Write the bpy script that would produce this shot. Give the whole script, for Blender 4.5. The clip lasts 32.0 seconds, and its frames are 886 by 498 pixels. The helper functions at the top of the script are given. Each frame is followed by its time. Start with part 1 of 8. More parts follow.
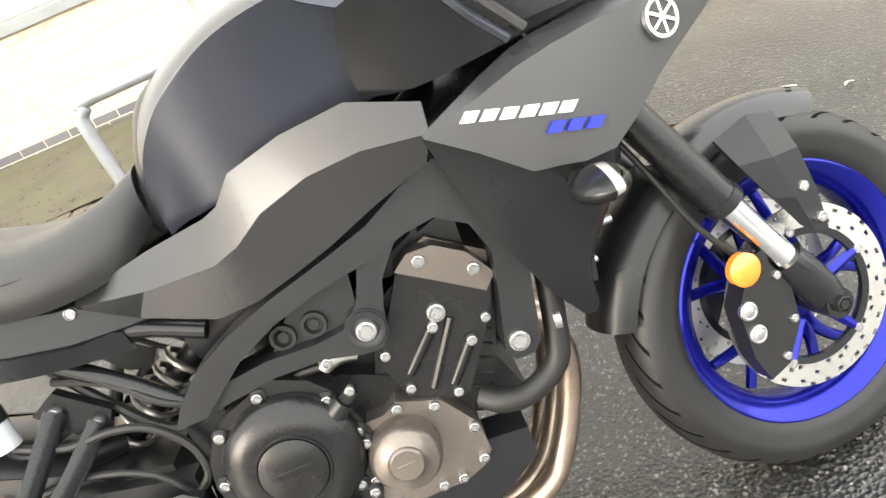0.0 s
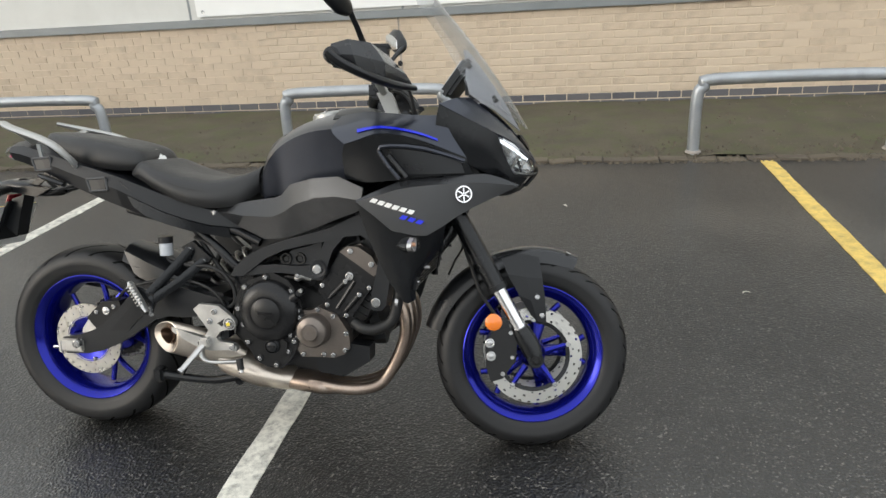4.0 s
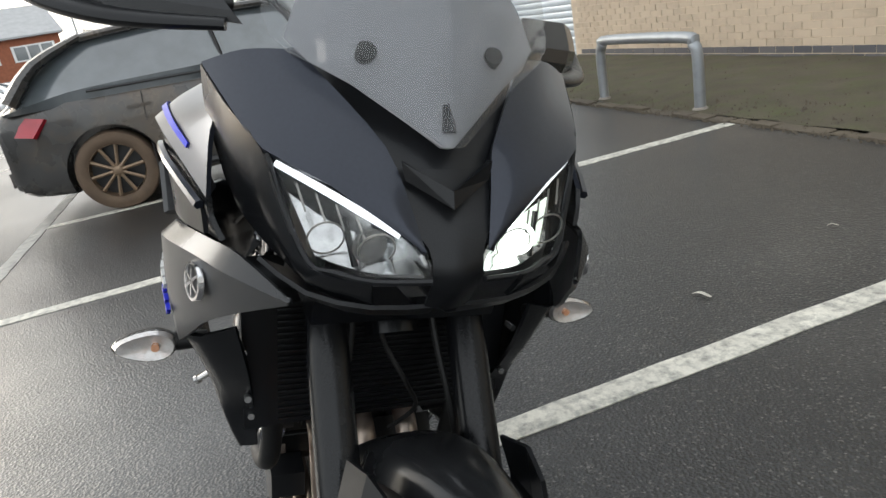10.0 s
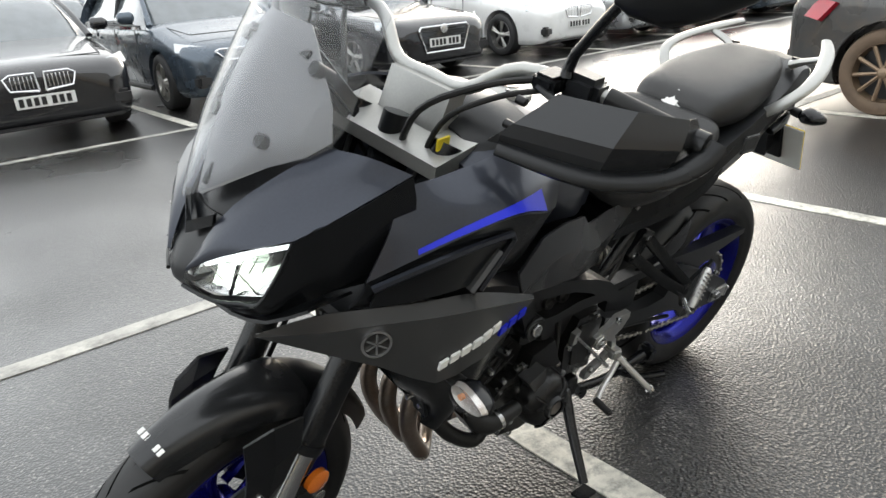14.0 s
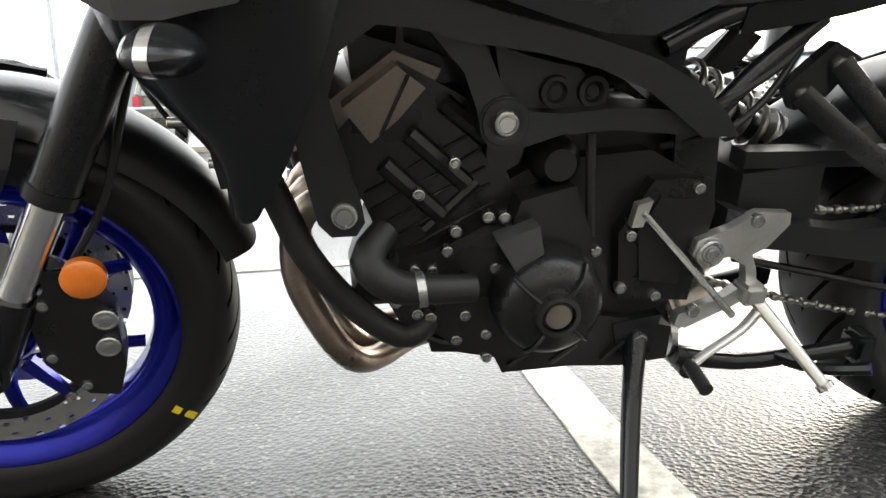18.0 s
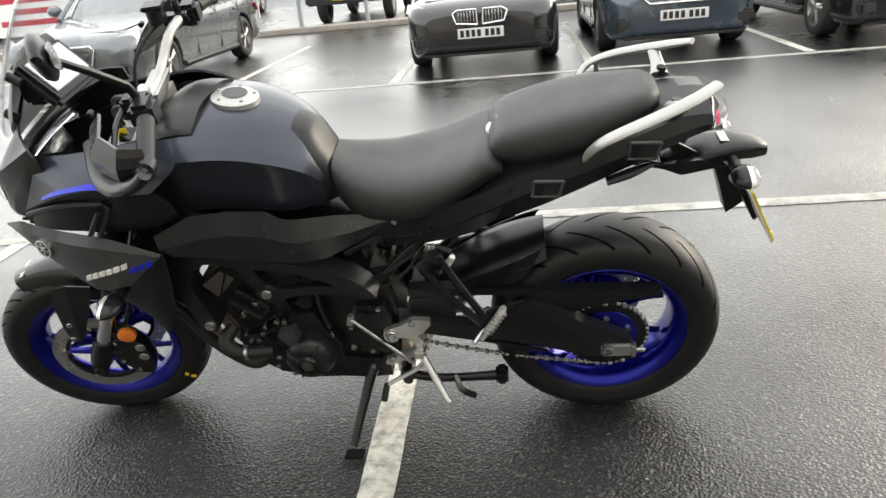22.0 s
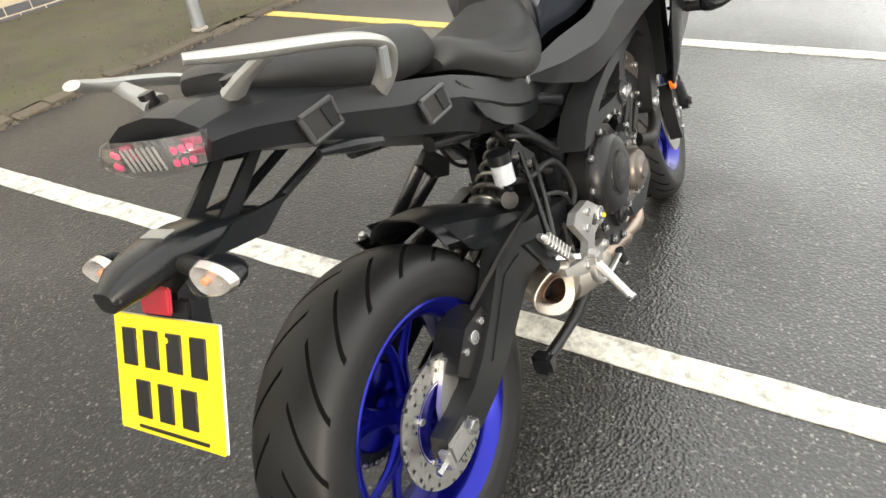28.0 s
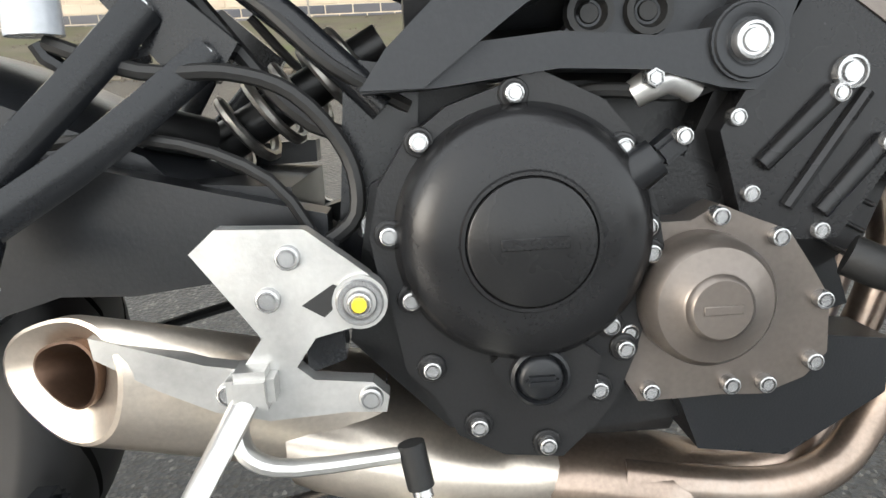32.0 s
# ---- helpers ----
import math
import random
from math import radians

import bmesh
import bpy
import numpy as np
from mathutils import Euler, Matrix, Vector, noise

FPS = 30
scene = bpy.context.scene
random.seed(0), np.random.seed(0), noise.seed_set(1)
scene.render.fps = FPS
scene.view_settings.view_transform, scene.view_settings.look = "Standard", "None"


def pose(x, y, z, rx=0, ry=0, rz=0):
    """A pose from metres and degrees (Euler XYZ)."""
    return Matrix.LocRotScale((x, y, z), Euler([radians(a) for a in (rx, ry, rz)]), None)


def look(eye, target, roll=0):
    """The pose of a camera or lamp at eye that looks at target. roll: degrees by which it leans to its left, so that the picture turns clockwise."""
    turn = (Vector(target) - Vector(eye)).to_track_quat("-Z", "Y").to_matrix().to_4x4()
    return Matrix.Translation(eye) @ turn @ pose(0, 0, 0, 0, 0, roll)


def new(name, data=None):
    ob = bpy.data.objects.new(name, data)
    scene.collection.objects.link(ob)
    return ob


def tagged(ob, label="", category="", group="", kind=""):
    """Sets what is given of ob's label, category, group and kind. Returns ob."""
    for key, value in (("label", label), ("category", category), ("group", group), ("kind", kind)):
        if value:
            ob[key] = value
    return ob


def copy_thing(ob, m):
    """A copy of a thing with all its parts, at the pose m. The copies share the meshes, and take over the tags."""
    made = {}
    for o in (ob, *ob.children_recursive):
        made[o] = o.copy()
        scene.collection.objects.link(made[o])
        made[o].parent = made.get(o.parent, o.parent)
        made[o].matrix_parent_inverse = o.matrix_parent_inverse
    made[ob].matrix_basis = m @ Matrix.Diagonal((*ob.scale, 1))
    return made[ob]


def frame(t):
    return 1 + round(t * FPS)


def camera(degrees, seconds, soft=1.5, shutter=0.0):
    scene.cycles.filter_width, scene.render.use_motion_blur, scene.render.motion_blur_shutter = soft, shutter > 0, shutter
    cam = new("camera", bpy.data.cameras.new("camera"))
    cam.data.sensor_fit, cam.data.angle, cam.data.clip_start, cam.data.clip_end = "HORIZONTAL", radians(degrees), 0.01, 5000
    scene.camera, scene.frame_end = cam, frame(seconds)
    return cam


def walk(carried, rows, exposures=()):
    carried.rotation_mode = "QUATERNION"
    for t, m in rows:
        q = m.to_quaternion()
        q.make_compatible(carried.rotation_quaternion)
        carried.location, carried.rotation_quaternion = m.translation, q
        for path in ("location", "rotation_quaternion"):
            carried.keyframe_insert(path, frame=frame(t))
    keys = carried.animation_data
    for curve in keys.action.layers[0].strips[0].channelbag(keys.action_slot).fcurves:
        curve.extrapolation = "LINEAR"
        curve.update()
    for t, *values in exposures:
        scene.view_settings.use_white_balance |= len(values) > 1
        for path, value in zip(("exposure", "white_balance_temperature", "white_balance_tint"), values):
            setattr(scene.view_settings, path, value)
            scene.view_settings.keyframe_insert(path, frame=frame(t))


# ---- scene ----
cam = camera(65.53, 32.0)
PATH = [
    (0, (1.004, -0.801, 1.104), (1.002, 0.944, 0.125), -23.40),
    (0.5, (0.98, -1.076, 1.142), (0.889, 0.73, 0.289), -13.92),
    (1, (0.932, -1.352, 1.189), (0.933, 0.479, 0.385), -5.59),
    (1.5, (0.942, -1.621, 1.277), (0.871, 0.22, 0.498), -5.10),
    (2, (1.025, -1.834, 1.335), (0.856, 0.028, 0.624), -4.49),
    (2.5, (1.109, -1.971, 1.376), (0.857, -0.115, 0.672), -3.91),
    (3, (1.229, -1.988, 1.421), (1.035, -0.135, 0.694), -3.75),
    (3.5, (1.412, -1.92, 1.43), (1.167, -0.086, 0.67), -3.89),
    (5.5, (2.198, -1.595, 1.415), (1.358, 0.082, 0.720), -3.09),
    (6, (2.415, -1.457, 1.423), (1.377, 0.114, 0.749), -3.99),
    (6.5, (2.558, -1.284, 1.422), (1.330, 0.145, 0.752), -5.82),
    (7, (2.584, -1.024, 1.415), (1.226, 0.280, 0.743), -6.16),
    (7.5, (2.563, -0.738, 1.380), (1.083, 0.430, 0.714), -8.10),
    (8, (2.527, -0.450, 1.353), (0.855, 0.456, 0.735), -8.79),
    (8.5, (2.394, -0.211, 1.261), (0.600, 0.479, 0.709), -8.41),
    (9, (2.204, -0.042, 1.193), (0.353, 0.536, 0.702), -10.10),
    (9.5, (2.089, 0.020, 1.091), (0.239, 0.565, 0.564), -10.73),
    (10, (2.136, 0.011, 1.094), (0.316, 0.522, 0.444), -10.77),
    (10.5, (2.349, 0.043, 1.173), (0.604, 0.500, 0.312), -9.76),
    (11, (2.573, 0.180, 1.248), (0.806, 0.317, 0.324), -8.72),
    (11.5, (2.585, 0.370, 1.238), (0.817, 0.181, 0.323), -7.83),
    (12, (2.511, 0.576, 1.284), (0.784, 0.154, 0.368), -4.73),
    (12.5, (2.367, 0.860, 1.276), (0.741, 0.094, 0.400), -4.84),
    (13, (2.215, 1.037, 1.265), (0.714, 0.032, 0.406), -4.79),
    (13.5, (2.015, 1.178, 1.253), (0.705, -0.078, 0.415), -5.37),
    (15.5, (1.316, 1.216, 0.83), (1.01, -0.726, 0.461), 0.96),
    (16, (1.356, 1.109, 0.6), (1.391, -0.872, 0.324), -1.03),
    (16.5, (1.357, 1.051, 0.501), (1.437, -0.929, 0.231), -1.54),
    (17, (1.255, 1.037, 0.515), (1.214, -0.934, 0.176), -1.98),
    (17.5, (1.154, 1.06, 0.534), (0.986, -0.901, 0.174), -1.89),
    (18, (1.068, 1.053, 0.537), (0.741, -0.884, 0.162), -1.61),
    (18.5, (0.995, 1.045, 0.547), (0.604, -0.884, 0.19), -2.27),
    (19, (0.914, 1.064, 0.546), (0.42, -0.847, 0.224), -2.87),
    (19.5, (0.897, 1.141, 0.675), (0.363, -0.736, 0.235), -1.94),
    (20, (0.88, 1.319, 0.946), (0.576, -0.534, 0.258), -2.40),
    (20.5, (0.818, 1.597, 1.131), (0.618, -0.278, 0.465), -3.58),
    (21, (0.625, 1.805, 1.196), (0.672, -0.093, 0.566), -6.14),
    (21.5, (0.438, 1.886, 1.238), (0.594, 0.026, 0.52), -5.77),
    (22, (0.204, 1.825, 1.285), (0.444, 0.001, 0.499), -5.67),
    (22.5, (-0.039, 1.739, 1.289), (0.335, -0.024, 0.421), -4.81),
    (23, (-0.283, 1.634, 1.31), (0.312, -0.053, 0.417), -4.40),
    (23.5, (-0.462, 1.483, 1.295), (0.297, -0.126, 0.381), -2.34),
    (24, (-0.626, 1.299, 1.296), (0.336, -0.174, 0.346), -2.54),
    (24.5, (-0.836, 1.121, 1.303), (0.415, -0.104, 0.335), -2.18),
    (25, (-0.917, 0.893, 1.281), (0.454, -0.139, 0.254), -1.53),
    (25.5, (-0.949, 0.66, 1.284), (0.524, -0.166, 0.213), -0.51),
    (27.5, (-0.816, -0.338, 1.278), (0.684, 0.369, 0.16), -7.26),
    (28, (-0.682, -0.521, 1.267), (0.686, 0.416, 0.149), -7.05),
    (28.5, (-0.497, -0.669, 1.257), (0.751, 0.432, 0.148), -5.33),
    (29, (-0.276, -0.861, 1.265), (0.634, 0.537, 0.162), -8.43),
    (29.5, (-0.087, -0.93, 1.233), (0.618, 0.578, 0.125), -6.05),
    (30, (0.071, -0.884, 1.174), (0.595, 0.717, 0.096), -0.24),
    (30.5, (0.257, -0.768, 1.037), (0.608, 0.904, -0.002), 0.39),
    (31, (0.46, -0.63, 0.829), (0.519, 1.103, -0.168), -1.71),
    (31.5, (0.539, -0.559, 0.707), (0.57, 1.256, -0.132), -1.89),
    (32, (0.615, -0.536, 0.691), (0.707, 1.273, -0.155), -2.14),
]
# seconds, stops, white balance
EXPOSURE = [(t, stops, kelvin, 8.5) for t, stops, kelvin in (
    (0, 2.25, 6750), (1, 1.65, 6500), (2, 0.9, 6350), (3, 0.58, 6250), (6, 0.45, 6250), (7.5, 0.45, 6250), (9, 0.18, 6200), (11, 0.4, 6250), (12, -0.1, 6300), (13, 0.55, 6300), (15.5, 0.95, 6450), (16, 0.75, 6500), (17, 0.9, 6500),
    (18, 1.7, 6450), (19, 2.42, 6400), (20, 2.45, 6400), (20.5, 1.75, 6450), (21, 1.1, 6500), (22, 1.15, 6600), (23, 1.1, 6750), (24, 1.05, 6800), (25, 0.95, 6900), (28, 1.25, 6750), (29, 1.62, 6450), (30, 1.95, 6350), (31, 1.65, 6250), (32, 1.5, 6250))]
walk(cam, [(t, look(eye, target, roll)) for t, eye, target, roll in PATH], EXPOSURE)

# ---- sky and sun ----
world = bpy.data.worlds.new("overcast_sky")
scene.world = world
world.use_nodes = True
wn, wl = world.node_tree.nodes, world.node_tree.links
sky = wn.new("ShaderNodeTexSky")
sky.sky_type = "NISHITA"
sky.sun_disc = False
SUN_ELEV, SUN_AZ = radians(15), radians(232)
sky.sun_elevation, sky.sun_rotation = SUN_ELEV, SUN_AZ
sky.dust_density = 4.0
sky.air_density = 1.2
cloud = wn.new("ShaderNodeMixRGB")
cloud.inputs["Fac"].default_value = 0.76
cloud.inputs["Color2"].default_value = (9.75, 9.75, 9.6, 1)
wl.new(sky.outputs["Color"], cloud.inputs["Color1"])
wl.new(cloud.outputs["Color"], wn["Background"].inputs["Color"])
wn["Background"].inputs["Strength"].default_value = 0.15
sun = new("sun", bpy.data.lights.new("sun", "SUN"))
sun.data.energy, sun.data.angle, sun.data.color = 0.55, radians(24), (1.0, 0.985, 0.96)
sun.matrix_world = look((0, 0, 30), (0 - math.sin(SUN_AZ) * math.cos(SUN_ELEV) * 10, 0 - math.cos(SUN_AZ) * math.cos(SUN_ELEV) * 10, 30 - math.sin(SUN_ELEV) * 10))


# ---- materials ----
def socket(node, name):
    return node.inputs[name]


def paint(name, color, rough=0.5, metal=0.0, vary=0.12, scale=6.0, grain=220.0, bump=0.05, rvary=0.12, coat=0.0, spec=0.5, dirt=None, dirt_amount=0.0, dirt_scale=3.0):
    """A surface with a base colour that varies at two scales, fine relief and uneven gloss."""
    m = bpy.data.materials.new(name)
    m.use_nodes = True
    n, l = m.node_tree.nodes, m.node_tree.links
    b = n["Principled BSDF"]
    co = n.new("ShaderNodeTexCoord")
    big = n.new("ShaderNodeTexNoise")
    big.inputs["Scale"].default_value, big.inputs["Detail"].default_value = scale, 5
    fine = n.new("ShaderNodeTexNoise")
    fine.inputs["Scale"].default_value, fine.inputs["Detail"].default_value = grain, 3
    l.new(co.outputs["Object"], big.inputs["Vector"])
    l.new(co.outputs["Object"], fine.inputs["Vector"])
    mixn = n.new("ShaderNodeMath")
    mixn.operation = "MULTIPLY_ADD"
    mixn.inputs[1].default_value = 0.45
    l.new(fine.outputs["Fac"], mixn.inputs[0])
    l.new(big.outputs["Fac"], mixn.inputs[2])
    ramp = n.new("ShaderNodeValToRGB")
    ramp.color_ramp.elements[0].position, ramp.color_ramp.elements[1].position = 0.42, 1.05
    ramp.color_ramp.elements[0].color = (*[max(0, c * (1 - vary)) for c in color], 1)
    ramp.color_ramp.elements[1].color = (*[min(1, c * (1 + vary)) for c in color], 1)
    l.new(mixn.outputs[0], ramp.inputs["Fac"])
    out = ramp.outputs["Color"]
    if dirt:
        dn = n.new("ShaderNodeTexNoise")
        dn.inputs["Scale"].default_value, dn.inputs["Detail"].default_value, dn.inputs["Roughness"].default_value = dirt_scale, 8, 0.7
        l.new(co.outputs["Object"], dn.inputs["Vector"])
        dr = n.new("ShaderNodeMapRange")
        dr.inputs["From Min"].default_value, dr.inputs["From Max"].default_value = 0.45, 0.75
        dr.inputs["To Max"].default_value = dirt_amount
        l.new(dn.outputs["Fac"], dr.inputs["Value"])
        mx = n.new("ShaderNodeMixRGB")
        mx.inputs["Color2"].default_value = (*dirt, 1)
        l.new(dr.outputs[0], mx.inputs["Fac"])
        l.new(out, mx.inputs["Color1"])
        out = mx.outputs["Color"]
    l.new(out, b.inputs["Base Color"])
    rr = n.new("ShaderNodeMapRange")
    rr.inputs["To Min"].default_value, rr.inputs["To Max"].default_value = max(0.02, rough - rvary), min(1, rough + rvary)
    l.new(big.outputs["Fac"], rr.inputs["Value"])
    l.new(rr.outputs[0], b.inputs["Roughness"])
    b.inputs["Metallic"].default_value = metal
    b.inputs["Specular IOR Level"].default_value = spec
    b.inputs["Coat Weight"].default_value = coat
    b.inputs["Coat Roughness"].default_value = 0.06
    if bump:
        bp = n.new("ShaderNodeBump")
        bp.inputs["Strength"].default_value, bp.inputs["Distance"].default_value = bump, 0.002
        l.new(fine.outputs["Fac"], bp.inputs["Height"])
        l.new(bp.outputs["Normal"], b.inputs["Normal"])
    return m


def clear(name, color=(1, 1, 1), rough=0.02, ior=1.45, veil=0.0):
    m = bpy.data.materials.new(name)
    m.use_nodes = True
    n, l = m.node_tree.nodes, m.node_tree.links
    n.remove(n["Principled BSDF"])
    gl = n.new("ShaderNodeBsdfGlossy")
    gl.inputs["Roughness"].default_value = rough
    tr = n.new("ShaderNodeBsdfTransparent")
    tr.inputs["Color"].default_value = (*color, 1)
    lw = n.new("ShaderNodeLayerWeight")
    lw.inputs["Blend"].default_value = 0.5
    pw = n.new("ShaderNodeMath")
    pw.operation = "POWER"
    pw.inputs[1].default_value = 4.5
    l.new(lw.outputs["Facing"], pw.inputs[0])
    fr = n.new("ShaderNodeMath")
    fr.operation = "MULTIPLY_ADD"
    fr.inputs[1].default_value, fr.inputs[2].default_value = 0.8, 0.5 * ((ior - 1) / (ior + 1)) ** 2
    l.new(pw.outputs[0], fr.inputs[0])
    mx = n.new("ShaderNodeMixShader")
    l.new(fr.outputs[0], mx.inputs["Fac"])
    l.new(tr.outputs[0], mx.inputs[1])
    l.new(gl.outputs[0], mx.inputs[2])
    out = mx.outputs[0]
    if veil:
        # a milky body that scatters some of the light; its grey also paints sky reflection
        df = n.new("ShaderNodeBsdfDiffuse")
        df.inputs["Color"].default_value = (0.5, 0.5, 0.51, 1)
        hz = n.new("ShaderNodeMixShader")
        hz.inputs["Fac"].default_value = veil
        l.new(out, hz.inputs[1])
        l.new(df.outputs[0], hz.inputs[2])
        out = hz.outputs[0]
    l.new(out, n["Material Output"].inputs["Surface"])
    return m


def glow(name, color, strength):
    m = bpy.data.materials.new(name)
    m.use_nodes = True
    b = m.node_tree.nodes["Principled BSDF"]
    b.inputs["Base Color"].default_value = (*color, 1)
    b.inputs["Emission Color"].default_value = (*color, 1)
    b.inputs["Emission Strength"].default_value = strength
    return m


def ground_mat():
    """Damp worn tarmac: dark binder, pale stone chips, wet patches that shine."""
    m = bpy.data.materials.new("wet_tarmac")
    m.use_nodes = True
    n, l = m.node_tree.nodes, m.node_tree.links
    b = n["Principled BSDF"]
    co = n.new("ShaderNodeTexCoord")
    chip = n.new("ShaderNodeTexVoronoi")
    chip.inputs["Scale"].default_value = 170
    l.new(co.outputs["Object"], chip.inputs["Vector"])
    tone = n.new("ShaderNodeValToRGB")
    e = tone.color_ramp.elements
    e[0].color, e[1].color = (0.007, 0.0071, 0.0071, 1), (0.2, 0.19, 0.172, 1)
    e[0].position, e[1].position = 0.25, 1.0
    k = e.new(0.76)
    k.color = (0.016, 0.0158, 0.0152, 1)
    l.new(chip.outputs["Color"], tone.inputs["Fac"])
    big = n.new("ShaderNodeTexNoise")
    big.inputs["Scale"].default_value, big.inputs["Detail"].default_value, big.inputs["Roughness"].default_value = 0.55, 7, 0.62
    l.new(co.outputs["Object"], big.inputs["Vector"])
    mott = n.new("ShaderNodeMixRGB")
    mott.blend_type = "MULTIPLY"
    mott.inputs["Fac"].default_value = 0.5
    bt = n.new("ShaderNodeMapRange")
    bt.inputs["From Min"].default_value, bt.inputs["From Max"].default_value = 0.3, 0.7
    bt.inputs["To Min"].default_value, bt.inputs["To Max"].default_value = 0.55, 1.15
    l.new(big.outputs["Fac"], bt.inputs["Value"])
    l.new(tone.outputs["Color"], mott.inputs["Color1"])
    l.new(bt.outputs[0], mott.inputs["Color2"])
    l.new(mott.outputs["Color"], b.inputs["Base Color"])
    # water lies in the lower patches of the aisle beyond the bays
    wet = n.new("ShaderNodeTexNoise")
    wet.inputs["Scale"].default_value, wet.inputs["Detail"].default_value, wet.inputs["Roughness"].default_value = 0.38, 8, 0.6
    l.new(co.outputs["Object"], wet.inputs["Vector"])
    sep = n.new("ShaderNodeSeparateXYZ")
    l.new(co.outputs["Object"], sep.inputs[0])
    lie = n.new("ShaderNodeMapRange")
    lie.inputs["From Min"].default_value, lie.inputs["From Max"].default_value = 2.5, -4.0
    lie.inputs["To Min"].default_value, lie.inputs["To Max"].default_value = -0.12, 0.12
    l.new(sep.outputs["Y"], lie.inputs["Value"])
    add = n.new("ShaderNodeMath")
    l.new(wet.outputs["Fac"], add.inputs[0])
    l.new(lie.outputs[0], add.inputs[1])
    ro = n.new("ShaderNodeMapRange")
    ro.inputs["From Min"].default_value, ro.inputs["From Max"].default_value = 0.4, 0.72
    ro.inputs["To Min"].default_value, ro.inputs["To Max"].default_value = 0.42, 0.25
    l.new(add.outputs[0], ro.inputs["Value"])
    l.new(ro.outputs[0], b.inputs["Roughness"])
    bh = n.new("ShaderNodeMapRange")
    bh.inputs["From Min"].default_value, bh.inputs["From Max"].default_value = 0.4, 0.75
    bh.inputs["To Min"].default_value, bh.inputs["To Max"].default_value = 0.55, 0.2
    l.new(add.outputs[0], bh.inputs["Value"])
    bp = n.new("ShaderNodeBump")
    bp.inputs["Distance"].default_value = 0.0075
    stone = n.new("ShaderNodeTexVoronoi")
    stone.inputs["Scale"].default_value = 112
    l.new(co.outputs["Object"], stone.inputs["Vector"])
    l.new(bh.outputs[0], bp.inputs["Strength"])
    l.new(stone.outputs["Distance"], bp.inputs["Height"])
    l.new(bp.outputs["Normal"], b.inputs["Normal"])
    b.inputs["Specular IOR Level"].default_value = 0.5
    film = n.new("ShaderNodeMapRange")
    film.inputs["From Min"].default_value, film.inputs["From Max"].default_value = 0.38, 0.62
    film.inputs["To Min"].default_value, film.inputs["To Max"].default_value = 0.2, 0.85
    l.new(add.outputs[0], film.inputs["Value"])
    l.new(film.outputs[0], b.inputs["Coat Weight"])
    b.inputs["Coat Roughness"].default_value = 0.15
    soft = n.new("ShaderNodeBump")
    soft.inputs["Strength"].default_value, soft.inputs["Distance"].default_value = 0.2, 0.006
    l.new(stone.outputs["Distance"], soft.inputs["Height"])
    l.new(soft.outputs["Normal"], b.inputs["Coat Normal"])
    return m


def tyre_mat(name, n_grooves, half, slant, width):
    """Rubber with slanting rain grooves cut into the tread, their shade painted into the colour."""
    m = paint(name, (0.01, 0.01, 0.0105), 0.48, spec=0.3, vary=0.25, scale=14, bump=0.1)
    n, l = m.node_tree.nodes, m.node_tree.links
    b = n["Principled BSDF"]
    co = n.new("ShaderNodeTexCoord")
    sp = n.new("ShaderNodeSeparateXYZ")
    l.new(co.outputs["Object"], sp.inputs[0])

    def mt(op, a, b2=None, c=None):
        q = n.new("ShaderNodeMath")
        q.operation = op
        for i, v in enumerate((a, b2, c)):
            if v is None:
                continue
            if isinstance(v, (int, float)):
                q.inputs[i].default_value = v
            else:
                l.new(v, q.inputs[i])
        return q.outputs[0]
    ang = mt("ARCTAN2", sp.outputs["X"], sp.outputs["Z"])
    turn = mt("MULTIPLY", ang, n_grooves / (2 * math.pi))
    off = mt("MULTIPLY", mt("ABSOLUTE", sp.outputs["Y"]), slant)
    side = mt("MULTIPLY", mt("SIGN", sp.outputs["Y"]), 0.25)
    ph = mt("FRACT", mt("ADD", mt("ADD", turn, off), side))
    line = mt("LESS_THAN", mt("ABSOLUTE", mt("SUBTRACT", ph, 0.5)), width)
    rad = mt("SQRT", mt("ADD", mt("MULTIPLY", sp.outputs["X"], sp.outputs["X"]), mt("MULTIPLY", sp.outputs["Z"], sp.outputs["Z"])))
    away = mt("GREATER_THAN", mt("ABSOLUTE", sp.outputs["Y"]), 0.014)
    tread = mt("LESS_THAN", mt("ABSOLUTE", sp.outputs["Y"]), half)
    high = mt("GREATER_THAN", rad, 0.27)
    cut = mt("MULTIPLY", mt("MULTIPLY", line, away), mt("MULTIPLY", tread, high))
    bp = n.new("ShaderNodeBump")
    bp.invert = True
    bp.inputs["Strength"].default_value, bp.inputs["Distance"].default_value = 1.0, 0.005
    l.new(cut, bp.inputs["Height"])
    l.new(bp.outputs["Normal"], b.inputs["Normal"])
    # groove shade: darker colour and no gloss along the cuts
    old = b.inputs["Base Color"].links[0].from_socket
    mx = n.new("ShaderNodeMixRGB")
    mx.inputs["Color2"].default_value = (0.006, 0.006, 0.006, 1)
    l.new(cut, mx.inputs["Fac"])
    l.new(old, mx.inputs["Color1"])
    l.new(mx.outputs["Color"], b.inputs["Base Color"])
    l.new(mt("MULTIPLY", mt("SUBTRACT", 1.0, cut), 0.38), b.inputs["Specular IOR Level"])
    return m


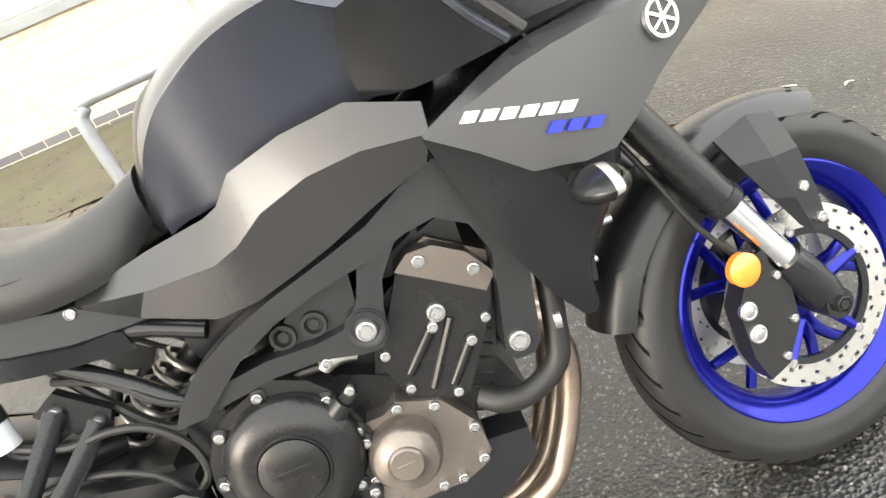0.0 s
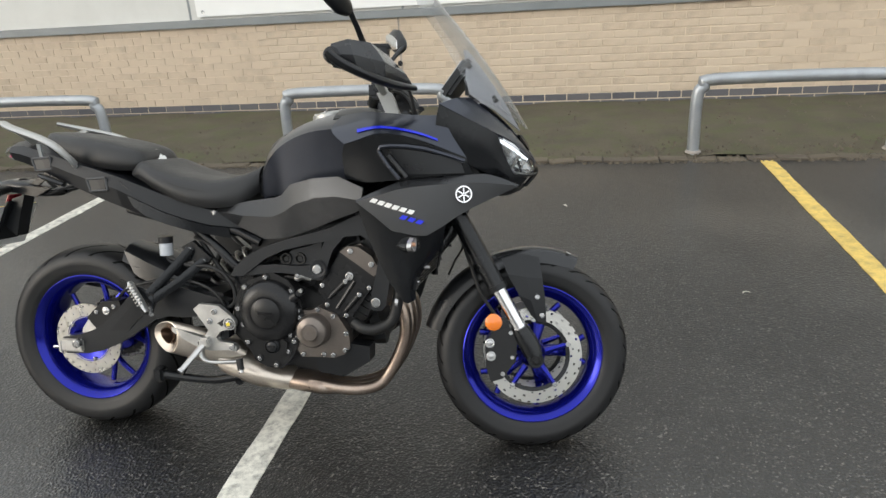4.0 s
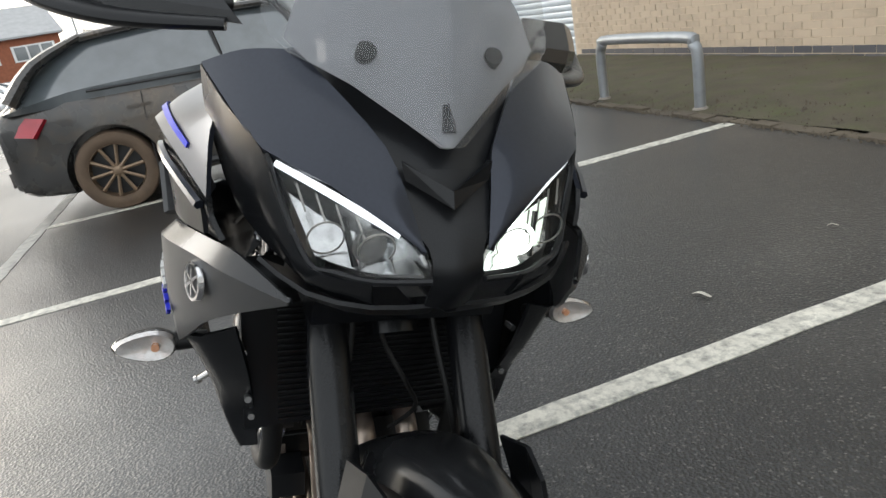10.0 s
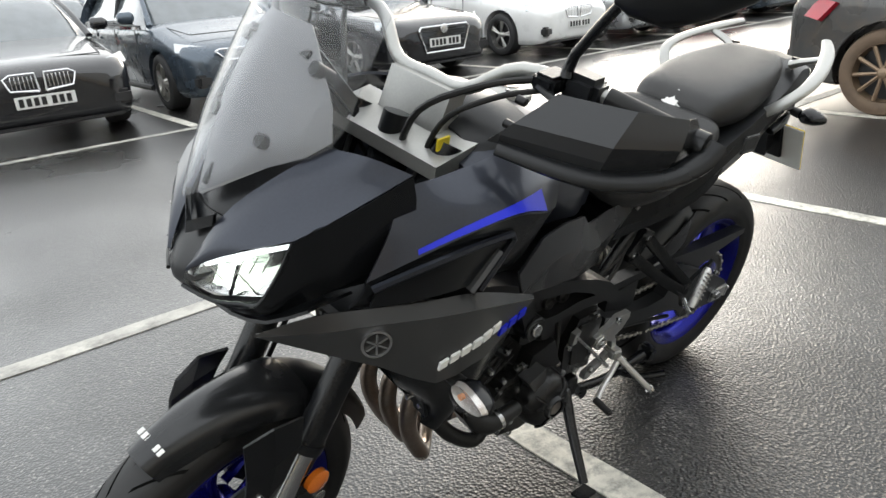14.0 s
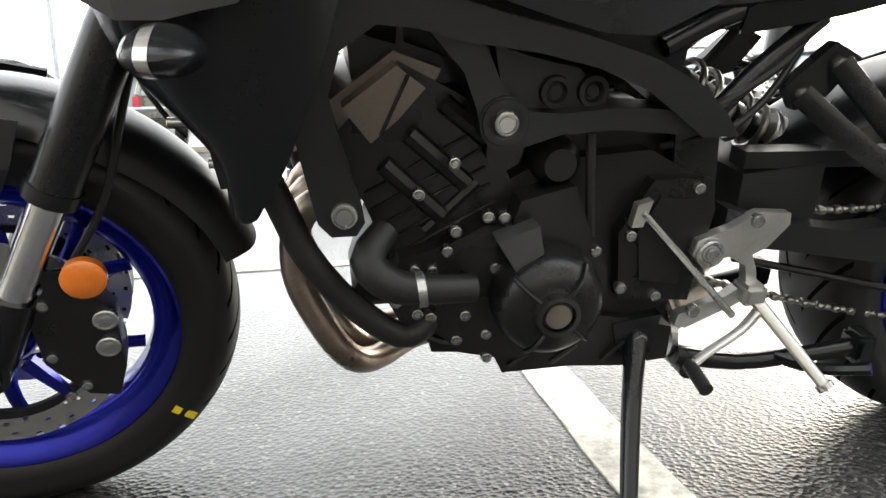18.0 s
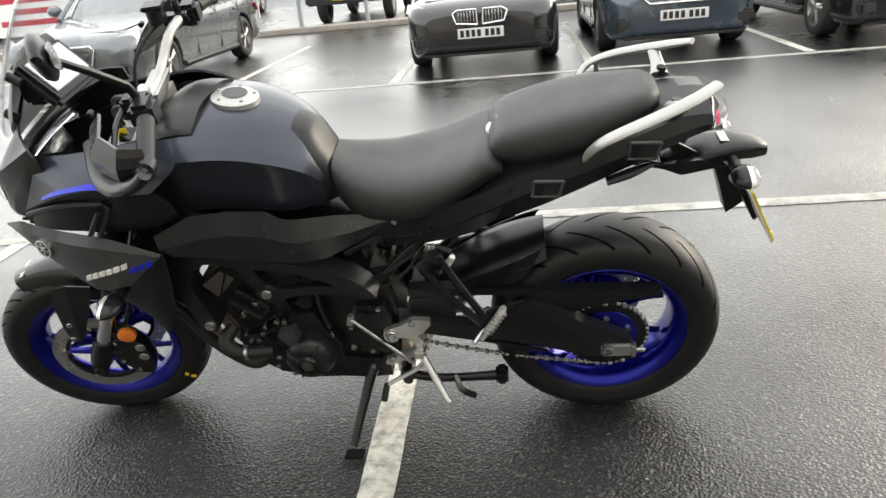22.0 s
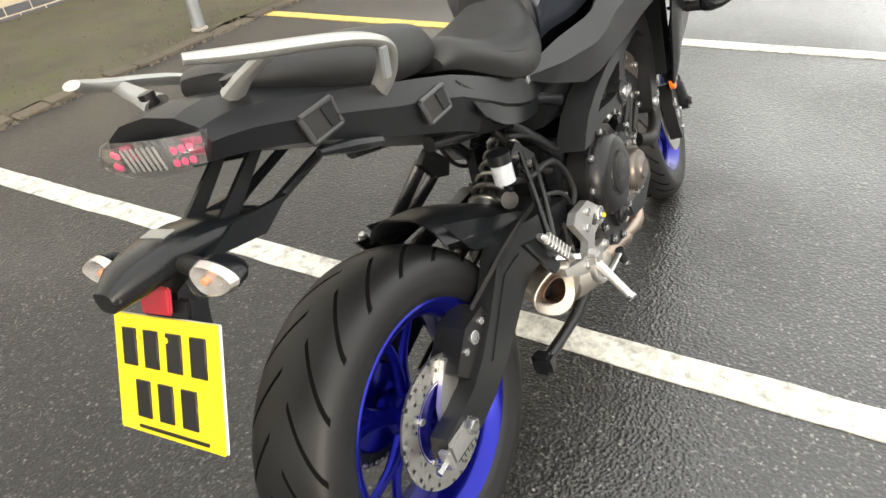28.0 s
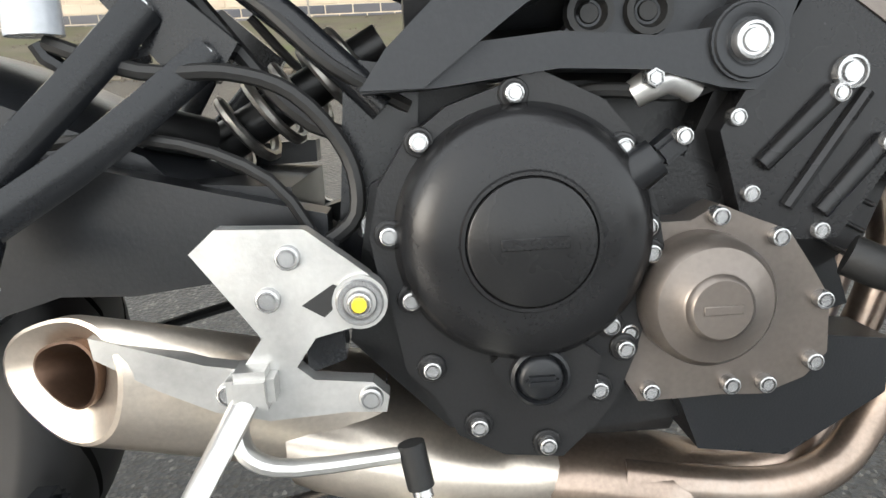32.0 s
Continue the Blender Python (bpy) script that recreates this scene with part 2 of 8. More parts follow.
def brick_mat(name, a, b_, rough=0.85):
    m = paint(name, a, rough, vary=0.22, scale=9, grain=160, bump=0.5)
    n, l = m.node_tree.nodes, m.node_tree.links
    b = n["Principled BSDF"]
    info = n.new("ShaderNodeObjectInfo")
    geo = n.new("ShaderNodeNewGeometry")
    s = n.new("ShaderNodeMath")
    l.new(info.outputs["Random"], s.inputs[0])
    l.new(geo.outputs["Random Per Island"], s.inputs[1])
    f = n.new("ShaderNodeMath")
    f.operation = "FRACT"
    l.new(s.outputs[0], f.inputs[0])
    mx = n.new("ShaderNodeMixRGB")
    mx.inputs["Color2"].default_value = (*b_, 1)
    l.new(f.outputs[0], mx.inputs["Fac"])
    l.new(b.inputs["Base Color"].links[0].from_socket, mx.inputs["Color1"])
    l.new(mx.outputs["Color"], b.inputs["Base Color"])
    return m


M = {
    "tarmac": ground_mat(),
    "line": paint("worn_road_paint", (0.62, 0.6, 0.53), 0.6, vary=0.25, scale=9, grain=90, bump=0.4, dirt=(0.07, 0.07, 0.07), dirt_amount=0.95, dirt_scale=22),
    "old_line": paint("faded_road_paint", (0.38, 0.37, 0.34), 0.6, vary=0.3, scale=5, grain=70, bump=0.5, dirt=(0.06, 0.06, 0.058), dirt_amount=0.9, dirt_scale=9),
    "yellow": paint("worn_yellow_paint", (0.66, 0.47, 0.12), 0.6, vary=0.2, scale=9, grain=90, bump=0.4, dirt=(0.09, 0.08, 0.06), dirt_amount=0.6, dirt_scale=16),
    "matte": paint("black_plastic", (0.0085, 0.0092, 0.0106), 0.31, spec=0.32, vary=0.25, bump=0.12, grain=500),
    "satin": paint("satin_black", (0.008, 0.0087, 0.01), 0.23, spec=0.34, vary=0.2, bump=0.04, grain=400),
    "frame": paint("satin_dark_frame", (0.024, 0.025, 0.027), 0.34, 0.5, spec=0.4, vary=0.18, bump=0.08, grain=300),
    "gloss": paint("blue_black_gloss", (0.03, 0.034, 0.046), 0.3, 0.6, vary=0.15, bump=0.0, coat=0.25, rvary=0.08, spec=0.4),
    "grey": paint("matte_graphite", (0.058, 0.059, 0.061), 0.42, 0.35, vary=0.1, bump=0.05, grain=600),
    "cowl": paint("satin_graphite_cowl", (0.022, 0.023, 0.025), 0.25, 0.35, vary=0.12, bump=0.03, grain=600, coat=0.12),
    "blue": paint("metallic_blue", (0.006, 0.009, 0.24), 0.22, 0.75, vary=0.12, bump=0.02, coat=0.2, rvary=0.06),
    "decal": paint("blue_decal", (0.01, 0.02, 0.55), 0.35, 0.1, vary=0.08, bump=0.0),
    "white": paint("white_decal", (0.72, 0.72, 0.7), 0.4, vary=0.06, bump=0.0),
    "fluid": paint("milky_plastic", (0.42, 0.44, 0.47), 0.25, vary=0.12, scale=30, bump=0.0, coat=0.4),
    "seat": paint("seat_vinyl", (0.014, 0.014, 0.0145), 0.42, spec=0.45, vary=0.2, bump=0.35, grain=900, scale=12),
    "rubber": paint("rubber", (0.012, 0.012, 0.012), 0.48, spec=0.32, vary=0.2, bump=0.15),
    "engine": paint("engine_black", (0.013, 0.013, 0.0135), 0.3, 0.2, spec=0.34, vary=0.25, bump=0.12, grain=350),
    "cover": paint("cover_black", (0.013, 0.013, 0.0138), 0.26, 0.3, spec=0.38, vary=0.2, bump=0.06, grain=300),
    "bronze": paint("bronze_cover", (0.15, 0.13, 0.115), 0.33, 0.7, vary=0.18, bump=0.05),
    "alu": paint("cast_aluminium", (0.5, 0.495, 0.48), 0.34, 0.85, vary=0.15, bump=0.08, scale=20),
    "silver": paint("silver_paint", (0.4, 0.4, 0.385), 0.38, 0.65, vary=0.1, bump=0.04),
    "chrome": paint("bright_steel", (0.72, 0.72, 0.73), 0.16, 1.0, vary=0.06, bump=0.0, rvary=0.06),
    "bolt": paint("zinc_bolt", (0.42, 0.42, 0.42), 0.25, 0.9, vary=0.15, bump=0.0),
    "disc": paint("ground_steel", (0.5, 0.49, 0.46), 0.3, 0.9, vary=0.12, bump=0.1, grain=700),
    "pipe": paint("heat_tinted_steel", (0.3, 0.235, 0.19), 0.32, 0.9, vary=0.35, scale=9, bump=0.04, dirt=(0.42, 0.38, 0.34), dirt_amount=0.9, dirt_scale=7),
    "muffler": paint("brushed_silencer", (0.56, 0.5, 0.43), 0.32, 0.9, vary=0.2, scale=8, bump=0.08, dirt=(0.34, 0.27, 0.21), dirt_amount=0.65, dirt_scale=5),
    "bore_brown": paint("dark_brown_steel", (0.1, 0.06, 0.04), 0.4, 0.8, vary=0.3, scale=14),
    "chain": paint("oiled_chain", (0.3, 0.29, 0.27), 0.35, 0.9, vary=0.3, scale=60),
    "screen": clear("screen_plastic", (0.93, 0.94, 0.95), 0.015, 1.5, veil=0.035),
    "lens": clear("clear_lens", (0.97, 0.97, 0.97), 0.02, 1.45),
    "smoke": clear("smoked_panel", (0.55, 0.55, 0.56), 0.05, 1.5, veil=0.42),
    "blinker": paint("indicator_lens", (0.62, 0.6, 0.58), 0.14, 0.5, dirt=(0.55, 0.32, 0.24), dirt_amount=0.4, dirt_scale=45, vary=0.2, scale=60, bump=0.3, grain=150, coat=0.8),
    "blinker_bulb": paint("pale_orange_bulb", (0.62, 0.3, 0.16), 0.25, vary=0.12, bump=0.0, coat=0.6),
    "amber": paint("amber_reflector", (0.75, 0.19, 0.015), 0.18, vary=0.12, scale=40, bump=0.3, grain=300, coat=0.8),
    "red": paint("red_lens", (0.42, 0.012, 0.03), 0.15, vary=0.15, bump=0.2, coat=0.8),
    "reflector": paint("lamp_reflector", (0.6, 0.61, 0.61), 0.2, 0.95, vary=0.2, scale=40, bump=0.9, grain=45),
    "led": glow("day_light_strip", (0.95, 0.98, 1.0), 1.1),
    "lit_soft": glow("lit_reflector", (0.9, 1.0, 0.86), 0.75),
    "lit": glow("lit_headlamp", (0.93, 1.0, 0.9), 4.0),
    "tail": glow("tail_glow", (0.6, 0.08, 0.16), 0.2),
    "display": paint("pale_display", (0.5, 0.53, 0.55), 0.12, vary=0.1, bump=0.0, coat=0.6),
    "plate": paint("yellow_plate", (0.83, 0.63, 0.02), 0.3, vary=0.05, bump=0.0, coat=0.3),
    # black of printed bars, and of painted shade inside hollow parts
    "ink": paint("black_ink_and_hollow", (0.012, 0.012, 0.012), 0.4, vary=0.1, bump=0.0),
    "tag": paint("yellow_plastic", (0.75, 0.6, 0.03), 0.4, vary=0.1),
    "galv": paint("galvanised_steel", (0.36, 0.38, 0.4), 0.45, 0.6, vary=0.22, scale=16, bump=0.1, dirt=(0.2, 0.2, 0.19), dirt_amount=0.5, dirt_scale=8),
    "mortar": paint("mortar", (0.56, 0.47, 0.36), 0.9, vary=0.2, bump=0.5),
    "buff": brick_mat("buff_brick", (0.47, 0.385, 0.29), (0.55, 0.455, 0.345)),
    "eng_brick": brick_mat("blue_engineering_brick", (0.07, 0.072, 0.085), (0.12, 0.115, 0.12), 0.6),
    "sett": brick_mat("mossy_block", (0.08, 0.066, 0.05), (0.11, 0.09, 0.062)),
    "moss": paint("mossy_verge", (0.075, 0.064, 0.042), 0.95, vary=0.35, scale=3, grain=60, bump=0.9, dirt=(0.07, 0.085, 0.025), dirt_amount=0.8, dirt_scale=4),
    "clad": paint("cream_cladding", (0.58, 0.58, 0.55), 0.5, vary=0.07, scale=1.5, bump=0.03, dirt=(0.42, 0.42, 0.39), dirt_amount=0.35, dirt_scale=1.2),
    "flash": paint("grey_flashing", (0.22, 0.235, 0.24), 0.45, 0.3, vary=0.12, scale=4),
    "banner": paint("white_banner", (0.78, 0.78, 0.76), 0.5, vary=0.04, scale=2, bump=0.02),
    "shutter": paint("shutter_slat", (0.5, 0.56, 0.62), 0.4, 0.25, vary=0.1, scale=5),
    "door": paint("pale_blue_door", (0.5, 0.55, 0.58), 0.45, vary=0.08),
    "sign": paint("dark_sign", (0.03, 0.035, 0.04), 0.35, vary=0.15),
    "green": paint("green_print", (0.03, 0.3, 0.2), 0.4, vary=0.1, bump=0.0),
    "red_brick": paint("red_brick_far", (0.3, 0.105, 0.055), 0.85, vary=0.25, scale=3),
    "roof": paint("weathered_roof", (0.4, 0.4, 0.4), 0.7, vary=0.15, scale=1.5),
    "dark_glass": paint("window_glass_far", (0.1, 0.115, 0.125), 0.06, vary=0.2, bump=0.0, coat=1.0, spec=1.0),
    "leaf": paint("bare_twigs", (0.1, 0.085, 0.065), 0.9, vary=0.3),
    "mud": paint("muddy_dark_grey", (0.07, 0.068, 0.066), 0.28, 0.4, vary=0.15, bump=0.0, coat=0.5, dirt=(0.17, 0.125, 0.08), dirt_amount=0.85, dirt_scale=1.6),
    "car_black": paint("car_black", (0.015, 0.015, 0.017), 0.2, 0.3, vary=0.1, bump=0.0, coat=0.8),
    "car_grey": paint("car_steel_grey", (0.13, 0.14, 0.15), 0.25, 0.6, vary=0.1, bump=0.0, coat=0.7),
    "car_blue": paint("car_slate_blue", (0.065, 0.085, 0.11), 0.25, 0.5, vary=0.1, bump=0.0, coat=0.7),
    "car_olive": paint("car_olive_grey", (0.17, 0.165, 0.14), 0.3, 0.5, vary=0.12, bump=0.0, coat=0.5),
    "car_white": paint("car_white", (0.75, 0.75, 0.74), 0.3, 0.0, vary=0.04, bump=0.0, coat=0.6),
    "car_silver": paint("car_silver", (0.45, 0.46, 0.47), 0.28, 0.7, vary=0.06, bump=0.0, coat=0.5),
    "car_red": paint("car_red", (0.4, 0.02, 0.02), 0.28, 0.1, vary=0.06, bump=0.0, coat=0.6),
    "alloy": paint("wheel_alloy", (0.45, 0.44, 0.42), 0.32, 0.85, vary=0.12),
    "mud_alloy": paint("muddy_alloy", (0.3, 0.22, 0.15), 0.5, 0.5, vary=0.25, dirt=(0.16, 0.1, 0.06), dirt_amount=0.8, dirt_scale=6),
    "mud_tyre": paint("muddy_tyre", (0.13, 0.09, 0.06), 0.8, vary=0.3, scale=8, bump=0.4),
    "car_rubber": paint("car_tyre", (0.025, 0.025, 0.026), 0.65, vary=0.2),
    "car_trim": paint("car_trim", (0.02, 0.02, 0.021), 0.45, vary=0.15),
    "num_plate": paint("white_plate", (0.7, 0.7, 0.68), 0.35, vary=0.03, bump=0.0),
    "head": paint("car_headlamp", (0.55, 0.57, 0.58), 0.1, 0.6, vary=0.2, scale=30, bump=0.2, coat=0.8),
    "concrete": paint("kerb_concrete", (0.3, 0.27, 0.24), 0.85, vary=0.2, bump=0.4),
}
M["tyre_f"] = tyre_mat("front_tyre_rubber", 30, 0.051, 34.0, 0.085)
M["tyre_r"] = tyre_mat("rear_tyre_rubber", 20, 0.083, 17.0, 0.065)


# ---- mesh helpers ----
def finish(name, bm, material, parent=None, label="", angle=38, origin=None):
    bmesh.ops.recalc_face_normals(bm, faces=bm.faces[:])
    if origin:
        bmesh.ops.translate(bm, verts=bm.verts[:], vec=-Vector(origin))
    me = bpy.data.meshes.new(name)
    bm.to_mesh(me)
    bm.free()
    me.materials.append(material)
    me.polygons.foreach_set("use_smooth", [True] * len(me.polygons))
    me.set_sharp_from_angle(angle=radians(angle))
    ob = new(name, me)
    if origin:
        ob.location = origin
    if parent:
        ob.parent = parent
        if parent.type == "MESH":
            ob.location = Vector(origin or (0, 0, 0)) - parent.location
    if label:
        ob["label"] = label
    return ob


def part(name, bm, material, parent, label="", origin=None, angle=38):
    return finish(name, bm, M[material], parent, label, angle, origin)


def smooth_line(pts, n):
    """A curve through the points, n steps to each span."""
    p = [np.array(q, float) for q in pts]
    if n <= 1 or len(p) < 3:
        return p
    out = []
    for i in range(len(p) - 1):
        a, b, c, d = p[max(i - 1, 0)], p[i], p[i + 1], p[min(i + 2, len(p) - 1)]
        for k in range(n):
            t = k / n
            out.append(0.5 * (2 * b + (c - a) * t + (2 * a - 5 * b + 4 * c - d) * t * t + (3 * b - a - 3 * c + d) * t ** 3))
    return out + [p[-1]]


def loft(rings, caps=True, closed=True):
    bm = bmesh.new()
    rows = [[bm.verts.new(Vector(p)) for p in r] for r in rings]
    m = len(rows[0])
    for a, b in zip(rows, rows[1:]):
        for i in range(m if closed else m - 1):
            j = (i + 1) % m
            bm.faces.new((a[i], a[j], b[j], b[i]))
    if caps and closed:
        bm.faces.new(rows[0][::-1])
        bm.faces.new(rows[-1])
    return bm


def tube(pts, r, seg=10, n=4, flat=1.0):
    """A round bar swept along a curve. r: a radius, or one for each point."""
    rr = r if isinstance(r, (list, tuple)) else [r] * len(pts)
    line = smooth_line([(*p, q) for p, q in zip(pts, rr)], n)
    c = [Vector(p[:3]) for p in line]
    rad = [p[3] for p in line]
    t0 = (c[1] - c[0]).normalized()
    up = Vector((0, 0, 1)) if abs(t0.z) < 0.9 else Vector((1, 0, 0))
    side = t0.cross(up).normalized()
    rings = []
    for i, p in enumerate(c):
        t = (c[min(i + 1, len(c) - 1)] - c[max(i - 1, 0)]).normalized()
        side = (side - t * side.dot(t)).normalized()
        nrm = side.cross(t)
        rings.append([p + (side * math.cos(a) + nrm * math.sin(a) * flat) * rad[i] for a in np.linspace(0, 2 * math.pi, seg, endpoint=False)])
    return loft(rings)


def bar(a, b, r, seg=14, r2=None):
    return tube([a, b], [r, r if r2 is None else r2], seg, 1)


def bevel(bm, w, seg=2, limit=30):
    if w:
        ed = [e for e in bm.edges if len(e.link_faces) == 2 and e.calc_face_angle(0) > radians(limit)]
        bmesh.ops.bevel(bm, geom=ed, offset=w, segments=seg, affect="EDGES", clamp_overlap=True)
    return bm


def prism(pts, y0, y1, w=0.003, seg=2):
    """An outline in x and z, drawn out from y0 to y1, with rounded edges."""
    bm = bmesh.new()
    a = [bm.verts.new((x, y0, z)) for x, z in pts]
    b = [bm.verts.new((x, y1, z)) for x, z in pts]
    bm.faces.new(a)
    bm.faces.new(b[::-1])
    for i in range(len(pts)):
        j = (i + 1) % len(pts)
        bm.faces.new((a[j], a[i], b[i], b[j]))
    return bevel(bm, w, seg)


def block(c, s, w=0.004, m=None, seg=2):
    bm = bmesh.new()
    bmesh.ops.create_cube(bm, size=1, matrix=Matrix.Diagonal((*s, 1)))
    bevel(bm, w, seg)
    bmesh.ops.transform(bm, verts=bm.verts[:], matrix=Matrix.Translation(c) @ (m or Matrix()))
    return bm


def skin(grid, th=0.004, n=3, k=3, s=1):
    """A curved sheet of some thickness through a grid of places; s = -1 mirrors it in y."""
    rows = [smooth_line(r, k) for r in grid]
    cols = [smooth_line([r[j] for r in rows], n) for j in range(len(rows[0]))]
    g = np.array(cols) * np.array([1, s, 1])
    du, dv = np.gradient(g, axis=0), np.gradient(g, axis=1)
    nr = np.cross(du, dv)
    nr /= np.linalg.norm(nr, axis=2, keepdims=True) + 1e-9
    mid = g.reshape(-1, 3).mean(0) - np.array([0.9, 0, 0.7])
    if (nr.reshape(-1, 3).mean(0) @ mid) < 0:
        nr = -nr
    bm = bmesh.new()
    a = [[bm.verts.new(p) for p in r] for r in g]
    b = [[bm.verts.new(p) for p in r] for r in g - nr * th]
    u, v = g.shape[:2]
    for i in range(u - 1):
        for j in range(v - 1):
            bm.faces.new((a[i][j], a[i + 1][j], a[i + 1][j + 1], a[i][j + 1]))
            bm.faces.new((b[i][j], b[i][j + 1], b[i + 1][j + 1], b[i + 1][j]))
    for i in range(u - 1):
        bm.faces.new((a[i][0], b[i][0], b[i + 1][0], a[i + 1][0]))
        bm.faces.new((a[i][-1], a[i + 1][-1], b[i + 1][-1], b[i][-1]))
    for j in range(v - 1):
        bm.faces.new((a[0][j], a[0][j + 1], b[0][j + 1], b[0][j]))
        bm.faces.new((a[-1][j], b[-1][j], b[-1][j + 1], a[-1][j + 1]))
    return bm


def body(sections, along=4, around=3):
    """A solid, alike on both sides, through sections (x, half outline from top to bottom as y, z)."""
    rows = [smooth_line([(x, y, z) for y, z in half], around) for x, half in sections]
    cols = [smooth_line([r[j] for r in rows], along) for j in range(len(rows[0]))]
    rings = []
    for i in range(len(cols[0])):
        h = [c[i] for c in cols]
        left = [(p[0], max(p[1], 0), p[2]) for p in h]
        right = [(p[0], -max(p[1], 0), p[2]) for p in h][::-1]
        ring = left + [q for q in right]
        if h[-1][1] < 1e-4:
            ring = left + right[1:]
        if h[0][1] < 1e-4:
            ring = ring[:-1]
        rings.append(ring)
    return loft(rings)


def lathe(profile, c=(0, 0, 0), seg=48, closed=False):
    """A profile of (radius, y) turned round the y axis through c."""
    rings = []
    for a in np.linspace(0, 2 * math.pi, seg, endpoint=False):
        rings.append([(c[0] + r * math.sin(a), c[1] + y, c[2] + r * math.cos(a)) for r, y in profile])
    bm = bmesh.new()
    rows = [[bm.verts.new(p) for p in r] for r in rings]
    m = len(profile)
    for i in range(seg):
        a, b = rows[i], rows[(i + 1) % seg]
        for j in range(m if closed else m - 1):
            q = (j + 1) % m
            bm.faces.new((a[j], a[q], b[q], b[j]))
    bmesh.ops.remove_doubles(bm, verts=bm.verts[:], dist=1e-6)
    return bm


def knob(c, r, h, s=1, seg=12, dome=0.3):
    """A bolt head or cap at c that stands h proud along y, to the side s."""
    r *= 0.86
    return lathe([(0, h * s), (r * 0.55, h * s), (r * 0.6, h * s * (1 - dome)), (r * 0.72, h * s * (1 - dome)), (r * 0.78, h * s), (r * 0.92, h * s * 0.94), (r, h * s * 0.7), (r, -0.004 * s), (0, -0.004 * s)], c, seg)


def move(bm, m):
    bmesh.ops.transform(bm, verts=bm.verts[:], matrix=m)
    return bm



# ---- ground, markings, verge ----
bm = bmesh.new()
bmesh.ops.create_grid(bm, x_segments=2, y_segments=2, size=600)
ground = finish("ground", bm, M["tarmac"])
tagged(ground, "damp dark tarmac car park ground", "ground", kind="structure")
R = random.Random(7)


def stripe(a, b, w=0.1, mat="line", what="white"):
    """A painted line from a to b, with a slightly ragged edge."""
    a, b = Vector((*a, 0)), Vector((*b, 0))
    n = max(2, int((b - a).length / 0.12))
    d = (b - a).normalized()
    o = Vector((-d.y, d.x, 0))
    bm = bmesh.new()
    prev = None
    for i in range(n + 1):
        p = a.lerp(b, i / n)
        l = p + o * (w / 2 + R.uniform(-0.004, 0.004))
        r = p - o * (w / 2 + R.uniform(-0.004, 0.004))
        row = [bm.verts.new((l.x, l.y, 0.0)), bm.verts.new((l.x, l.y, 0.004)), bm.verts.new((r.x, r.y, 0.004)), bm.verts.new((r.x, r.y, 0.0))]
        if prev:
            for k in range(3):
                bm.faces.new((prev[k], prev[k + 1], row[k + 1], row[k]))
        prev = row
    ob = finish("bay_line", bm, M[mat])
    tagged(ob, what + " painted parking bay line, worn and damp", "marking", "bay lines", "structure")


stripe((0.642, -1.5), (0.606, 3.34))
stripe((-1.68, -1.5), (-1.72, 0.1))
stripe((-1.725, 0.2), (-1.78, 3.3))
for x in (-4.05, -6.5, -9.0, -11.5):
    stripe((x, -1.5), (x, 3.3))
stripe((3.03, -1.5), (3.03, 0.88))
stripe((3.03, 0.9), (3.03, 3.3), 0.1, "yellow", "yellow")
stripe((5.53, -1.5), (5.53, 0.6), 0.1, "yellow", "yellow")
stripe((4.05, -0.1), (4.35, -0.1), 0.14, "yellow", "yellow")
stripe((3.5, -1.02), (3.66, -0.98), 0.08, "yellow", "yellow")
stripe((-30, -1.55), (14, -1.55), 0.1, "old_line", "faded white")
stripe((-40, -5.82), (24, -5.82), 0.1, "old_line", "faded white")
for i in range(-14, 9):
    x = 1.6 + 2.22 * i
    stripe((x, -5.9), (x, -10.4))


def slab(name, x0, x1, y0, y1, z0, z1, mat, label, w=0.01, cat="kerb"):
    ob = finish(name, block(((x0 + x1) / 2, (y0 + y1) / 2, (z0 + z1) / 2), (x1 - x0, y1 - y0, z1 - z0), w), M[mat])
    return tagged(ob, label, cat, kind="structure")


# verge between the bays and the building: soil and moss behind a row of old setts
bm = bmesh.new()
nx, ny = 150, 12
vs = [[bm.verts.new((-12 + 32 * i / nx, 3.42 + 2.05 * j / ny, 0.012 + 0.05 * min(1, j / 4) + R.uniform(-0.012, 0.012))) for j in range(ny + 1)] for i in range(nx + 1)]
for i in range(nx):
    for j in range(ny):
        bm.faces.new((vs[i][j], vs[i + 1][j], vs[i + 1][j + 1], vs[i][j + 1]))
verge = tagged(finish("verge", bm, M["moss"]), "brown mossy soil verge below the wall", "verge", kind="structure")
slab("kerb_far", -40, 40, -13.5, -13.05, 0, 0.11, "concrete", "brown concrete kerb behind the parked cars", 0.015)
slab("kerb_back", -60, -13.2, 3.4, 5.4, 0, 0.05, "concrete", "pale concrete apron along the building", 0.01, "pavement")


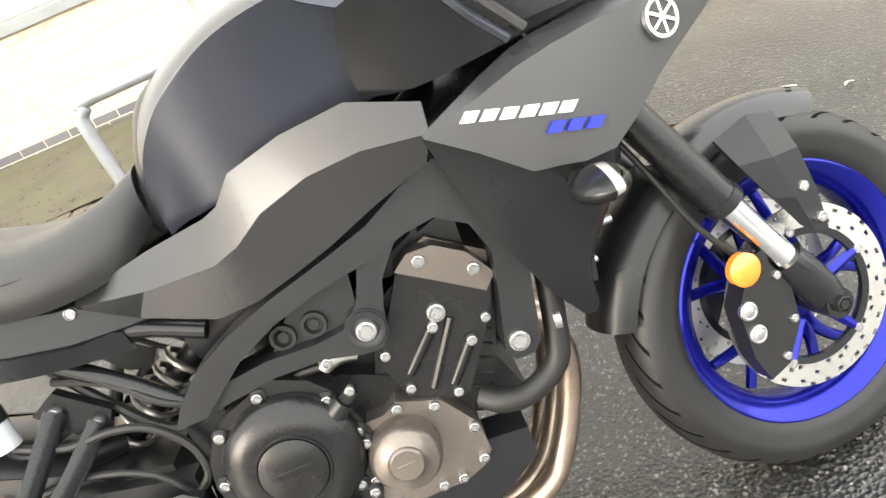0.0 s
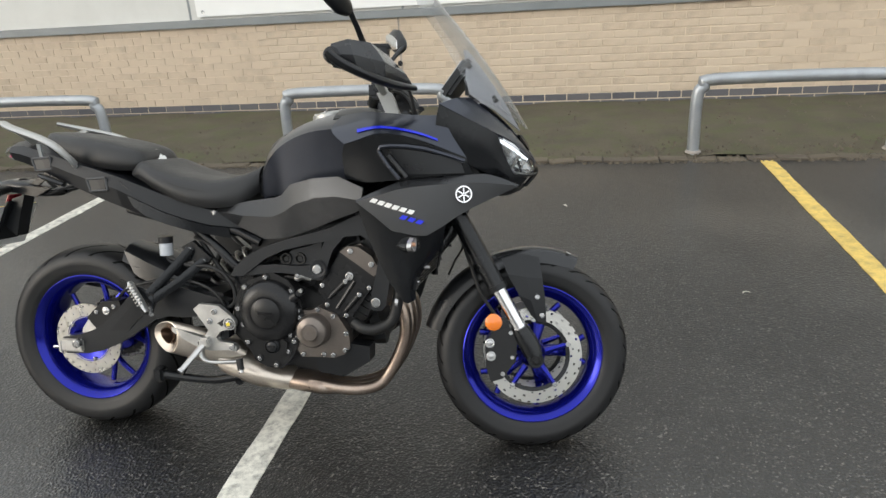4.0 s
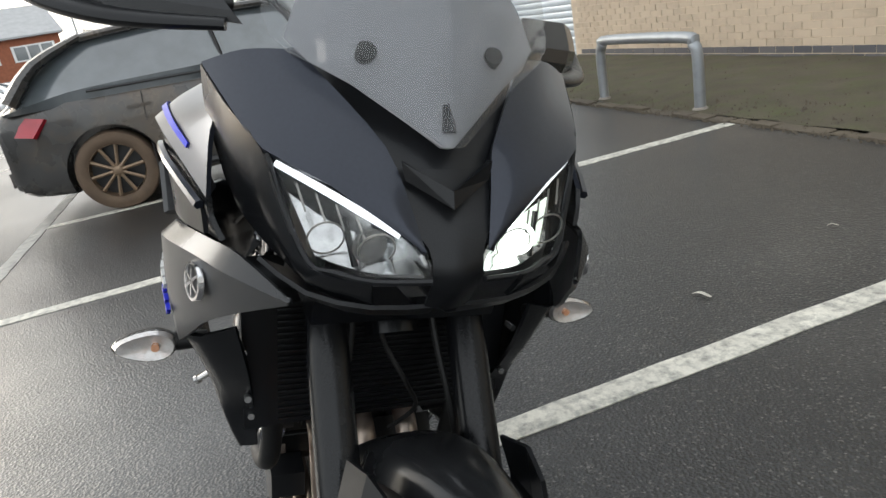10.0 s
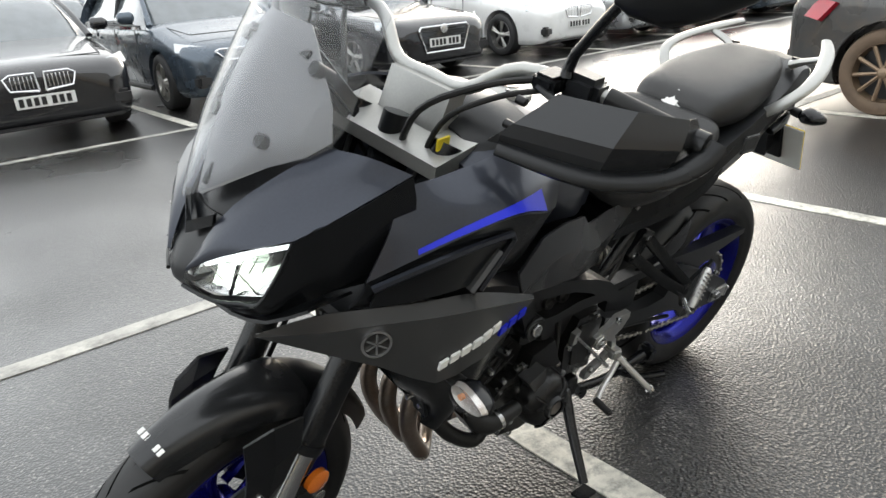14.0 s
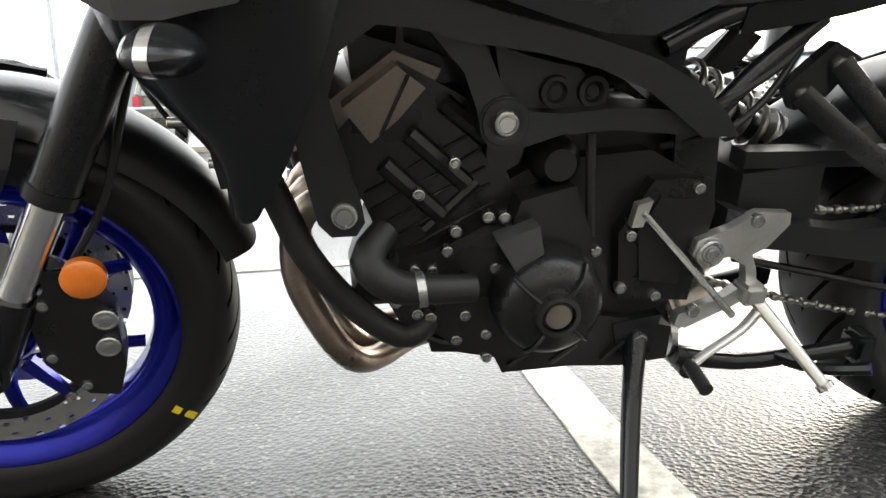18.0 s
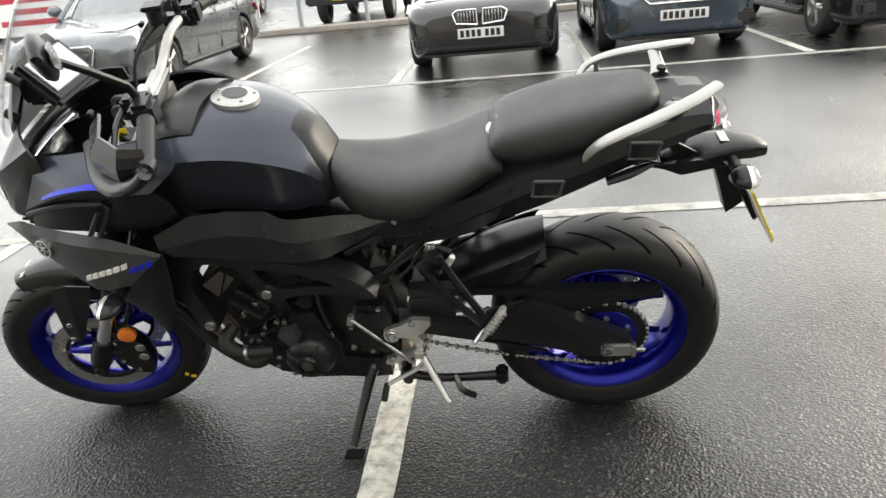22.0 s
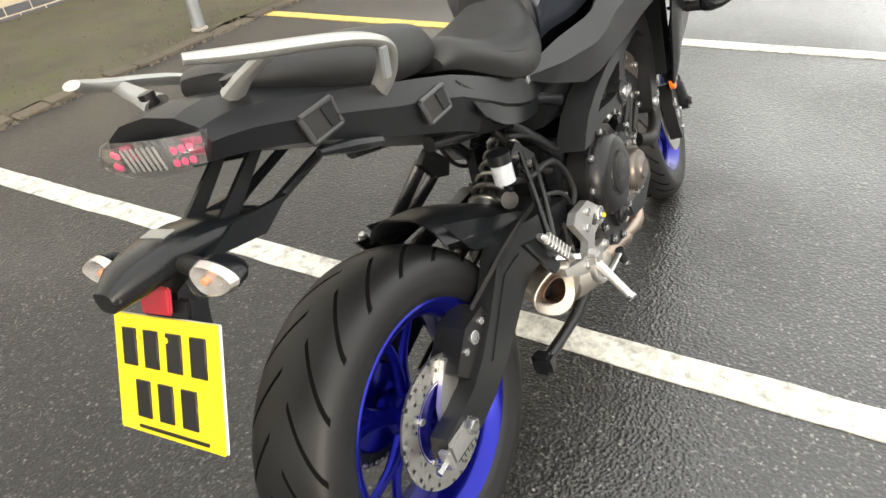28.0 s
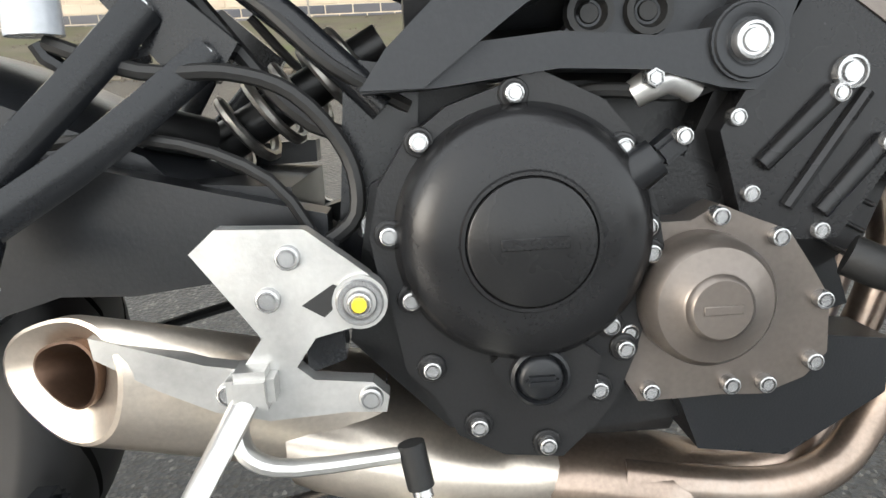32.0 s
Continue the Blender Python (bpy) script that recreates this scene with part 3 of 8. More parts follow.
def hoop(x0, x1, y, z=0.56, r=0.044):
    c = 0.14
    pts = [(x0, y, -0.02), (x0, y, z - c), (x0 + 0.045, y, z - 0.05), (x0 + c, y, z), (x1 - c, y, z), (x1 - 0.045, y, z - 0.05), (x1, y, z - c), (x1, y, -0.02)]
    root = tagged(new("hoop_barrier"), "galvanised steel hoop barrier, dull and stained", "barrier", "hoop barriers")
    root.location = ((x0 + x1) / 2, y, 0)
    bm = tube(pts, r, 14, 5)
    bmesh.ops.translate(bm, verts=bm.verts[:], vec=-root.location)
    part("hoop", bm, "galv", root)
    for x in (x0, x1):
        f = lathe([(0, 0), (0, 0.008), (0.045, 0.009), (0.056, 0.003), (0.06, -0.01)], (0, 0, 0), 16)
        move(f, Matrix.Translation((x - root.location.x, 0, 0.03)) @ Matrix.Rotation(radians(90), 4, "X"))
        part("footing", f, "concrete", root)


for x0, x1 in ((5.9, 7.3), (2.55, 3.92), (-0.66, 0.69), (-3.7, -2.33), (-6.8, -5.4)):
    hoop(x0, x1, 3.5)
for x0, x1 in ((3.3, 4.75), (0.2, 1.7), (-3.2, -1.7), (7.5, 9.0), (-6.6, -5.1)):
    hoop(x0, x1, -13.28, 0.85)

# ---- the building ----
WY = 5.4
slab("wall_north", -7.55, 16, WY - 0.003, WY + 0.3, -0.1, 1.0, "mortar", "buff brick wall base with a dark plinth", 0, "wall")
slab("wall_north_cladding", -7.55, 16, WY + 0.03, WY + 0.3, 1.062, 6.5, "clad", "cream metal clad wall above the bricks", 0, "wall")
ledge = slab("flashing", -7.55, 16, WY - 0.05, WY + 0.2, 0.985, 1.06, "flash", "grey metal flashing ledge on the bricks", 0.006, "trim")
finish("drip_lip", prism([(0, 0.96), (0.012, 0.96), (0.012, 1.0), (0, 1.0)], 0, 0.006, 0), M["flash"], ledge).matrix_basis = Matrix()
for x in (-6.2, -2.4, -0.05, 3.2, 5.8, 8.6, 11.4):
    slab("panel_seam", x - 0.012, x + 0.012, WY + 0.026, WY + 0.034, 1.062, 6.5, "flash", "thin seam between the cladding panels", 0, "trim")
slab("roof_gutter", -13.4, 16, WY - 0.18, WY + 0.3, 6.5, 6.72, "flash", "grey metal gutter at the roof edge", 0.02, "roof")
slab("movement_joint", -0.108, -0.092, WY - 0.0115, WY - 0.004, 0.02, 0.985, "concrete", "thin vertical joint in the brick wall", 0, "trim")
# recessed bay with the shutter, piers and doors
slab("wall_return", -7.56, -7.5, WY, WY + 0.9, -0.1, 6.5, "clad", "cream edge of the shutter opening", 0, "wall")
slab("wall_over_shutter", -11.9, -7.56, WY + 0.2, WY + 0.6, 4.6, 6.5, "clad", "cream panel above the roller shutter", 0, "wall")
shut = tagged(new("door_1"), "pale blue grey roller shutter, closed", "shutter", kind="structure")
shut.location = (-9.72, WY + 0.3, 0)
part("shutter_guide", block((-2.2, -0.06, 2.3), (0.1, 0.12, 4.6), 0.006), "flash", shut)
part("shutter_guide", block((2.2, -0.06, 2.3), (0.1, 0.12, 4.6), 0.006), "flash", shut)
me = None
for i in range(46):
    z = 0.05 + i * 0.1
    if me is None:
        bm = loft([[(x, -0.012 * math.sin(a) if 0 < a < math.pi else 0.02, 0.05 - 0.049 * math.cos(a) if a <= math.pi else 0.05 - 0.049 * math.cos(a)) for a in np.linspace(0, 2 * math.pi, 14, endpoint=False)] for x in (-2.16, 2.16)])
        slat = part("slat", bm, "shutter", shut)
        me = slat.data
    else:
        slat = new("slat", me)
        slat.parent = shut
    slat.location = (0, 0, z - 0.05)
slab("pier", -12.9, -11.9, WY - 0.02, WY + 0.6, 0, 6.5, "clad", "cream steel pier beside the shutter", 0.01, "wall")
slab("pier_trim", -12.35, -12.0, WY - 0.035, WY + 0.2, 0, 6.5, "flash", "grey trim on the pier", 0.005, "trim")
slab("pier_brick", -13.3, -11.95, WY - 0.06, WY + 0.3, 0, 1.0, "buff", "buff brick pier base", 0.01, "wall")
slab("wall_recess", -20.2, -12.9, WY + 0.3, WY + 0.7, 0, 6.5, "clad", "cream wall behind the doors", 0, "wall")
for i, x in enumerate((-15.4, -18.4)):
    d = tagged(new("door_%d" % (i + 2)), "tall pale blue loading door, closed", "door", kind="structure")
    d.location = (x, WY + 0.26, 0)
    part("leaf", block((0, 0, 2.2), (2.5, 0.06, 4.3), 0.006), "door", d)
    for s in (-1, 1):
        part("post", block((1.3 * s, -0.02, 2.25), (0.1, 0.12, 4.5), 0.006), "flash", d)
    part("door_handle", block((1.05, -0.06, 1.05), (0.04, 0.05, 0.2), 0.01), "car_trim", d)
slab("pier", -17.05, -16.75, WY - 0.02, WY + 0.4, 0, 6.5, "flash", "grey steel post between the doors", 0.01, "wall")
slab("wall_west", -40, -20.2, WY - 0.05, WY + 0.5, 0, 6.2, "clad", "cream wall with a tall barred window", 0, "wall")
slab("wall_west_bricks", -40, -20.1, WY - 0.09, WY - 0.04, 0, 0.95, "buff", "buff brick base of the far wall", 0.005, "wall")
win = tagged(new("window_1"), "tall grey window behind upright steel bars", "window", kind="structure")
win.location = (-31.5, WY - 0.06, 0)
part("pane", block((0, 0.0, 2.6), (3.6, 0.03, 4.0), 0), "dark_glass", win)
for i in range(7):
    part("window_frame", block((-1.8 + 0.6 * i, -0.04, 2.6), (0.09, 0.06, 4.0), 0.005), "galv", win)
for z in (0.62, 2.0, 3.3, 4.58):
    part("window_frame", block((0, -0.05, z), (3.7, 0.06, 0.09), 0.005), "galv", win)
slab("roof_gutter", -40, -20.2, WY - 0.2, WY + 0.5, 6.2, 6.4, "flash", "grey gutter of the cream hall", 0.02, "roof")
hall = tagged(new("warehouse"), "cream steel hall farther along the yard", "building")
hall.location = (-75, 12, 0)
part("wall", block((0, 0, 2.6), (56, 13, 5.2), 0.02), "clad", hall)
part("roof", prism([(-28.4, 5.2), (28.4, 5.2), (28.4, 5.55), (-28.4, 5.55)], -6.9, 6.9, 0.02), "flash", hall)
for i in range(7):
    part("window", block((-24 + 8 * i, -6.52, 2.9), (1.6, 0.08, 2.2), 0.01), "dark_glass", hall)
for i in range(6):
    part("downpipe", block((-20 + 8 * i, -6.58, 2.6), (0.16, 0.14, 5.2), 0.01), "flash", hall)

# banner and notice board on the cladding; their writing is left as bars
ban = tagged(new("banner"), "white vinyl banner with large black lettering bars", "banner")
ban.location = (-0.03, WY + 0.0, 1.08)
part("sheet", block((0, 0.0, 0.62), (4.55, 0.012, 1.22), 0.003), "banner", ban)
for i in range(9):
    w = (0.16, 0.12, 0.2, 0.1, 0.15, 0.15, 0.06, 0.14, 0.14)[i]
    part("letter_bar", move(block((-2.08 + 0.23 * i, -0.009, 0.34), (w, 0.004, 0.17), 0.002, None, 1), Matrix()), "ink", ban)
for x in (-2.2, 2.2):
    part("eyelet", lathe([(0.008, -0.01), (0.016, -0.012), (0.018, -0.006)], (x, 0, 0.06), 12), "bolt", ban)
brd = tagged(new("notice_board"), "dark notice board with white and green bars", "sign")
brd.location = (-6.9, WY, 1.25)
part("board", block((0, 0, 0.75), (1.0, 0.03, 1.5), 0.005), "sign", brd)
for i in range(9):
    part("text_bar", block((-0.12 + (i % 3) * 0.04, -0.018, 0.12 + i * 0.1), (0.55 - 0.09 * (i % 3), 0.004, 0.035), 0, None, 1), "white" if i % 4 else "green", brd)
part("green_band", block((0, -0.018, 1.25), (0.9, 0.004, 0.2), 0, None, 1), "green", brd)

sg = tagged(new("sign_board"), "white sign board with red lettering bars on posts", "sign")
sg.location = (10.9, -13.6, 0)
part("board", block((0, 0, 0.92), (2.1, 0.03, 1.0), 0.005), "banner", sg)
for i, (w, z) in enumerate(((1.5, 1.18), (1.1, 0.94), (1.6, 0.7))):
    part("text_bar", block((0.1 - 0.12 * (i % 2), 0.018, z), (w, 0.004, 0.12), 0, None, 1), "red", sg)
for x in (-0.9, 0.9):
    part("post", block((x, -0.03, 0.7), (0.06, 0.05, 1.42), 0.004), "galv", sg)

vv, ff = [], []
for i in range(5200):
    x, y = R.uniform(-9, 9), 3.27 + 0.6 * R.random() ** 1.6 if i % 3 else 3.42 + 1.9 * R.random()
    z = 0.008 + 0.05 * min(1, max(0, y - 3.38) / 0.7)
    w = R.uniform(0.006, 0.022)
    k = len(vv)
    vv += [(x - w, y, z - 0.01), (x, y - w * 0.8, z - 0.01), (x + w, y, z - 0.01), (x, y + w * 0.8, z - 0.01), (x + R.uniform(-w, w) * 0.4, y, z + w * 0.7)]
    ff += [(k, k + 1, k + 4), (k + 1, k + 2, k + 4), (k + 2, k + 3, k + 4), (k + 3, k, k + 4)]
me = bpy.data.meshes.new("leaf_litter")
me.from_pydata(vv, [], ff)
me.materials.append(M["sett"])
tagged(new("leaf_litter", me), "brown stones and leaf litter on the verge", "litter", kind="stuff")


# ---- the motorcycle: x ahead, y to its left, z up, rear wheel over the origin; it leans on its side stand ----
LEAN = math.atan(0.2341)
bike = tagged(new("motorcycle"), "black sports touring motorcycle with blue wheels, on its side stand", "motorcycle")
bike.rotation_euler = (-LEAN, 0, 0)
RAKE = radians(28)
AXLE = Vector((1.498, 0, 0.295))
HEAD = Vector((1.235, 0, 0.726))
AX = Vector((-math.sin(RAKE), 0, math.cos(RAKE)))
STEER = Matrix.Translation(HEAD) @ Matrix.Rotation(radians(10.5), 4, AX) @ Matrix.Translation(-HEAD)
SIDES = (-1, 1)


def mir(p, s):
    return (p[0], p[1] * s, p[2])


def at(name, bm, mat, parent=None, label=""):
    return part(name, bm, mat, parent or bike, label)


def steer(name, bm, mat, parent=None, label=""):
    return part(name, move(bm, STEER), mat, parent or bike, label)


def drilled_disc(r0, r1, y, th, cells=96, rings=7, s=1):
    """A brake disc with rows of through holes in a slanting pattern."""
    bm = bmesh.new()
    rad = np.linspace(r0, r1, rings + 1)
    for side in (0, 1):
        yy = y + (th / 2 if side else -th / 2)
        vs = [[bm.verts.new((r * math.sin(a), yy, r * math.cos(a))) for r in rad] for a in np.linspace(0, 2 * math.pi, cells, endpoint=False)]
        for i in range(cells):
            for j in range(rings):
                k = i % 12
                hole = (k, j) in ((0, 1), (3, 3), (6, 5), (9, 2), (1, 6), (7, 1), (4, 6), (10, 5))
                if not hole:
                    a, b = vs[i], vs[(i + 1) % cells]
                    bm.faces.new((a[j], a[j + 1], b[j + 1], b[j]))
        if side == 0:
            low = vs
    for i in range(cells):
        for j in (0, rings):
            a, b, c, d = low[i][j], low[(i + 1) % cells][j], vs[(i + 1) % cells][j], vs[i][j]
            bm.faces.new((a, b, c, d))
    return bm


def wheel(name, rim_r, half_rim, tyre_r, tyre_half, tyre_mat_key, tyre_name):
    k = half_rim
    rim = part(name, lathe([(rim_r, k), (rim_r + 0.006, k - 0.003), (rim_r + 0.003, k - 0.012), (rim_r - 0.012, k - 0.018), (rim_r - 0.02, k * 0.55), (rim_r - 0.026, k * 0.3), (rim_r - 0.026, -k * 0.3), (rim_r - 0.02, -k * 0.55), (rim_r - 0.012, -k + 0.018), (rim_r + 0.003, -k + 0.012), (rim_r + 0.006, -k + 0.003), (rim_r, -k), (rim_r - 0.008, -k + 0.004), (rim_r - 0.022, -k + 0.016), (rim_r - 0.032, -k * 0.5), (rim_r - 0.034, -k * 0.28), (rim_r - 0.034, k * 0.28), (rim_r - 0.032, k * 0.5), (rim_r - 0.022, k - 0.016), (rim_r - 0.008, k - 0.004)], seg=72, closed=True), "blue", bike, "metallic blue cast rim")
    h, R = tyre_half, tyre_r
    prof = [(rim_r - 0.004, k - 0.008), (rim_r + 0.012, k + 0.004), (rim_r + 0.03, h * 0.96), (rim_r + 0.045, h), (R - 0.028, h * 0.93), (R - 0.014, h * 0.76), (R - 0.005, h * 0.5), (R - 0.001, h * 0.24), (R, 0)]
    prof = [tuple(p) for p in smooth_line(prof, 2)]
    full = prof + [(r, -y) for r, y in prof[-2::-1]]
    part(tyre_name, lathe(full, seg=96), tyre_mat_key, rim, "black road tyre with slanting tread grooves", angle=60)
    for i in range(5):
        for q in (-0.2, 0.2):
            a = 2 * math.pi * i / 5 + 0.3
            o, e = a + q * 0.35, a + q * 1.25
            d0, d1 = Vector((math.sin(o), 0, math.cos(o))), Vector((math.sin(e), 0, math.cos(e)))
            part("spoke", tube([d0 * 0.04, d0 * 0.09 + d1 * 0.02, d1 * (rim_r - 0.04)], [0.012, 0.0085, 0.0075], 8, 3, flat=1.3), "blue", rim)
    part("hub", lathe([(0, 0.06), (0.018, 0.06), (0.03, 0.056), (0.042, 0.04), (0.046, 0.0), (0.042, -0.04), (0.03, -0.056), (0.018, -0.06), (0, -0.06)], seg=24), "blue", rim)
    return rim


front_wheel = wheel("front_wheel", 0.214, 0.05, 0.3, 0.06, "tyre_f", "tyre")
for s in SIDES:
    part("brake_disc", drilled_disc(0.108, 0.149, 0.066 * s, 0.005), "disc", front_wheel, "drilled steel brake disc")
    part("disc_carrier", lathe([(0.1, 0.069 * s), (0.112, 0.07 * s), (0.112, 0.062 * s), (0.1, 0.061 * s)], seg=48, closed=True), "satin", front_wheel)
    for i in range(5):
        a = 2 * math.pi * i / 5
        d = Vector((math.sin(a), 0, math.cos(a)))
        part("carrier_arm", tube([d * 0.04 + Vector((0, 0.058 * s, 0)), d * 0.105 + Vector((0, 0.066 * s, 0))], [0.012, 0.008], 6, 1), "blue", front_wheel)
        part("rivet", knob(tuple(d * 0.111 + Vector((0, 0.069 * s, 0))), 0.009, 0.004, s), "bolt", front_wheel)
part("tyre_mark", move(block((0, 0, 0), (0.035, 0.002, 0.012), 0, None, 1), Matrix.Translation((-0.2, 0.0585, -0.165)) @ Matrix.Rotation(radians(-38), 4, "Y")), "tag", front_wheel, "faded yellow mark")
front_wheel.matrix_basis = STEER @ Matrix.Translation(AXLE)

rear_wheel = wheel("rear_wheel", 0.217, 0.078, 0.315, 0.09, "tyre_r", "tyre")
part("brake_disc", drilled_disc(0.075, 0.1225, -0.085, 0.005, rings=7), "disc", rear_wheel, "drilled steel brake disc")
part("disc_carrier", lathe([(0.03, -0.078), (0.06, -0.084), (0.08, -0.088), (0.08, -0.08), (0.06, -0.076), (0.03, -0.07)], seg=40, closed=True), "blue", rear_wheel)
for i in range(5):
    a = 2 * math.pi * i / 5 + 0.4
    part("rivet", knob((0.073 * math.sin(a), -0.088, 0.073 * math.cos(a)), 0.008, 0.005, -1), "bolt", rear_wheel)
rear_wheel.location = (0, 0, 0.315)


def sprocket(teeth, r, y, c, th=0.006, holes=6):
    pts = []
    for i in range(teeth * 4):
        q = i % 4
        rr = r + (0.004 if q in (1, 2) else -0.004)
        a = 2 * math.pi * i / (teeth * 4)
        pts.append((c[0] + rr * math.sin(a), c[2] + rr * math.cos(a)))
    return prism(pts, y - th / 2, y + th / 2, 0)


at("rear_sprocket", sprocket(45, 0.112, 0.083, (0, 0, 0.315)), "engine")
at("sprocket_carrier", lathe([(0.02, 0.1), (0.05, 0.098), (0.085, 0.088), (0.09, 0.08), (0.085, 0.07), (0.03, 0.06)], (0, 0, 0.315), 36), "blue")
for i in range(6):
    a = 2 * math.pi * i / 6
    at("sprocket_nut", knob((0.066 * math.sin(a), 0.094, 0.315 + 0.066 * math.cos(a)), 0.009, 0.008, 1), "bolt")

# chain: upper run, lower run, and round the rear sprocket
chain = at("drive_chain", bar((0.6, 0.074, 0.427), (0.596, 0.074, 0.427), 0.004), "chain", None, "oiled steel drive chain")
run = []
for t in np.linspace(0, 1, 44):
    run.append((0.6 - 0.57 * t, 0.427 + 0.0 * t - 0.006 * math.sin(math.pi * t)))
for a in np.linspace(0.05, math.pi + 0.25, 22)[1:]:
    run.append((-0.113 * math.sin(a), 0.315 + 0.113 * math.cos(a)))
x0, z0 = run[-1]
for t in np.linspace(0, 1, 42)[1:]:
    run.append((x0 + (0.6 - x0) * t, z0 + (0.345 - z0) * t - 0.016 * math.sin(math.pi * t)))
for i, (p, q) in enumerate(zip(run, run[1:])):
    d = math.atan2(q[1] - p[1], q[0] - p[0])
    w = 0.016 if i % 2 else 0.01
    bm = block((0, 0, 0), (0.0135, w, 0.011 if i % 2 else 0.009), 0.003, None, 1)
    part("link", move(bm, Matrix.Translation(((p[0] + q[0]) / 2, 0.074 + 0.009, (p[1] + q[1]) / 2)) @ Matrix.Rotation(-d, 4, "Y")), "chain", chain)

# ---- front end ----
for s in SIDES:
    def leg(f, dy=0.0, fwd=0.0):
        p = Vector((1.272, 0, 0.726)) + (Vector((1.482, 0, 0.335)) - Vector((1.272, 0, 0.726))) * f
        return (p.x + fwd, (0.105 + dy) * s, p.z)
    steer("fork_tube", tube([leg(-0.78), leg(0.05), leg(0.1), leg(0.5), leg(0.53)], [0.027, 0.027, 0.0285, 0.0285, 0.03], 18, 1), "satin", None, "satin black fork tube")
    steer("fork_seal", tube([leg(0.52), leg(0.56)], 0.0315, 18, 1), "matte")
    steer("fork_slider", tube([leg(0.55), leg(0.93)], 0.0215, 18, 1), "chrome" if s < 0 else "chrome", None, "polished steel fork slider")
    steer("fork_foot", tube([leg(0.86), leg(0.92), leg(1.02), (1.498, 0.108 * s, 0.3)], [0.027, 0.03, 0.031, 0.028], 16, 2), "satin")
    steer("axle_nut", knob((1.498, 0.13 * s, 0.295), 0.017, 0.012, s, 6), "engine")
    steer("axle_boss", bar((1.498, 0.07 * s, 0.295), (1.498, 0.132 * s, 0.295), 0.024, 18), "satin")
    cal = steer("brake_caliper", prism([(1.385, 0.40), (1.42, 0.395), (1.445, 0.36), (1.44, 0.29), (1.40, 0.235), (1.365, 0.225), (1.35, 0.27), (1.35, 0.35)], 0.074 * s, 0.112 * s, 0.006), "engine", None, "black four piston brake caliper")
    for px, pz in ((1.362, 0.345), (1.365, 0.305)):
        steer("caliper_cap", knob((px, 0.114 * s, pz), 0.017, 0.005, s, 18, 0.1), "bolt", cal)
    for px, pz in ((1.425, 0.375), (1.40, 0.25), (1.43, 0.30)):
        steer("caliper_bolt", knob((px, 0.112 * s, pz), 0.008, 0.006, s, 10), "bolt", cal)
    rf = steer("reflector", lathe([(0, 0.131 * s), (0.02, 0.13 * s), (0.0255, 0.126 * s), (0.0255, 0.114 * s), (0, 0.114 * s)], (1.373, 0, 0.41), 24), "amber", None, "round amber side reflector")
    steer("reflector_stay", prism([(1.36, 0.40), (1.385, 0.42), (1.42, 0.42), (1.42, 0.39), (1.385, 0.385)], 0.106 * s, 0.114 * s, 0.002), "satin")
    # fork guard, part of the mudguard
    steer("fork_guard", skin([[(1.40, 0.112, 0.60), (1.46, 0.112, 0.615), (1.512, 0.1, 0.6)], [(1.415, 0.126, 0.555), (1.47, 0.128, 0.545), (1.52, 0.118, 0.54)], [(1.45, 0.126, 0.49), (1.485, 0.128, 0.475), (1.528, 0.12, 0.47)], [(1.485, 0.118, 0.43), (1.505, 0.12, 0.41), (1.532, 0.115, 0.405)]], 0.006, 1, 1, s), "matte")
    for px, pz in ((1.503, 0.485), (1.517, 0.43)):
        steer("guard_bolt", knob((px, 0.124 * s, pz), 0.0095, 0.006, s), "bolt")
    steer("brake_hose", tube([(1.385, 0.1 * s, 0.42), (1.335, 0.1 * s, 0.5), (1.30, 0.085 * s, 0.6), (1.25, 0.06 * s, 0.74), (1.18, 0.07 * s, 0.93), (1.11, 0.1 * s, 1.03)], 0.0052, 8, 5), "rubber")


def arch(a0, a1, r0, r1, w0, w1, steps=14):
    """A mudguard: an arch over the front wheel, with rolled sides."""
    grid = []
    for i in range(steps + 1):
        t = i / steps
        a = radians(a0 + (a1 - a0) * t)
        r, w = r0 + (r1 - r0) * t, w0 + (w1 - w0) * t
        row = []
        for u in (-1, -0.8, -0.4, 0, 0.4, 0.8, 1):
            rr = r - (0.045 if abs(u) == 1 else 0.012 if abs(u) == 0.8 else 0.002 if abs(u) == 0.4 else 0)
            row.append((AXLE.x + rr * math.sin(a), u * w, AXLE.z + rr * math.cos(a)))
        grid.append(row)
    return skin(grid, 0.004, 1, 2)


guard = steer("front_mudguard", arch(26, -28, 0.33, 0.33, 0.035, 0.075), "cowl", None, "satin black front mudguard with a white mark")
steer("mudguard_rear", arch(-26, -75, 0.328, 0.34, 0.075, 0.055), "matte", guard)
for i in range(6):
    y = -0.03 + i * 0.0115
    a = radians(20)
    bm = block((0, 0, 0), (0.012, 0.008, 0.0012), 0, None, 1)
    steer("printed_bar", move(bm, Matrix.Translation((AXLE.x + 0.3335 * math.sin(a), y, AXLE.z + 0.3325 * math.cos(a))) @ Matrix.Rotation(a, 4, "Y")), "white", guard)

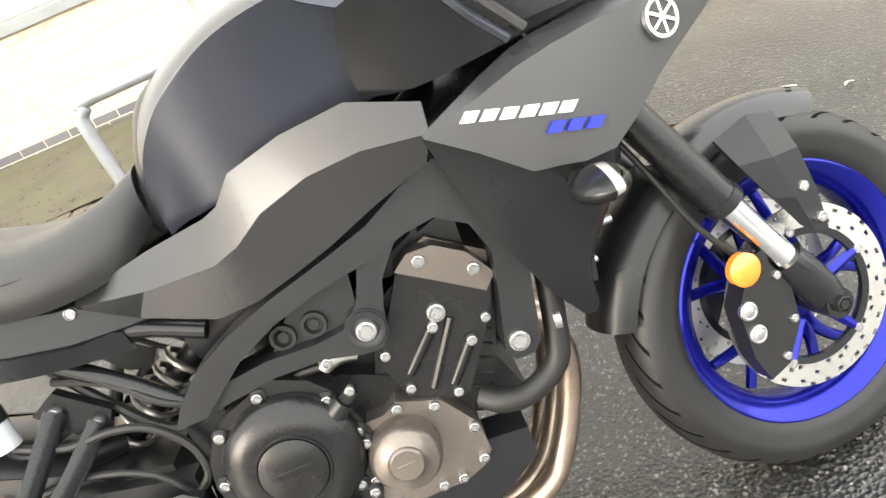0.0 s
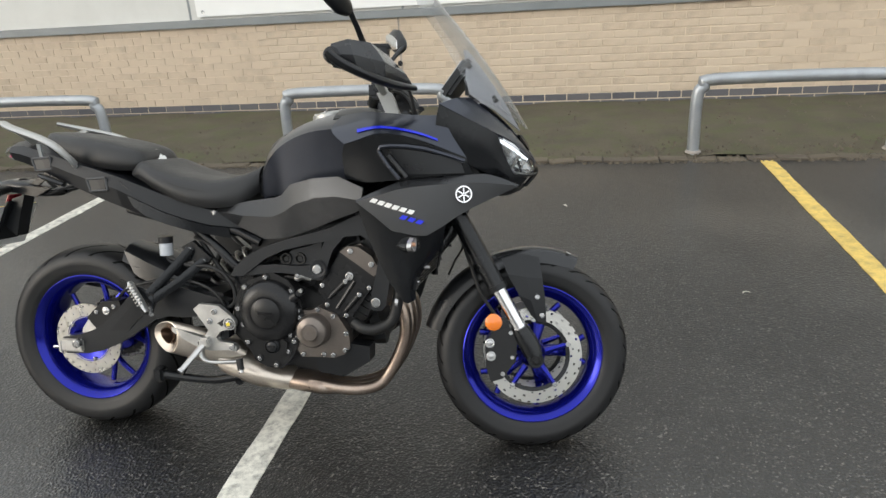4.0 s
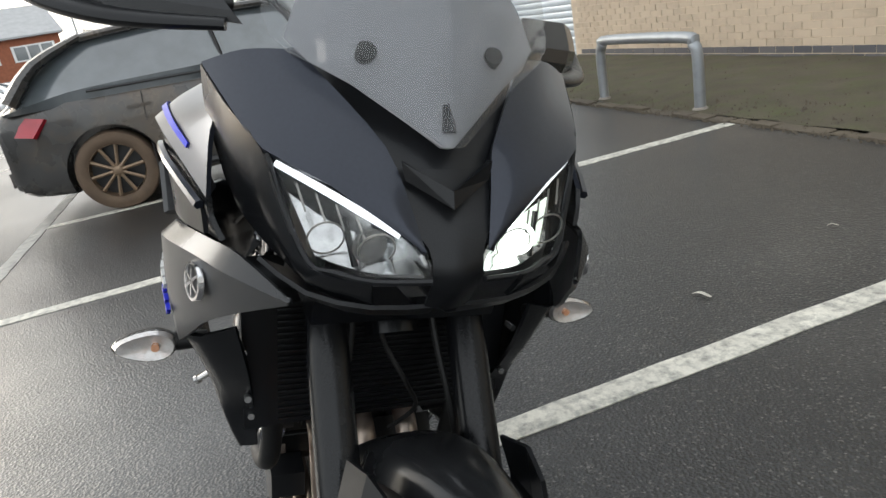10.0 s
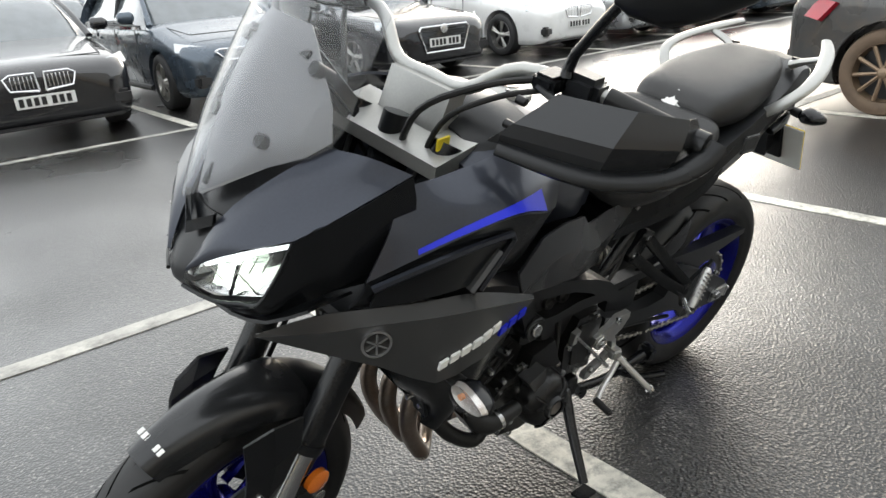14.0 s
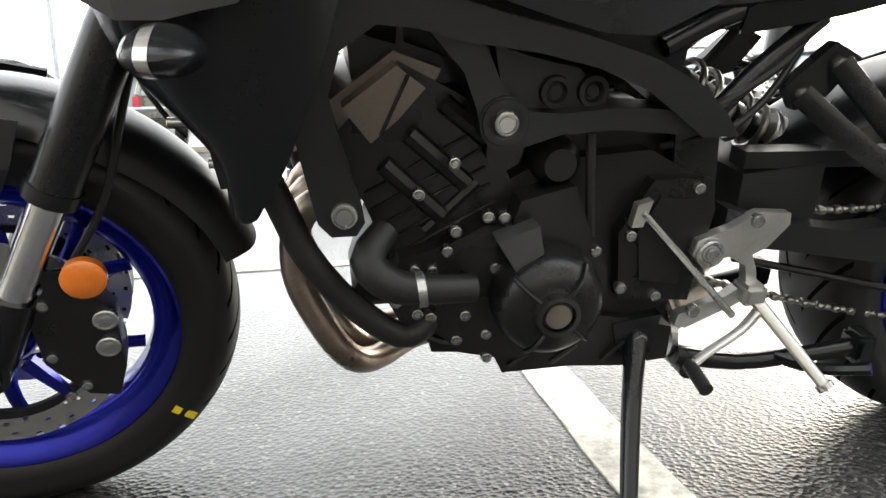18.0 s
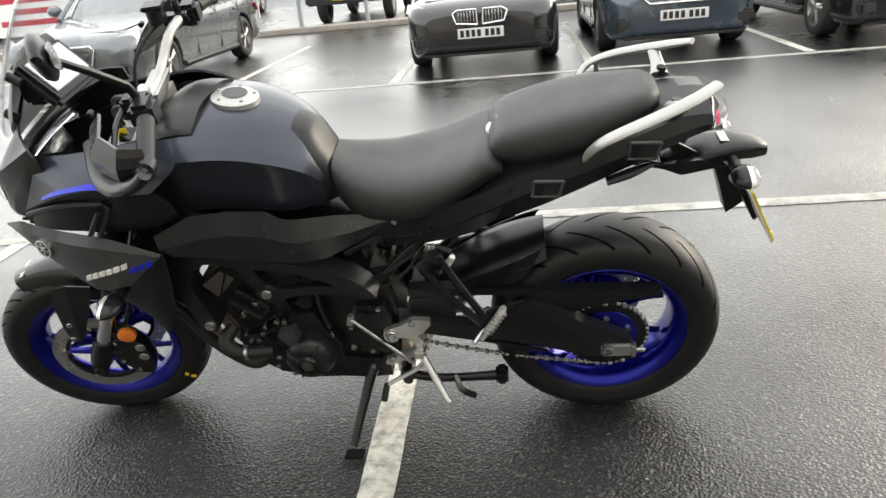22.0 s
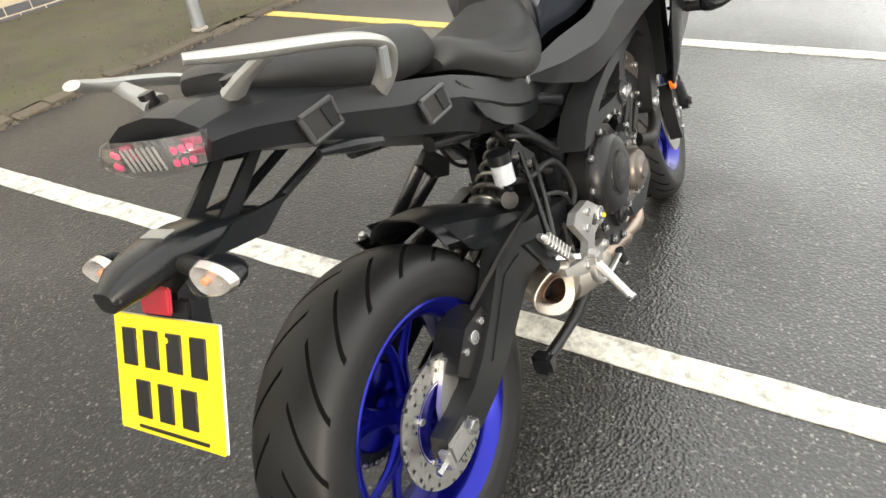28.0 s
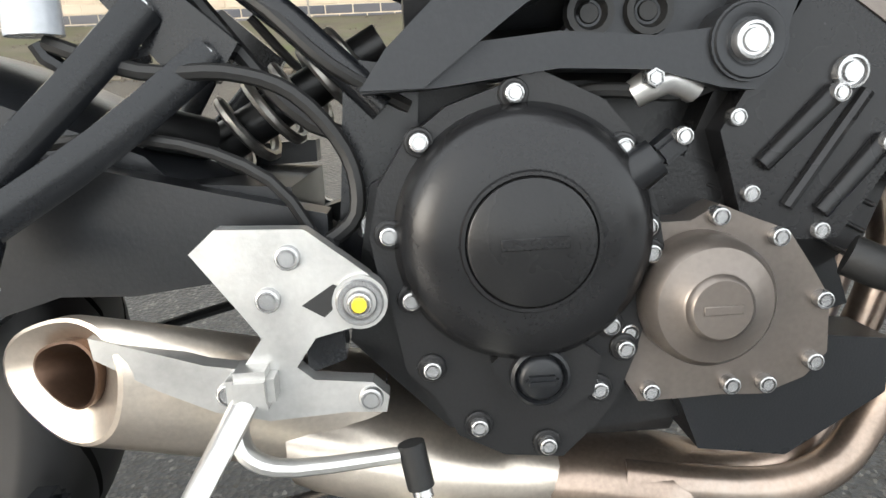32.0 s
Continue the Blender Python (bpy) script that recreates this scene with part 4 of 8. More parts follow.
# handlebar, grips, guards, mirrors
for z in (0.0,):
    steer("lower_yoke", prism([(1.235, 0.80), (1.31, 0.77), (1.30, 0.735), (1.225, 0.765)], -0.135, 0.135, 0.006), "satin")
    steer("top_yoke", prism([(1.06, 1.035), (1.17, 1.02), (1.17, 0.995), (1.06, 1.005)], -0.135, 0.135, 0.006), "silver", None, "silver top yoke")
    steer("bar_clamp", prism([(1.03, 1.1), (1.075, 1.1), (1.1, 1.03), (1.06, 1.03)], -0.07, 0.07, 0.006), "silver")
    steer("ignition_lock", bar((1.14, 0, 1.0), (1.125, 0, 1.05), 0.024), "matte")
handlebar = steer("handlebar", tube([(0.965, -0.42, 1.14), (0.985, -0.3, 1.155), (1.02, -0.16, 1.16), (1.05, -0.08, 1.105), (1.05, 0, 1.1), (1.05, 0.08, 1.105), (1.02, 0.16, 1.16), (0.985, 0.3, 1.155), (0.965, 0.42, 1.14)], 0.0115, 12, 4), "silver", None, "silver tapered handlebar")
for s in SIDES:
    steer("grip", tube([mir((0.962, 0.43, 1.137), s), mir((0.985, 0.295, 1.155), s)], 0.0175, 18, 1), "rubber", None, "black rubber grip")
    steer("bar_end", lathe([(0, 0.462 * s), (0.008, 0.462 * s), (0.012, 0.455 * s), (0.02, 0.452 * s), (0.02, 0.425 * s), (0, 0.425 * s)], (0.962, 0, 1.136), 16), "satin")
    steer("bar_end_bolt", knob((0.962, 0.463 * s, 1.136), 0.009, 0.004, s, 12), "bolt")
    steer("switch_box", block((0.995, 0.26 * s, 1.155), (0.05, 0.06, 0.055), 0.01), "matte", None, "black switch box")
    steer("lever_perch", block((1.02, 0.215 * s, 1.16), (0.06, 0.04, 0.03), 0.006), "satin")
    steer("lever", tube([mir((1.045, 0.21, 1.155), s), mir((1.055, 0.28, 1.142), s), mir((1.035, 0.40, 1.125), s)], [0.009, 0.007, 0.006], 10, 4, 0.7), "satin", None, "black hand lever")
    hg = steer("hand_guard", skin([[(0.958, 0.425, 1.168), (1.0, 0.43, 1.178), (1.05, 0.375, 1.18), (1.082, 0.265, 1.172)], [(0.955, 0.438, 1.14), (1.015, 0.438, 1.138), (1.085, 0.37, 1.132), (1.13, 0.232, 1.125)], [(0.962, 0.426, 1.11), (1.025, 0.425, 1.096), (1.085, 0.36, 1.09), (1.15, 0.205, 1.092)]], 0.006, 2, 1, s), "cowl", None, "black plastic hand guard")
    steer("guard_rail", tube([mir(p, s) for p in ((0.955, 0.462, 1.14), (0.985, 0.456, 1.116), (1.04, 0.425, 1.092), (1.1, 0.345, 1.08), (1.15, 0.225, 1.088))], [0.02, 0.02, 0.019, 0.018, 0.013], 12, 4, 0.62), "matte", hg)
    for q in ((1.115, 0.225, 1.155), (1.12, 0.215, 1.115)):
        steer("guard_screw", knob(mir(q, s), 0.008, 0.012, s, 10), "engine", hg)
    lift = Matrix.Translation((0.1, 0.01, 0.045)) if s > 0 else Matrix()
    joint = Matrix.Translation(mir((0.99, 0.31, 1.275), s))
    small = lift @ joint @ Matrix.Scale(0.76, 4) @ joint.inverted()
    mr = steer("mirror", move(loft([[mir((0.99 + 0.02 * math.cos(a) * k + dx, y, 1.255 + dz + h * math.sin(a) * k), s) for a in np.linspace(0, 2 * math.pi, 16, endpoint=False)] for y, dx, dz, h, k in ((0.31, 0.0, 0.02, 0.012, 0.6), (0.335, -0.01, 0.03, 0.03, 1.1), (0.39, -0.03, 0.052, 0.048, 1.25), (0.45, -0.055, 0.075, 0.046, 1.2), (0.50, -0.075, 0.092, 0.034, 1.0), (0.525, -0.085, 0.1, 0.014, 0.6))]), small), "matte", None, "black teardrop mirror on a stalk")
    steer("mirror_stalk", tube([mir((1.015, 0.235, 1.17), s), mir((1.015, 0.24, 1.21), s), tuple(lift @ Vector(mir((0.99, 0.32, 1.278), s)))], [0.011, 0.0085, 0.0075], 10, 2), "satin", mr)
    steer("mirror_glass", move(loft([[mir((0.968 + dx - 0.004 + 0.002 * math.cos(a), y, 1.255 + dz + h * 0.8 * math.sin(a)), s) for a in np.linspace(0, 2 * math.pi, 12, endpoint=False)] for y, dx, dz, h in ((0.345, -0.012, 0.034, 0.028), (0.39, -0.034, 0.052, 0.042), (0.45, -0.058, 0.075, 0.041), (0.5, -0.075, 0.092, 0.026))]), small), "chrome", mr)
steer("clutch_cable", tube([(1.03, 0.22, 1.15), (1.09, 0.165, 1.13), (1.13, 0.1, 1.07), (1.13, 0.08, 0.95), (1.06, 0.12, 0.72)], 0.005, 8, 5), "rubber")
steer("throttle_cable", tube([(1.0, -0.24, 1.16), (1.07, -0.2, 1.155), (1.13, -0.13, 1.1), (1.14, -0.1, 1.0), (1.08, -0.1, 0.9)], 0.005, 8, 5), "rubber")
steer("wiring_loom", tube([(1.03, 0.2, 1.16), (1.09, 0.14, 1.14), (1.14, 0.06, 1.08), (1.15, 0.03, 0.98)], 0.006, 8, 5), "rubber")
res = steer("brake_reservoir", bar((1.06, -0.2, 1.165), (1.06, -0.2, 1.2), 0.024, 18), "matte", None, "black front brake fluid reservoir")
steer("reservoir_cap", block((1.06, -0.2, 1.205), (0.055, 0.05, 0.012), 0.004), "satin", res)
steer("yellow_tag", block((1.13, 0.11, 1.04), (0.03, 0.004, 0.022), 0.001), "tag", None, "yellow paper tag")

# ---- cowl, headlamps, screen, dash ----
for s in SIDES:
    at("nose_cowl", skin([[(1.335, 0.135, 1.078), (1.395, 0.095, 1.03), (1.442, 0.06, 0.984), (1.478, 0.046, 0.94), (1.508, 0.034, 0.888)], [(1.30, 0.19, 1.076), (1.375, 0.145, 1.03), (1.448, 0.104, 0.972), (1.483, 0.075, 0.937), (1.512, 0.034, 0.889)], [(1.262, 0.236, 1.06), (1.335, 0.212, 1.02), (1.412, 0.181, 0.978), (1.461, 0.121, 0.948), (1.512, 0.035, 0.887)]], 0.006, 4, 2, s), "gloss", None, "blue-black gloss nose cowl")
    at("cowl_side", skin([[(1.262, 0.237, 1.058), (1.335, 0.214, 1.018), (1.408, 0.183, 0.978), (1.434, 0.163, 0.917), (1.458, 0.142, 0.862), (1.494, 0.085, 0.852)], [(1.25, 0.233, 1.0), (1.32, 0.216, 0.965), (1.38, 0.192, 0.935), (1.412, 0.174, 0.893), (1.447, 0.145, 0.845), (1.483, 0.083, 0.838)], [(1.26, 0.215, 0.925), (1.33, 0.2, 0.895), (1.375, 0.18, 0.872), (1.4, 0.164, 0.858), (1.435, 0.13, 0.83), (1.466, 0.078, 0.818)]], 0.006, 3, 3, s), "satin", None, "black cowl side")
    at("chin_panel", skin([[(1.40, 0.19, 0.858), (1.445, 0.145, 0.829), (1.472, 0.08, 0.817), (1.482, 0.015, 0.818)], [(1.37, 0.16, 0.835), (1.41, 0.12, 0.805), (1.43, 0.07, 0.795), (1.44, 0.015, 0.795)], [(1.30, 0.15, 0.83), (1.32, 0.11, 0.8), (1.33, 0.06, 0.79), (1.335, 0.015, 0.79)]], 0.005, 2, 2, s), "matte")
    lamp = at("headlamp", skin([[(1.402, 0.172, 0.966), (1.452, 0.108, 0.935), (1.49, 0.05, 0.895), (1.502, 0.032, 0.87)], [(1.40, 0.155, 0.93), (1.43, 0.11, 0.9), (1.455, 0.06, 0.885), (1.47, 0.035, 0.868)], [(1.442, 0.134, 0.871), (1.457, 0.112, 0.864), (1.484, 0.078, 0.86), (1.503, 0.033, 0.862)]], 0.004, 3, 3, s), "reflector", None, "lit clear headlamp with a white light strip" if s > 0 else "clear headlamp with a white light strip")
    at("lamp_lens", skin([[(1.412, 0.175, 0.971), (1.458, 0.118, 0.943), (1.497, 0.055, 0.908), (1.511, 0.03, 0.88)], [(1.43, 0.162, 0.92), (1.468, 0.12, 0.902), (1.503, 0.06, 0.883), (1.515, 0.029, 0.872)], [(1.452, 0.14, 0.868), (1.468, 0.117, 0.861), (1.496, 0.082, 0.857), (1.516, 0.028, 0.86)]], 0.003, 3, 3, s), "lens", lamp)
    at("light_strip", tube([mir((1.41, 0.168, 0.963), s), mir((1.452, 0.11, 0.932), s), mir((1.488, 0.055, 0.9), s)], [0.004, 0.0045, 0.004], 8, 3), "led", lamp, "white light strip")
    at("projector", tube([mir((1.455, 0.085, 0.89), s), mir((1.475, 0.083, 0.887), s)], [0.012, 0.019], 18, 1), "lit" if s > 0 else "reflector", lamp, "lit bulb" if s > 0 else "dark bulb")
    at("lamp_divider", tube([mir((1.462, 0.107, 0.915), s), mir((1.474, 0.098, 0.866), s)], 0.0035, 6, 2), "engine", lamp)
    for q in ((1.477, 0.076, 0.883), (1.458, 0.125, 0.893)):
        at("bowl_rim", tube([mir((q[0] + 0.010 * math.sin(a), q[1] + 0.019 * math.cos(a), q[2] + 0.019 * math.sin(a)), s) for a in np.linspace(0, 2 * math.pi, 19)], 0.0011, 6, 1), "chain", lamp)
    for k in range(4):
        at("lamp_step", tube([mir((1.43 + 0.013 * k, 0.15 - 0.018 * k, 0.945 - 0.009 * k), s), mir((1.443 + 0.012 * k, 0.143 - 0.018 * k, 0.918 - 0.008 * k), s)], 0.0012, 6, 1), "chain", lamp)
    if s > 0:
        at("bulb_reflector", skin([[(1.436, 0.135, 0.925), (1.472, 0.066, 0.9)], [(1.448, 0.122, 0.873), (1.484, 0.06, 0.868)]], 0.002, 3, 3, s), "lit_soft", lamp)
    at("lamp_rim", tube([mir(p, s) for p in ((1.412, 0.177, 0.973), (1.43, 0.164, 0.92), (1.452, 0.142, 0.866), (1.468, 0.119, 0.859), (1.496, 0.083, 0.855), (1.517, 0.028, 0.858))], 0.0035, 6, 3), "matte", lamp)
    at("side_inner", skin([[(1.26, 0.13, 1.0), (1.40, 0.09, 0.97)], [(1.25, 0.14, 0.83), (1.38, 0.12, 0.83)]], 0.004, 2, 2, s), "matte")
nose = at("nose_centre", skin([[(1.452, -0.05, 0.963), (1.46, 0, 0.962), (1.452, 0.05, 0.963)], [(1.478, -0.052, 0.922), (1.478, 0, 0.925), (1.478, 0.052, 0.922)], [(1.505, -0.03, 0.89), (1.511, 0, 0.89), (1.505, 0.03, 0.89)], [(1.512, -0.027, 0.86), (1.52, 0, 0.858), (1.512, 0.027, 0.86)], [(1.478, -0.024, 0.818), (1.486, 0, 0.816), (1.478, 0.024, 0.818)]], 0.006, 3, 3), "matte", None, "black centre nose between the lamps")
at("nose_lip", skin([[(1.468, -0.05, 0.972), (1.49, 0, 0.944), (1.468, 0.05, 0.972)], [(1.47, -0.046, 0.953), (1.494, 0, 0.926), (1.47, 0.046, 0.953)]], 0.008, 2, 1), "satin", nose)
SCR = [(1.49, 0.988, 0.012, 1.486, 0.99), (1.458, 1.047, 0.095, 1.415, 1.047), (1.423, 1.105, 0.165, 1.345, 1.09), (1.37, 1.182, 0.17, 1.3, 1.17), (1.312, 1.262, 0.163, 1.25, 1.256), (1.253, 1.336, 0.158, 1.2, 1.328), (1.21, 1.388, 0.118, 1.178, 1.372)]
rows = []
for cx, cz, hw, ex, ez in SCR:
    row = []
    for u in (-1, -0.7, -0.3, 0, 0.3, 0.7, 1):
        t = u * u
        row.append((cx + (ex - cx) * t, hw * u, cz + (ez - cz) * t))
    rows.append(row)
windscreen = at("windscreen", skin(rows, 0.0032, 3, 2), "screen", None, "tall clear plastic windscreen")
windscreen.visible_shadow = False
for s in SIDES:
    for q in ((1.317, 0.1, 1.167), (1.389, 0.072, 1.07)):
        bm = bar((q[0] - 0.012, q[1] * s, q[2] - 0.008), (q[0] + 0.014, q[1] * s, q[2] + 0.01), 0.011, 14)
        at("screen_screw", bm, "rubber", windscreen)
pan = []
for (cx, cz, hw, ex, ez), w in zip(SCR[:5], (0.008, 0.088, 0.15, 0.105, 0.056)):
    pan.append([(cx + (ex - cx) * (u * w / hw) ** 2 - 0.024, w * u, cz + (ez - cz) * (u * w / hw) ** 2 - 0.003) for u in (-1, -0.7, -0.3, 0, 0.3, 0.7, 1)])
pan[-1] = [(x + 0.026, y, z - 0.038) for x, y, z in pan[-1]]
stay = at("screen_stay", skin(pan, 0.003, 2, 2), "smoke", None, "smoked panel behind the lower windscreen")
stay.visible_shadow = False
at("stay_spine", tube([(1.458, 0.004, 1.0), (1.388, 0.004, 1.10), (1.318, 0.004, 1.2)], 0.008, 6, 3, 0.5), "matte", stay)
at("cockpit_inner", skin([[(1.30, -0.17, 1.06), (1.32, 0, 1.07), (1.30, 0.17, 1.06)], [(1.40, -0.09, 1.0), (1.42, 0, 1.0), (1.40, 0.09, 1.0)], [(1.45, -0.04, 0.955), (1.46, 0, 0.955), (1.45, 0.04, 0.955)]], 0.01, 3, 3), "matte")
dash = at("instrument_panel", move(block((0, 0, 0), (0.032, 0.19, 0.125), 0.01), Matrix.Translation((1.288, -0.005, 1.14)) @ Matrix.Rotation(radians(38), 4, "Y")), "matte", None, "black instrument panel with a pale display")
at("display", move(block((-0.018, 0, 0.004), (0.004, 0.15, 0.085), 0.002), Matrix.Translation((1.288, -0.005, 1.14)) @ Matrix.Rotation(radians(38), 4, "Y")), "display", dash)
at("dash_bracket", block((1.335, 0, 1.12), (0.06, 0.1, 0.08), 0.012), "matte")

# ---- tank, shrouds, wings, covers ----
tank = at("fuel_tank", body([(0.675, [(0, 0.905), (0.045, 0.9), (0.085, 0.88), (0.1, 0.856), (0.1, 0.848), (0.1, 0.82), (0.095, 0.79)]), (0.705, [(0, 0.965), (0.055, 0.957), (0.105, 0.93), (0.128, 0.905), (0.129, 0.897), (0.122, 0.86), (0.11, 0.8)]), (0.765, [(0, 1.005), (0.07, 0.998), (0.135, 0.975), (0.166, 0.953), (0.168, 0.944), (0.158, 0.9), (0.142, 0.81)]), (0.845, [(0, 1.037), (0.08, 1.03), (0.155, 1.008), (0.195, 0.987), (0.197, 0.978), (0.183, 0.925), (0.165, 0.835)]), (0.925, [(0, 1.05), (0.085, 1.043), (0.17, 1.02), (0.215, 1.0), (0.217, 0.991), (0.2, 0.94), (0.18, 0.85)]), (1.0, [(0, 1.052), (0.085, 1.045), (0.175, 1.02), (0.224, 0.998), (0.225, 0.988), (0.21, 0.94), (0.19, 0.855)]), (1.09, [(0, 1.015), (0.085, 1.01), (0.17, 0.99), (0.22, 0.965), (0.22, 0.955), (0.21, 0.925), (0.19, 0.855)])], 5, 3), "gloss", None, "blue-black gloss fuel tank")
at("tank_pad", body([(0.655, [(0, 0.885), (0.04, 0.88), (0.075, 0.85), (0.08, 0.82), (0.075, 0.80)]), (0.676, [(0, 0.932), (0.05, 0.925), (0.085, 0.89), (0.095, 0.84), (0.09, 0.80)]), (0.70, [(0, 0.972), (0.055, 0.962), (0.098, 0.915), (0.112, 0.86), (0.105, 0.82)]), (0.735, [(0, 0.992), (0.055, 0.985), (0.1, 0.95), (0.11, 0.92), (0.1, 0.9)])]), "matte", None, "black plastic tank tail")
cap = at("fuel_cap", lathe([(0, 0.014), (0.03, 0.015), (0.036, 0.012), (0.05, 0.011), (0.056, 0.006), (0.058, -0.012), (0, -0.012)], (0, 0, 0), 32), "silver", None, "round silver fuel cap")
cap.matrix_basis = Matrix.Translation((0.872, 0, 1.042)) @ Matrix.Rotation(radians(-9), 4, "Y") @ Matrix.Rotation(radians(90), 4, "X")
capc = at("cap_centre", lathe([(0, 0.016), (0.03, 0.0165), (0.031, 0.01), (0, 0.01)], (0, 0, 0), 24), "satin")
capc.matrix_basis = cap.matrix_basis.copy()
for i in range(5):
    a = 2 * math.pi * i / 5
    q = at("cap_bolt", knob((0, 0, 0), 0.005, 0.004, 1, 8), "bolt")
    q.matrix_basis = cap.matrix_basis @ Matrix.Translation((0.045 * math.sin(a), 0.011, 0.045 * math.cos(a)))
at("tank_front_cover", body([(0.93, [(0, 1.062), (0.06, 1.06), (0.12, 1.045), (0.15, 1.03), (0.14, 1.015)]), (1.0, [(0, 1.066), (0.07, 1.062), (0.13, 1.045), (0.16, 1.03), (0.15, 1.0)]), (1.06, [(0, 1.04), (0.06, 1.035), (0.12, 1.02), (0.15, 1.0), (0.14, 0.98)])]), "matte", None, "black plastic cover before the fuel cap")
for s in SIDES:
    brow = [(0.965, 0.18, 1.036), (1.04, 0.205, 1.045), (1.11, 0.213, 1.04), (1.2, 0.213, 1.032), (1.27, 0.21, 1.03)]
    flank = [(0.95, 0.23, 0.996), (1.035, 0.256, 1.009), (1.11, 0.264, 1.013), (1.2, 0.256, 1.0), (1.29, 0.23, 0.984)]
    crease = [(1.0, 0.275, 0.957), (1.045, 0.294, 0.968), (1.11, 0.298, 0.984), (1.2, 0.283, 0.969), (1.335, 0.238, 0.914)]
    shroud = at("tank_shroud", skin([brow, flank, crease], 0.006, 4, 4, s), "gloss", None, "gloss black tank shroud with a blue flash")
    at("shroud_lower", skin([[(x, y - 0.001, z) for x, y, z in crease], [(0.985, 0.25, 0.92), (1.05, 0.268, 0.915), (1.12, 0.276, 0.915), (1.21, 0.267, 0.908), (1.34, 0.236, 0.893)], [(0.985, 0.226, 0.862), (1.045, 0.246, 0.85), (1.14, 0.263, 0.855), (1.23, 0.255, 0.862), (1.355, 0.225, 0.868)]], 0.006, 4, 3, s), "satin", shroud)
    low, high = ((0.97, 0.95, 0.95, 0.9), (0.35, 0.6, 0.7, 0.82)) if s > 0 else ((0.6, 0.62, 0.66, 0.7), (0.38, 0.42, 0.48, 0.62))
    flash = [[Vector(p).lerp(Vector(q), v) + Vector((0, 0.0035, 0.0035)) for p, q, v in zip(flank[1:], crease[1:], vs)] for vs in (high, low)]
    flash = [[tuple(p) for p in r[:-1]] + [tuple(r[-2].lerp(r[-1], 0.5))] for r in flash]
    at("blue_flash", skin(flash, 0.002, 3, 4, s), "decal", shroud, "bright blue decal")
    vent = at("vent_panel", skin([[(1.105, 0.281, 0.93), (1.14, 0.287, 0.942), (1.23, 0.274, 0.93), (1.32, 0.245, 0.905)], [(1.15, 0.276, 0.872), (1.2, 0.276, 0.872), (1.27, 0.264, 0.872), (1.33, 0.242, 0.872)]], 0.006, 3, 3, s), "matte", shroud, "black vent panel")
    at("vent_rib", tube([mir((1.155, 0.282, 0.86), s), mir((1.10, 0.286, 0.935), s), mir((1.135, 0.291, 0.95), s), mir((1.23, 0.28, 0.94), s), mir((1.33, 0.246, 0.905), s)], 0.006, 6, 2), "gloss", shroud)
    at("vent_fin", tube([mir((1.128, 0.285, 0.925), s), mir((1.175, 0.28, 0.865), s)], 0.011, 6, 1, 0.5), "grey", shroud)
    wing = at("side_wing", skin([[(1.03, 0.285, 0.803), (1.15, 0.278, 0.85), (1.24, 0.262, 0.86), (1.345, 0.232, 0.867), (1.40, 0.208, 0.864), (1.472, 0.163, 0.833)], [(1.032, 0.29, 0.797), (1.15, 0.298, 0.832), (1.235, 0.285, 0.842), (1.335, 0.25, 0.846), (1.395, 0.222, 0.842), (1.472, 0.165, 0.831)]], 0.006, 2, 3, s), "cowl", None, "matte graphite side wing with a round badge")
    at("wing_face", skin([[(1.032, 0.29, 0.798), (1.15, 0.298, 0.832), (1.235, 0.285, 0.842), (1.335, 0.25, 0.846), (1.395, 0.222, 0.842), (1.471, 0.166, 0.831)], [(1.08, 0.292, 0.762), (1.155, 0.296, 0.775), (1.232, 0.287, 0.78), (1.325, 0.25, 0.805), (1.39, 0.22, 0.818), (1.468, 0.166, 0.829)], [(1.13, 0.288, 0.718), (1.16, 0.286, 0.712), (1.228, 0.28, 0.704), (1.31, 0.25, 0.755), (1.385, 0.215, 0.792), (1.466, 0.164, 0.826)]], 0.006, 1, 2, s), "grey", wing)
    bx, by, bz = 1.327, 0.253, 0.815
    face = Matrix.Translation((bx, by * s, bz)) @ Matrix.Rotation(radians(-20 * s), 4, "Z") @ Matrix.Rotation(radians(4 * s), 4, "X")
    badge = at("badge", move(lathe([(0, 0.004 * s), (0.02, 0.004 * s), (0.021, 0.0 * s), (0, 0)], (0, 0, 0), 24), face), "ink", wing, "round dark badge with a bright ring")
    at("badge_ring", move(lathe([(0.0195, 0.006 * s), (0.0235, 0.006 * s), (0.0245, 0), (0.0185, 0)], (0, 0, 0), 28, True), face), "chrome", wing)
    for i in range(3):
        bm = block((0, 0.005 * s, 0), (0.0035, 0.003, 0.036), 0, None, 1)
        at("badge_bar", move(bm, face @ Matrix.Rotation(i * math.pi / 3, 4, "Y")), "chrome", wing)
    for i in range(9):
        bar_blue = i > 5
        k = i - 6
        if s < 0:
            px, pz = (1.168 + k * 0.0215, 0.756 - k * 0.0065) if bar_blue else (1.085 + i * 0.0205, 0.802 - i * 0.0062)
        else:
            px, pz = (1.062 + k * 0.0215, 0.782 - k * 0.0065) if bar_blue else (1.122 + i * 0.0205, 0.781 - i * 0.0062)
        py = float(np.interp(px, (1.04, 1.08, 1.155, 1.232, 1.325), (0.2905, 0.2925, 0.2975, 0.288, 0.252)))
        f = Matrix.Translation((px, (py + 0.0015) * s, pz)) @ Matrix.Rotation(radians((2 if px < 1.15 else -7) * s), 4, "Z") @ Matrix.Rotation(radians(17), 4, "Y")
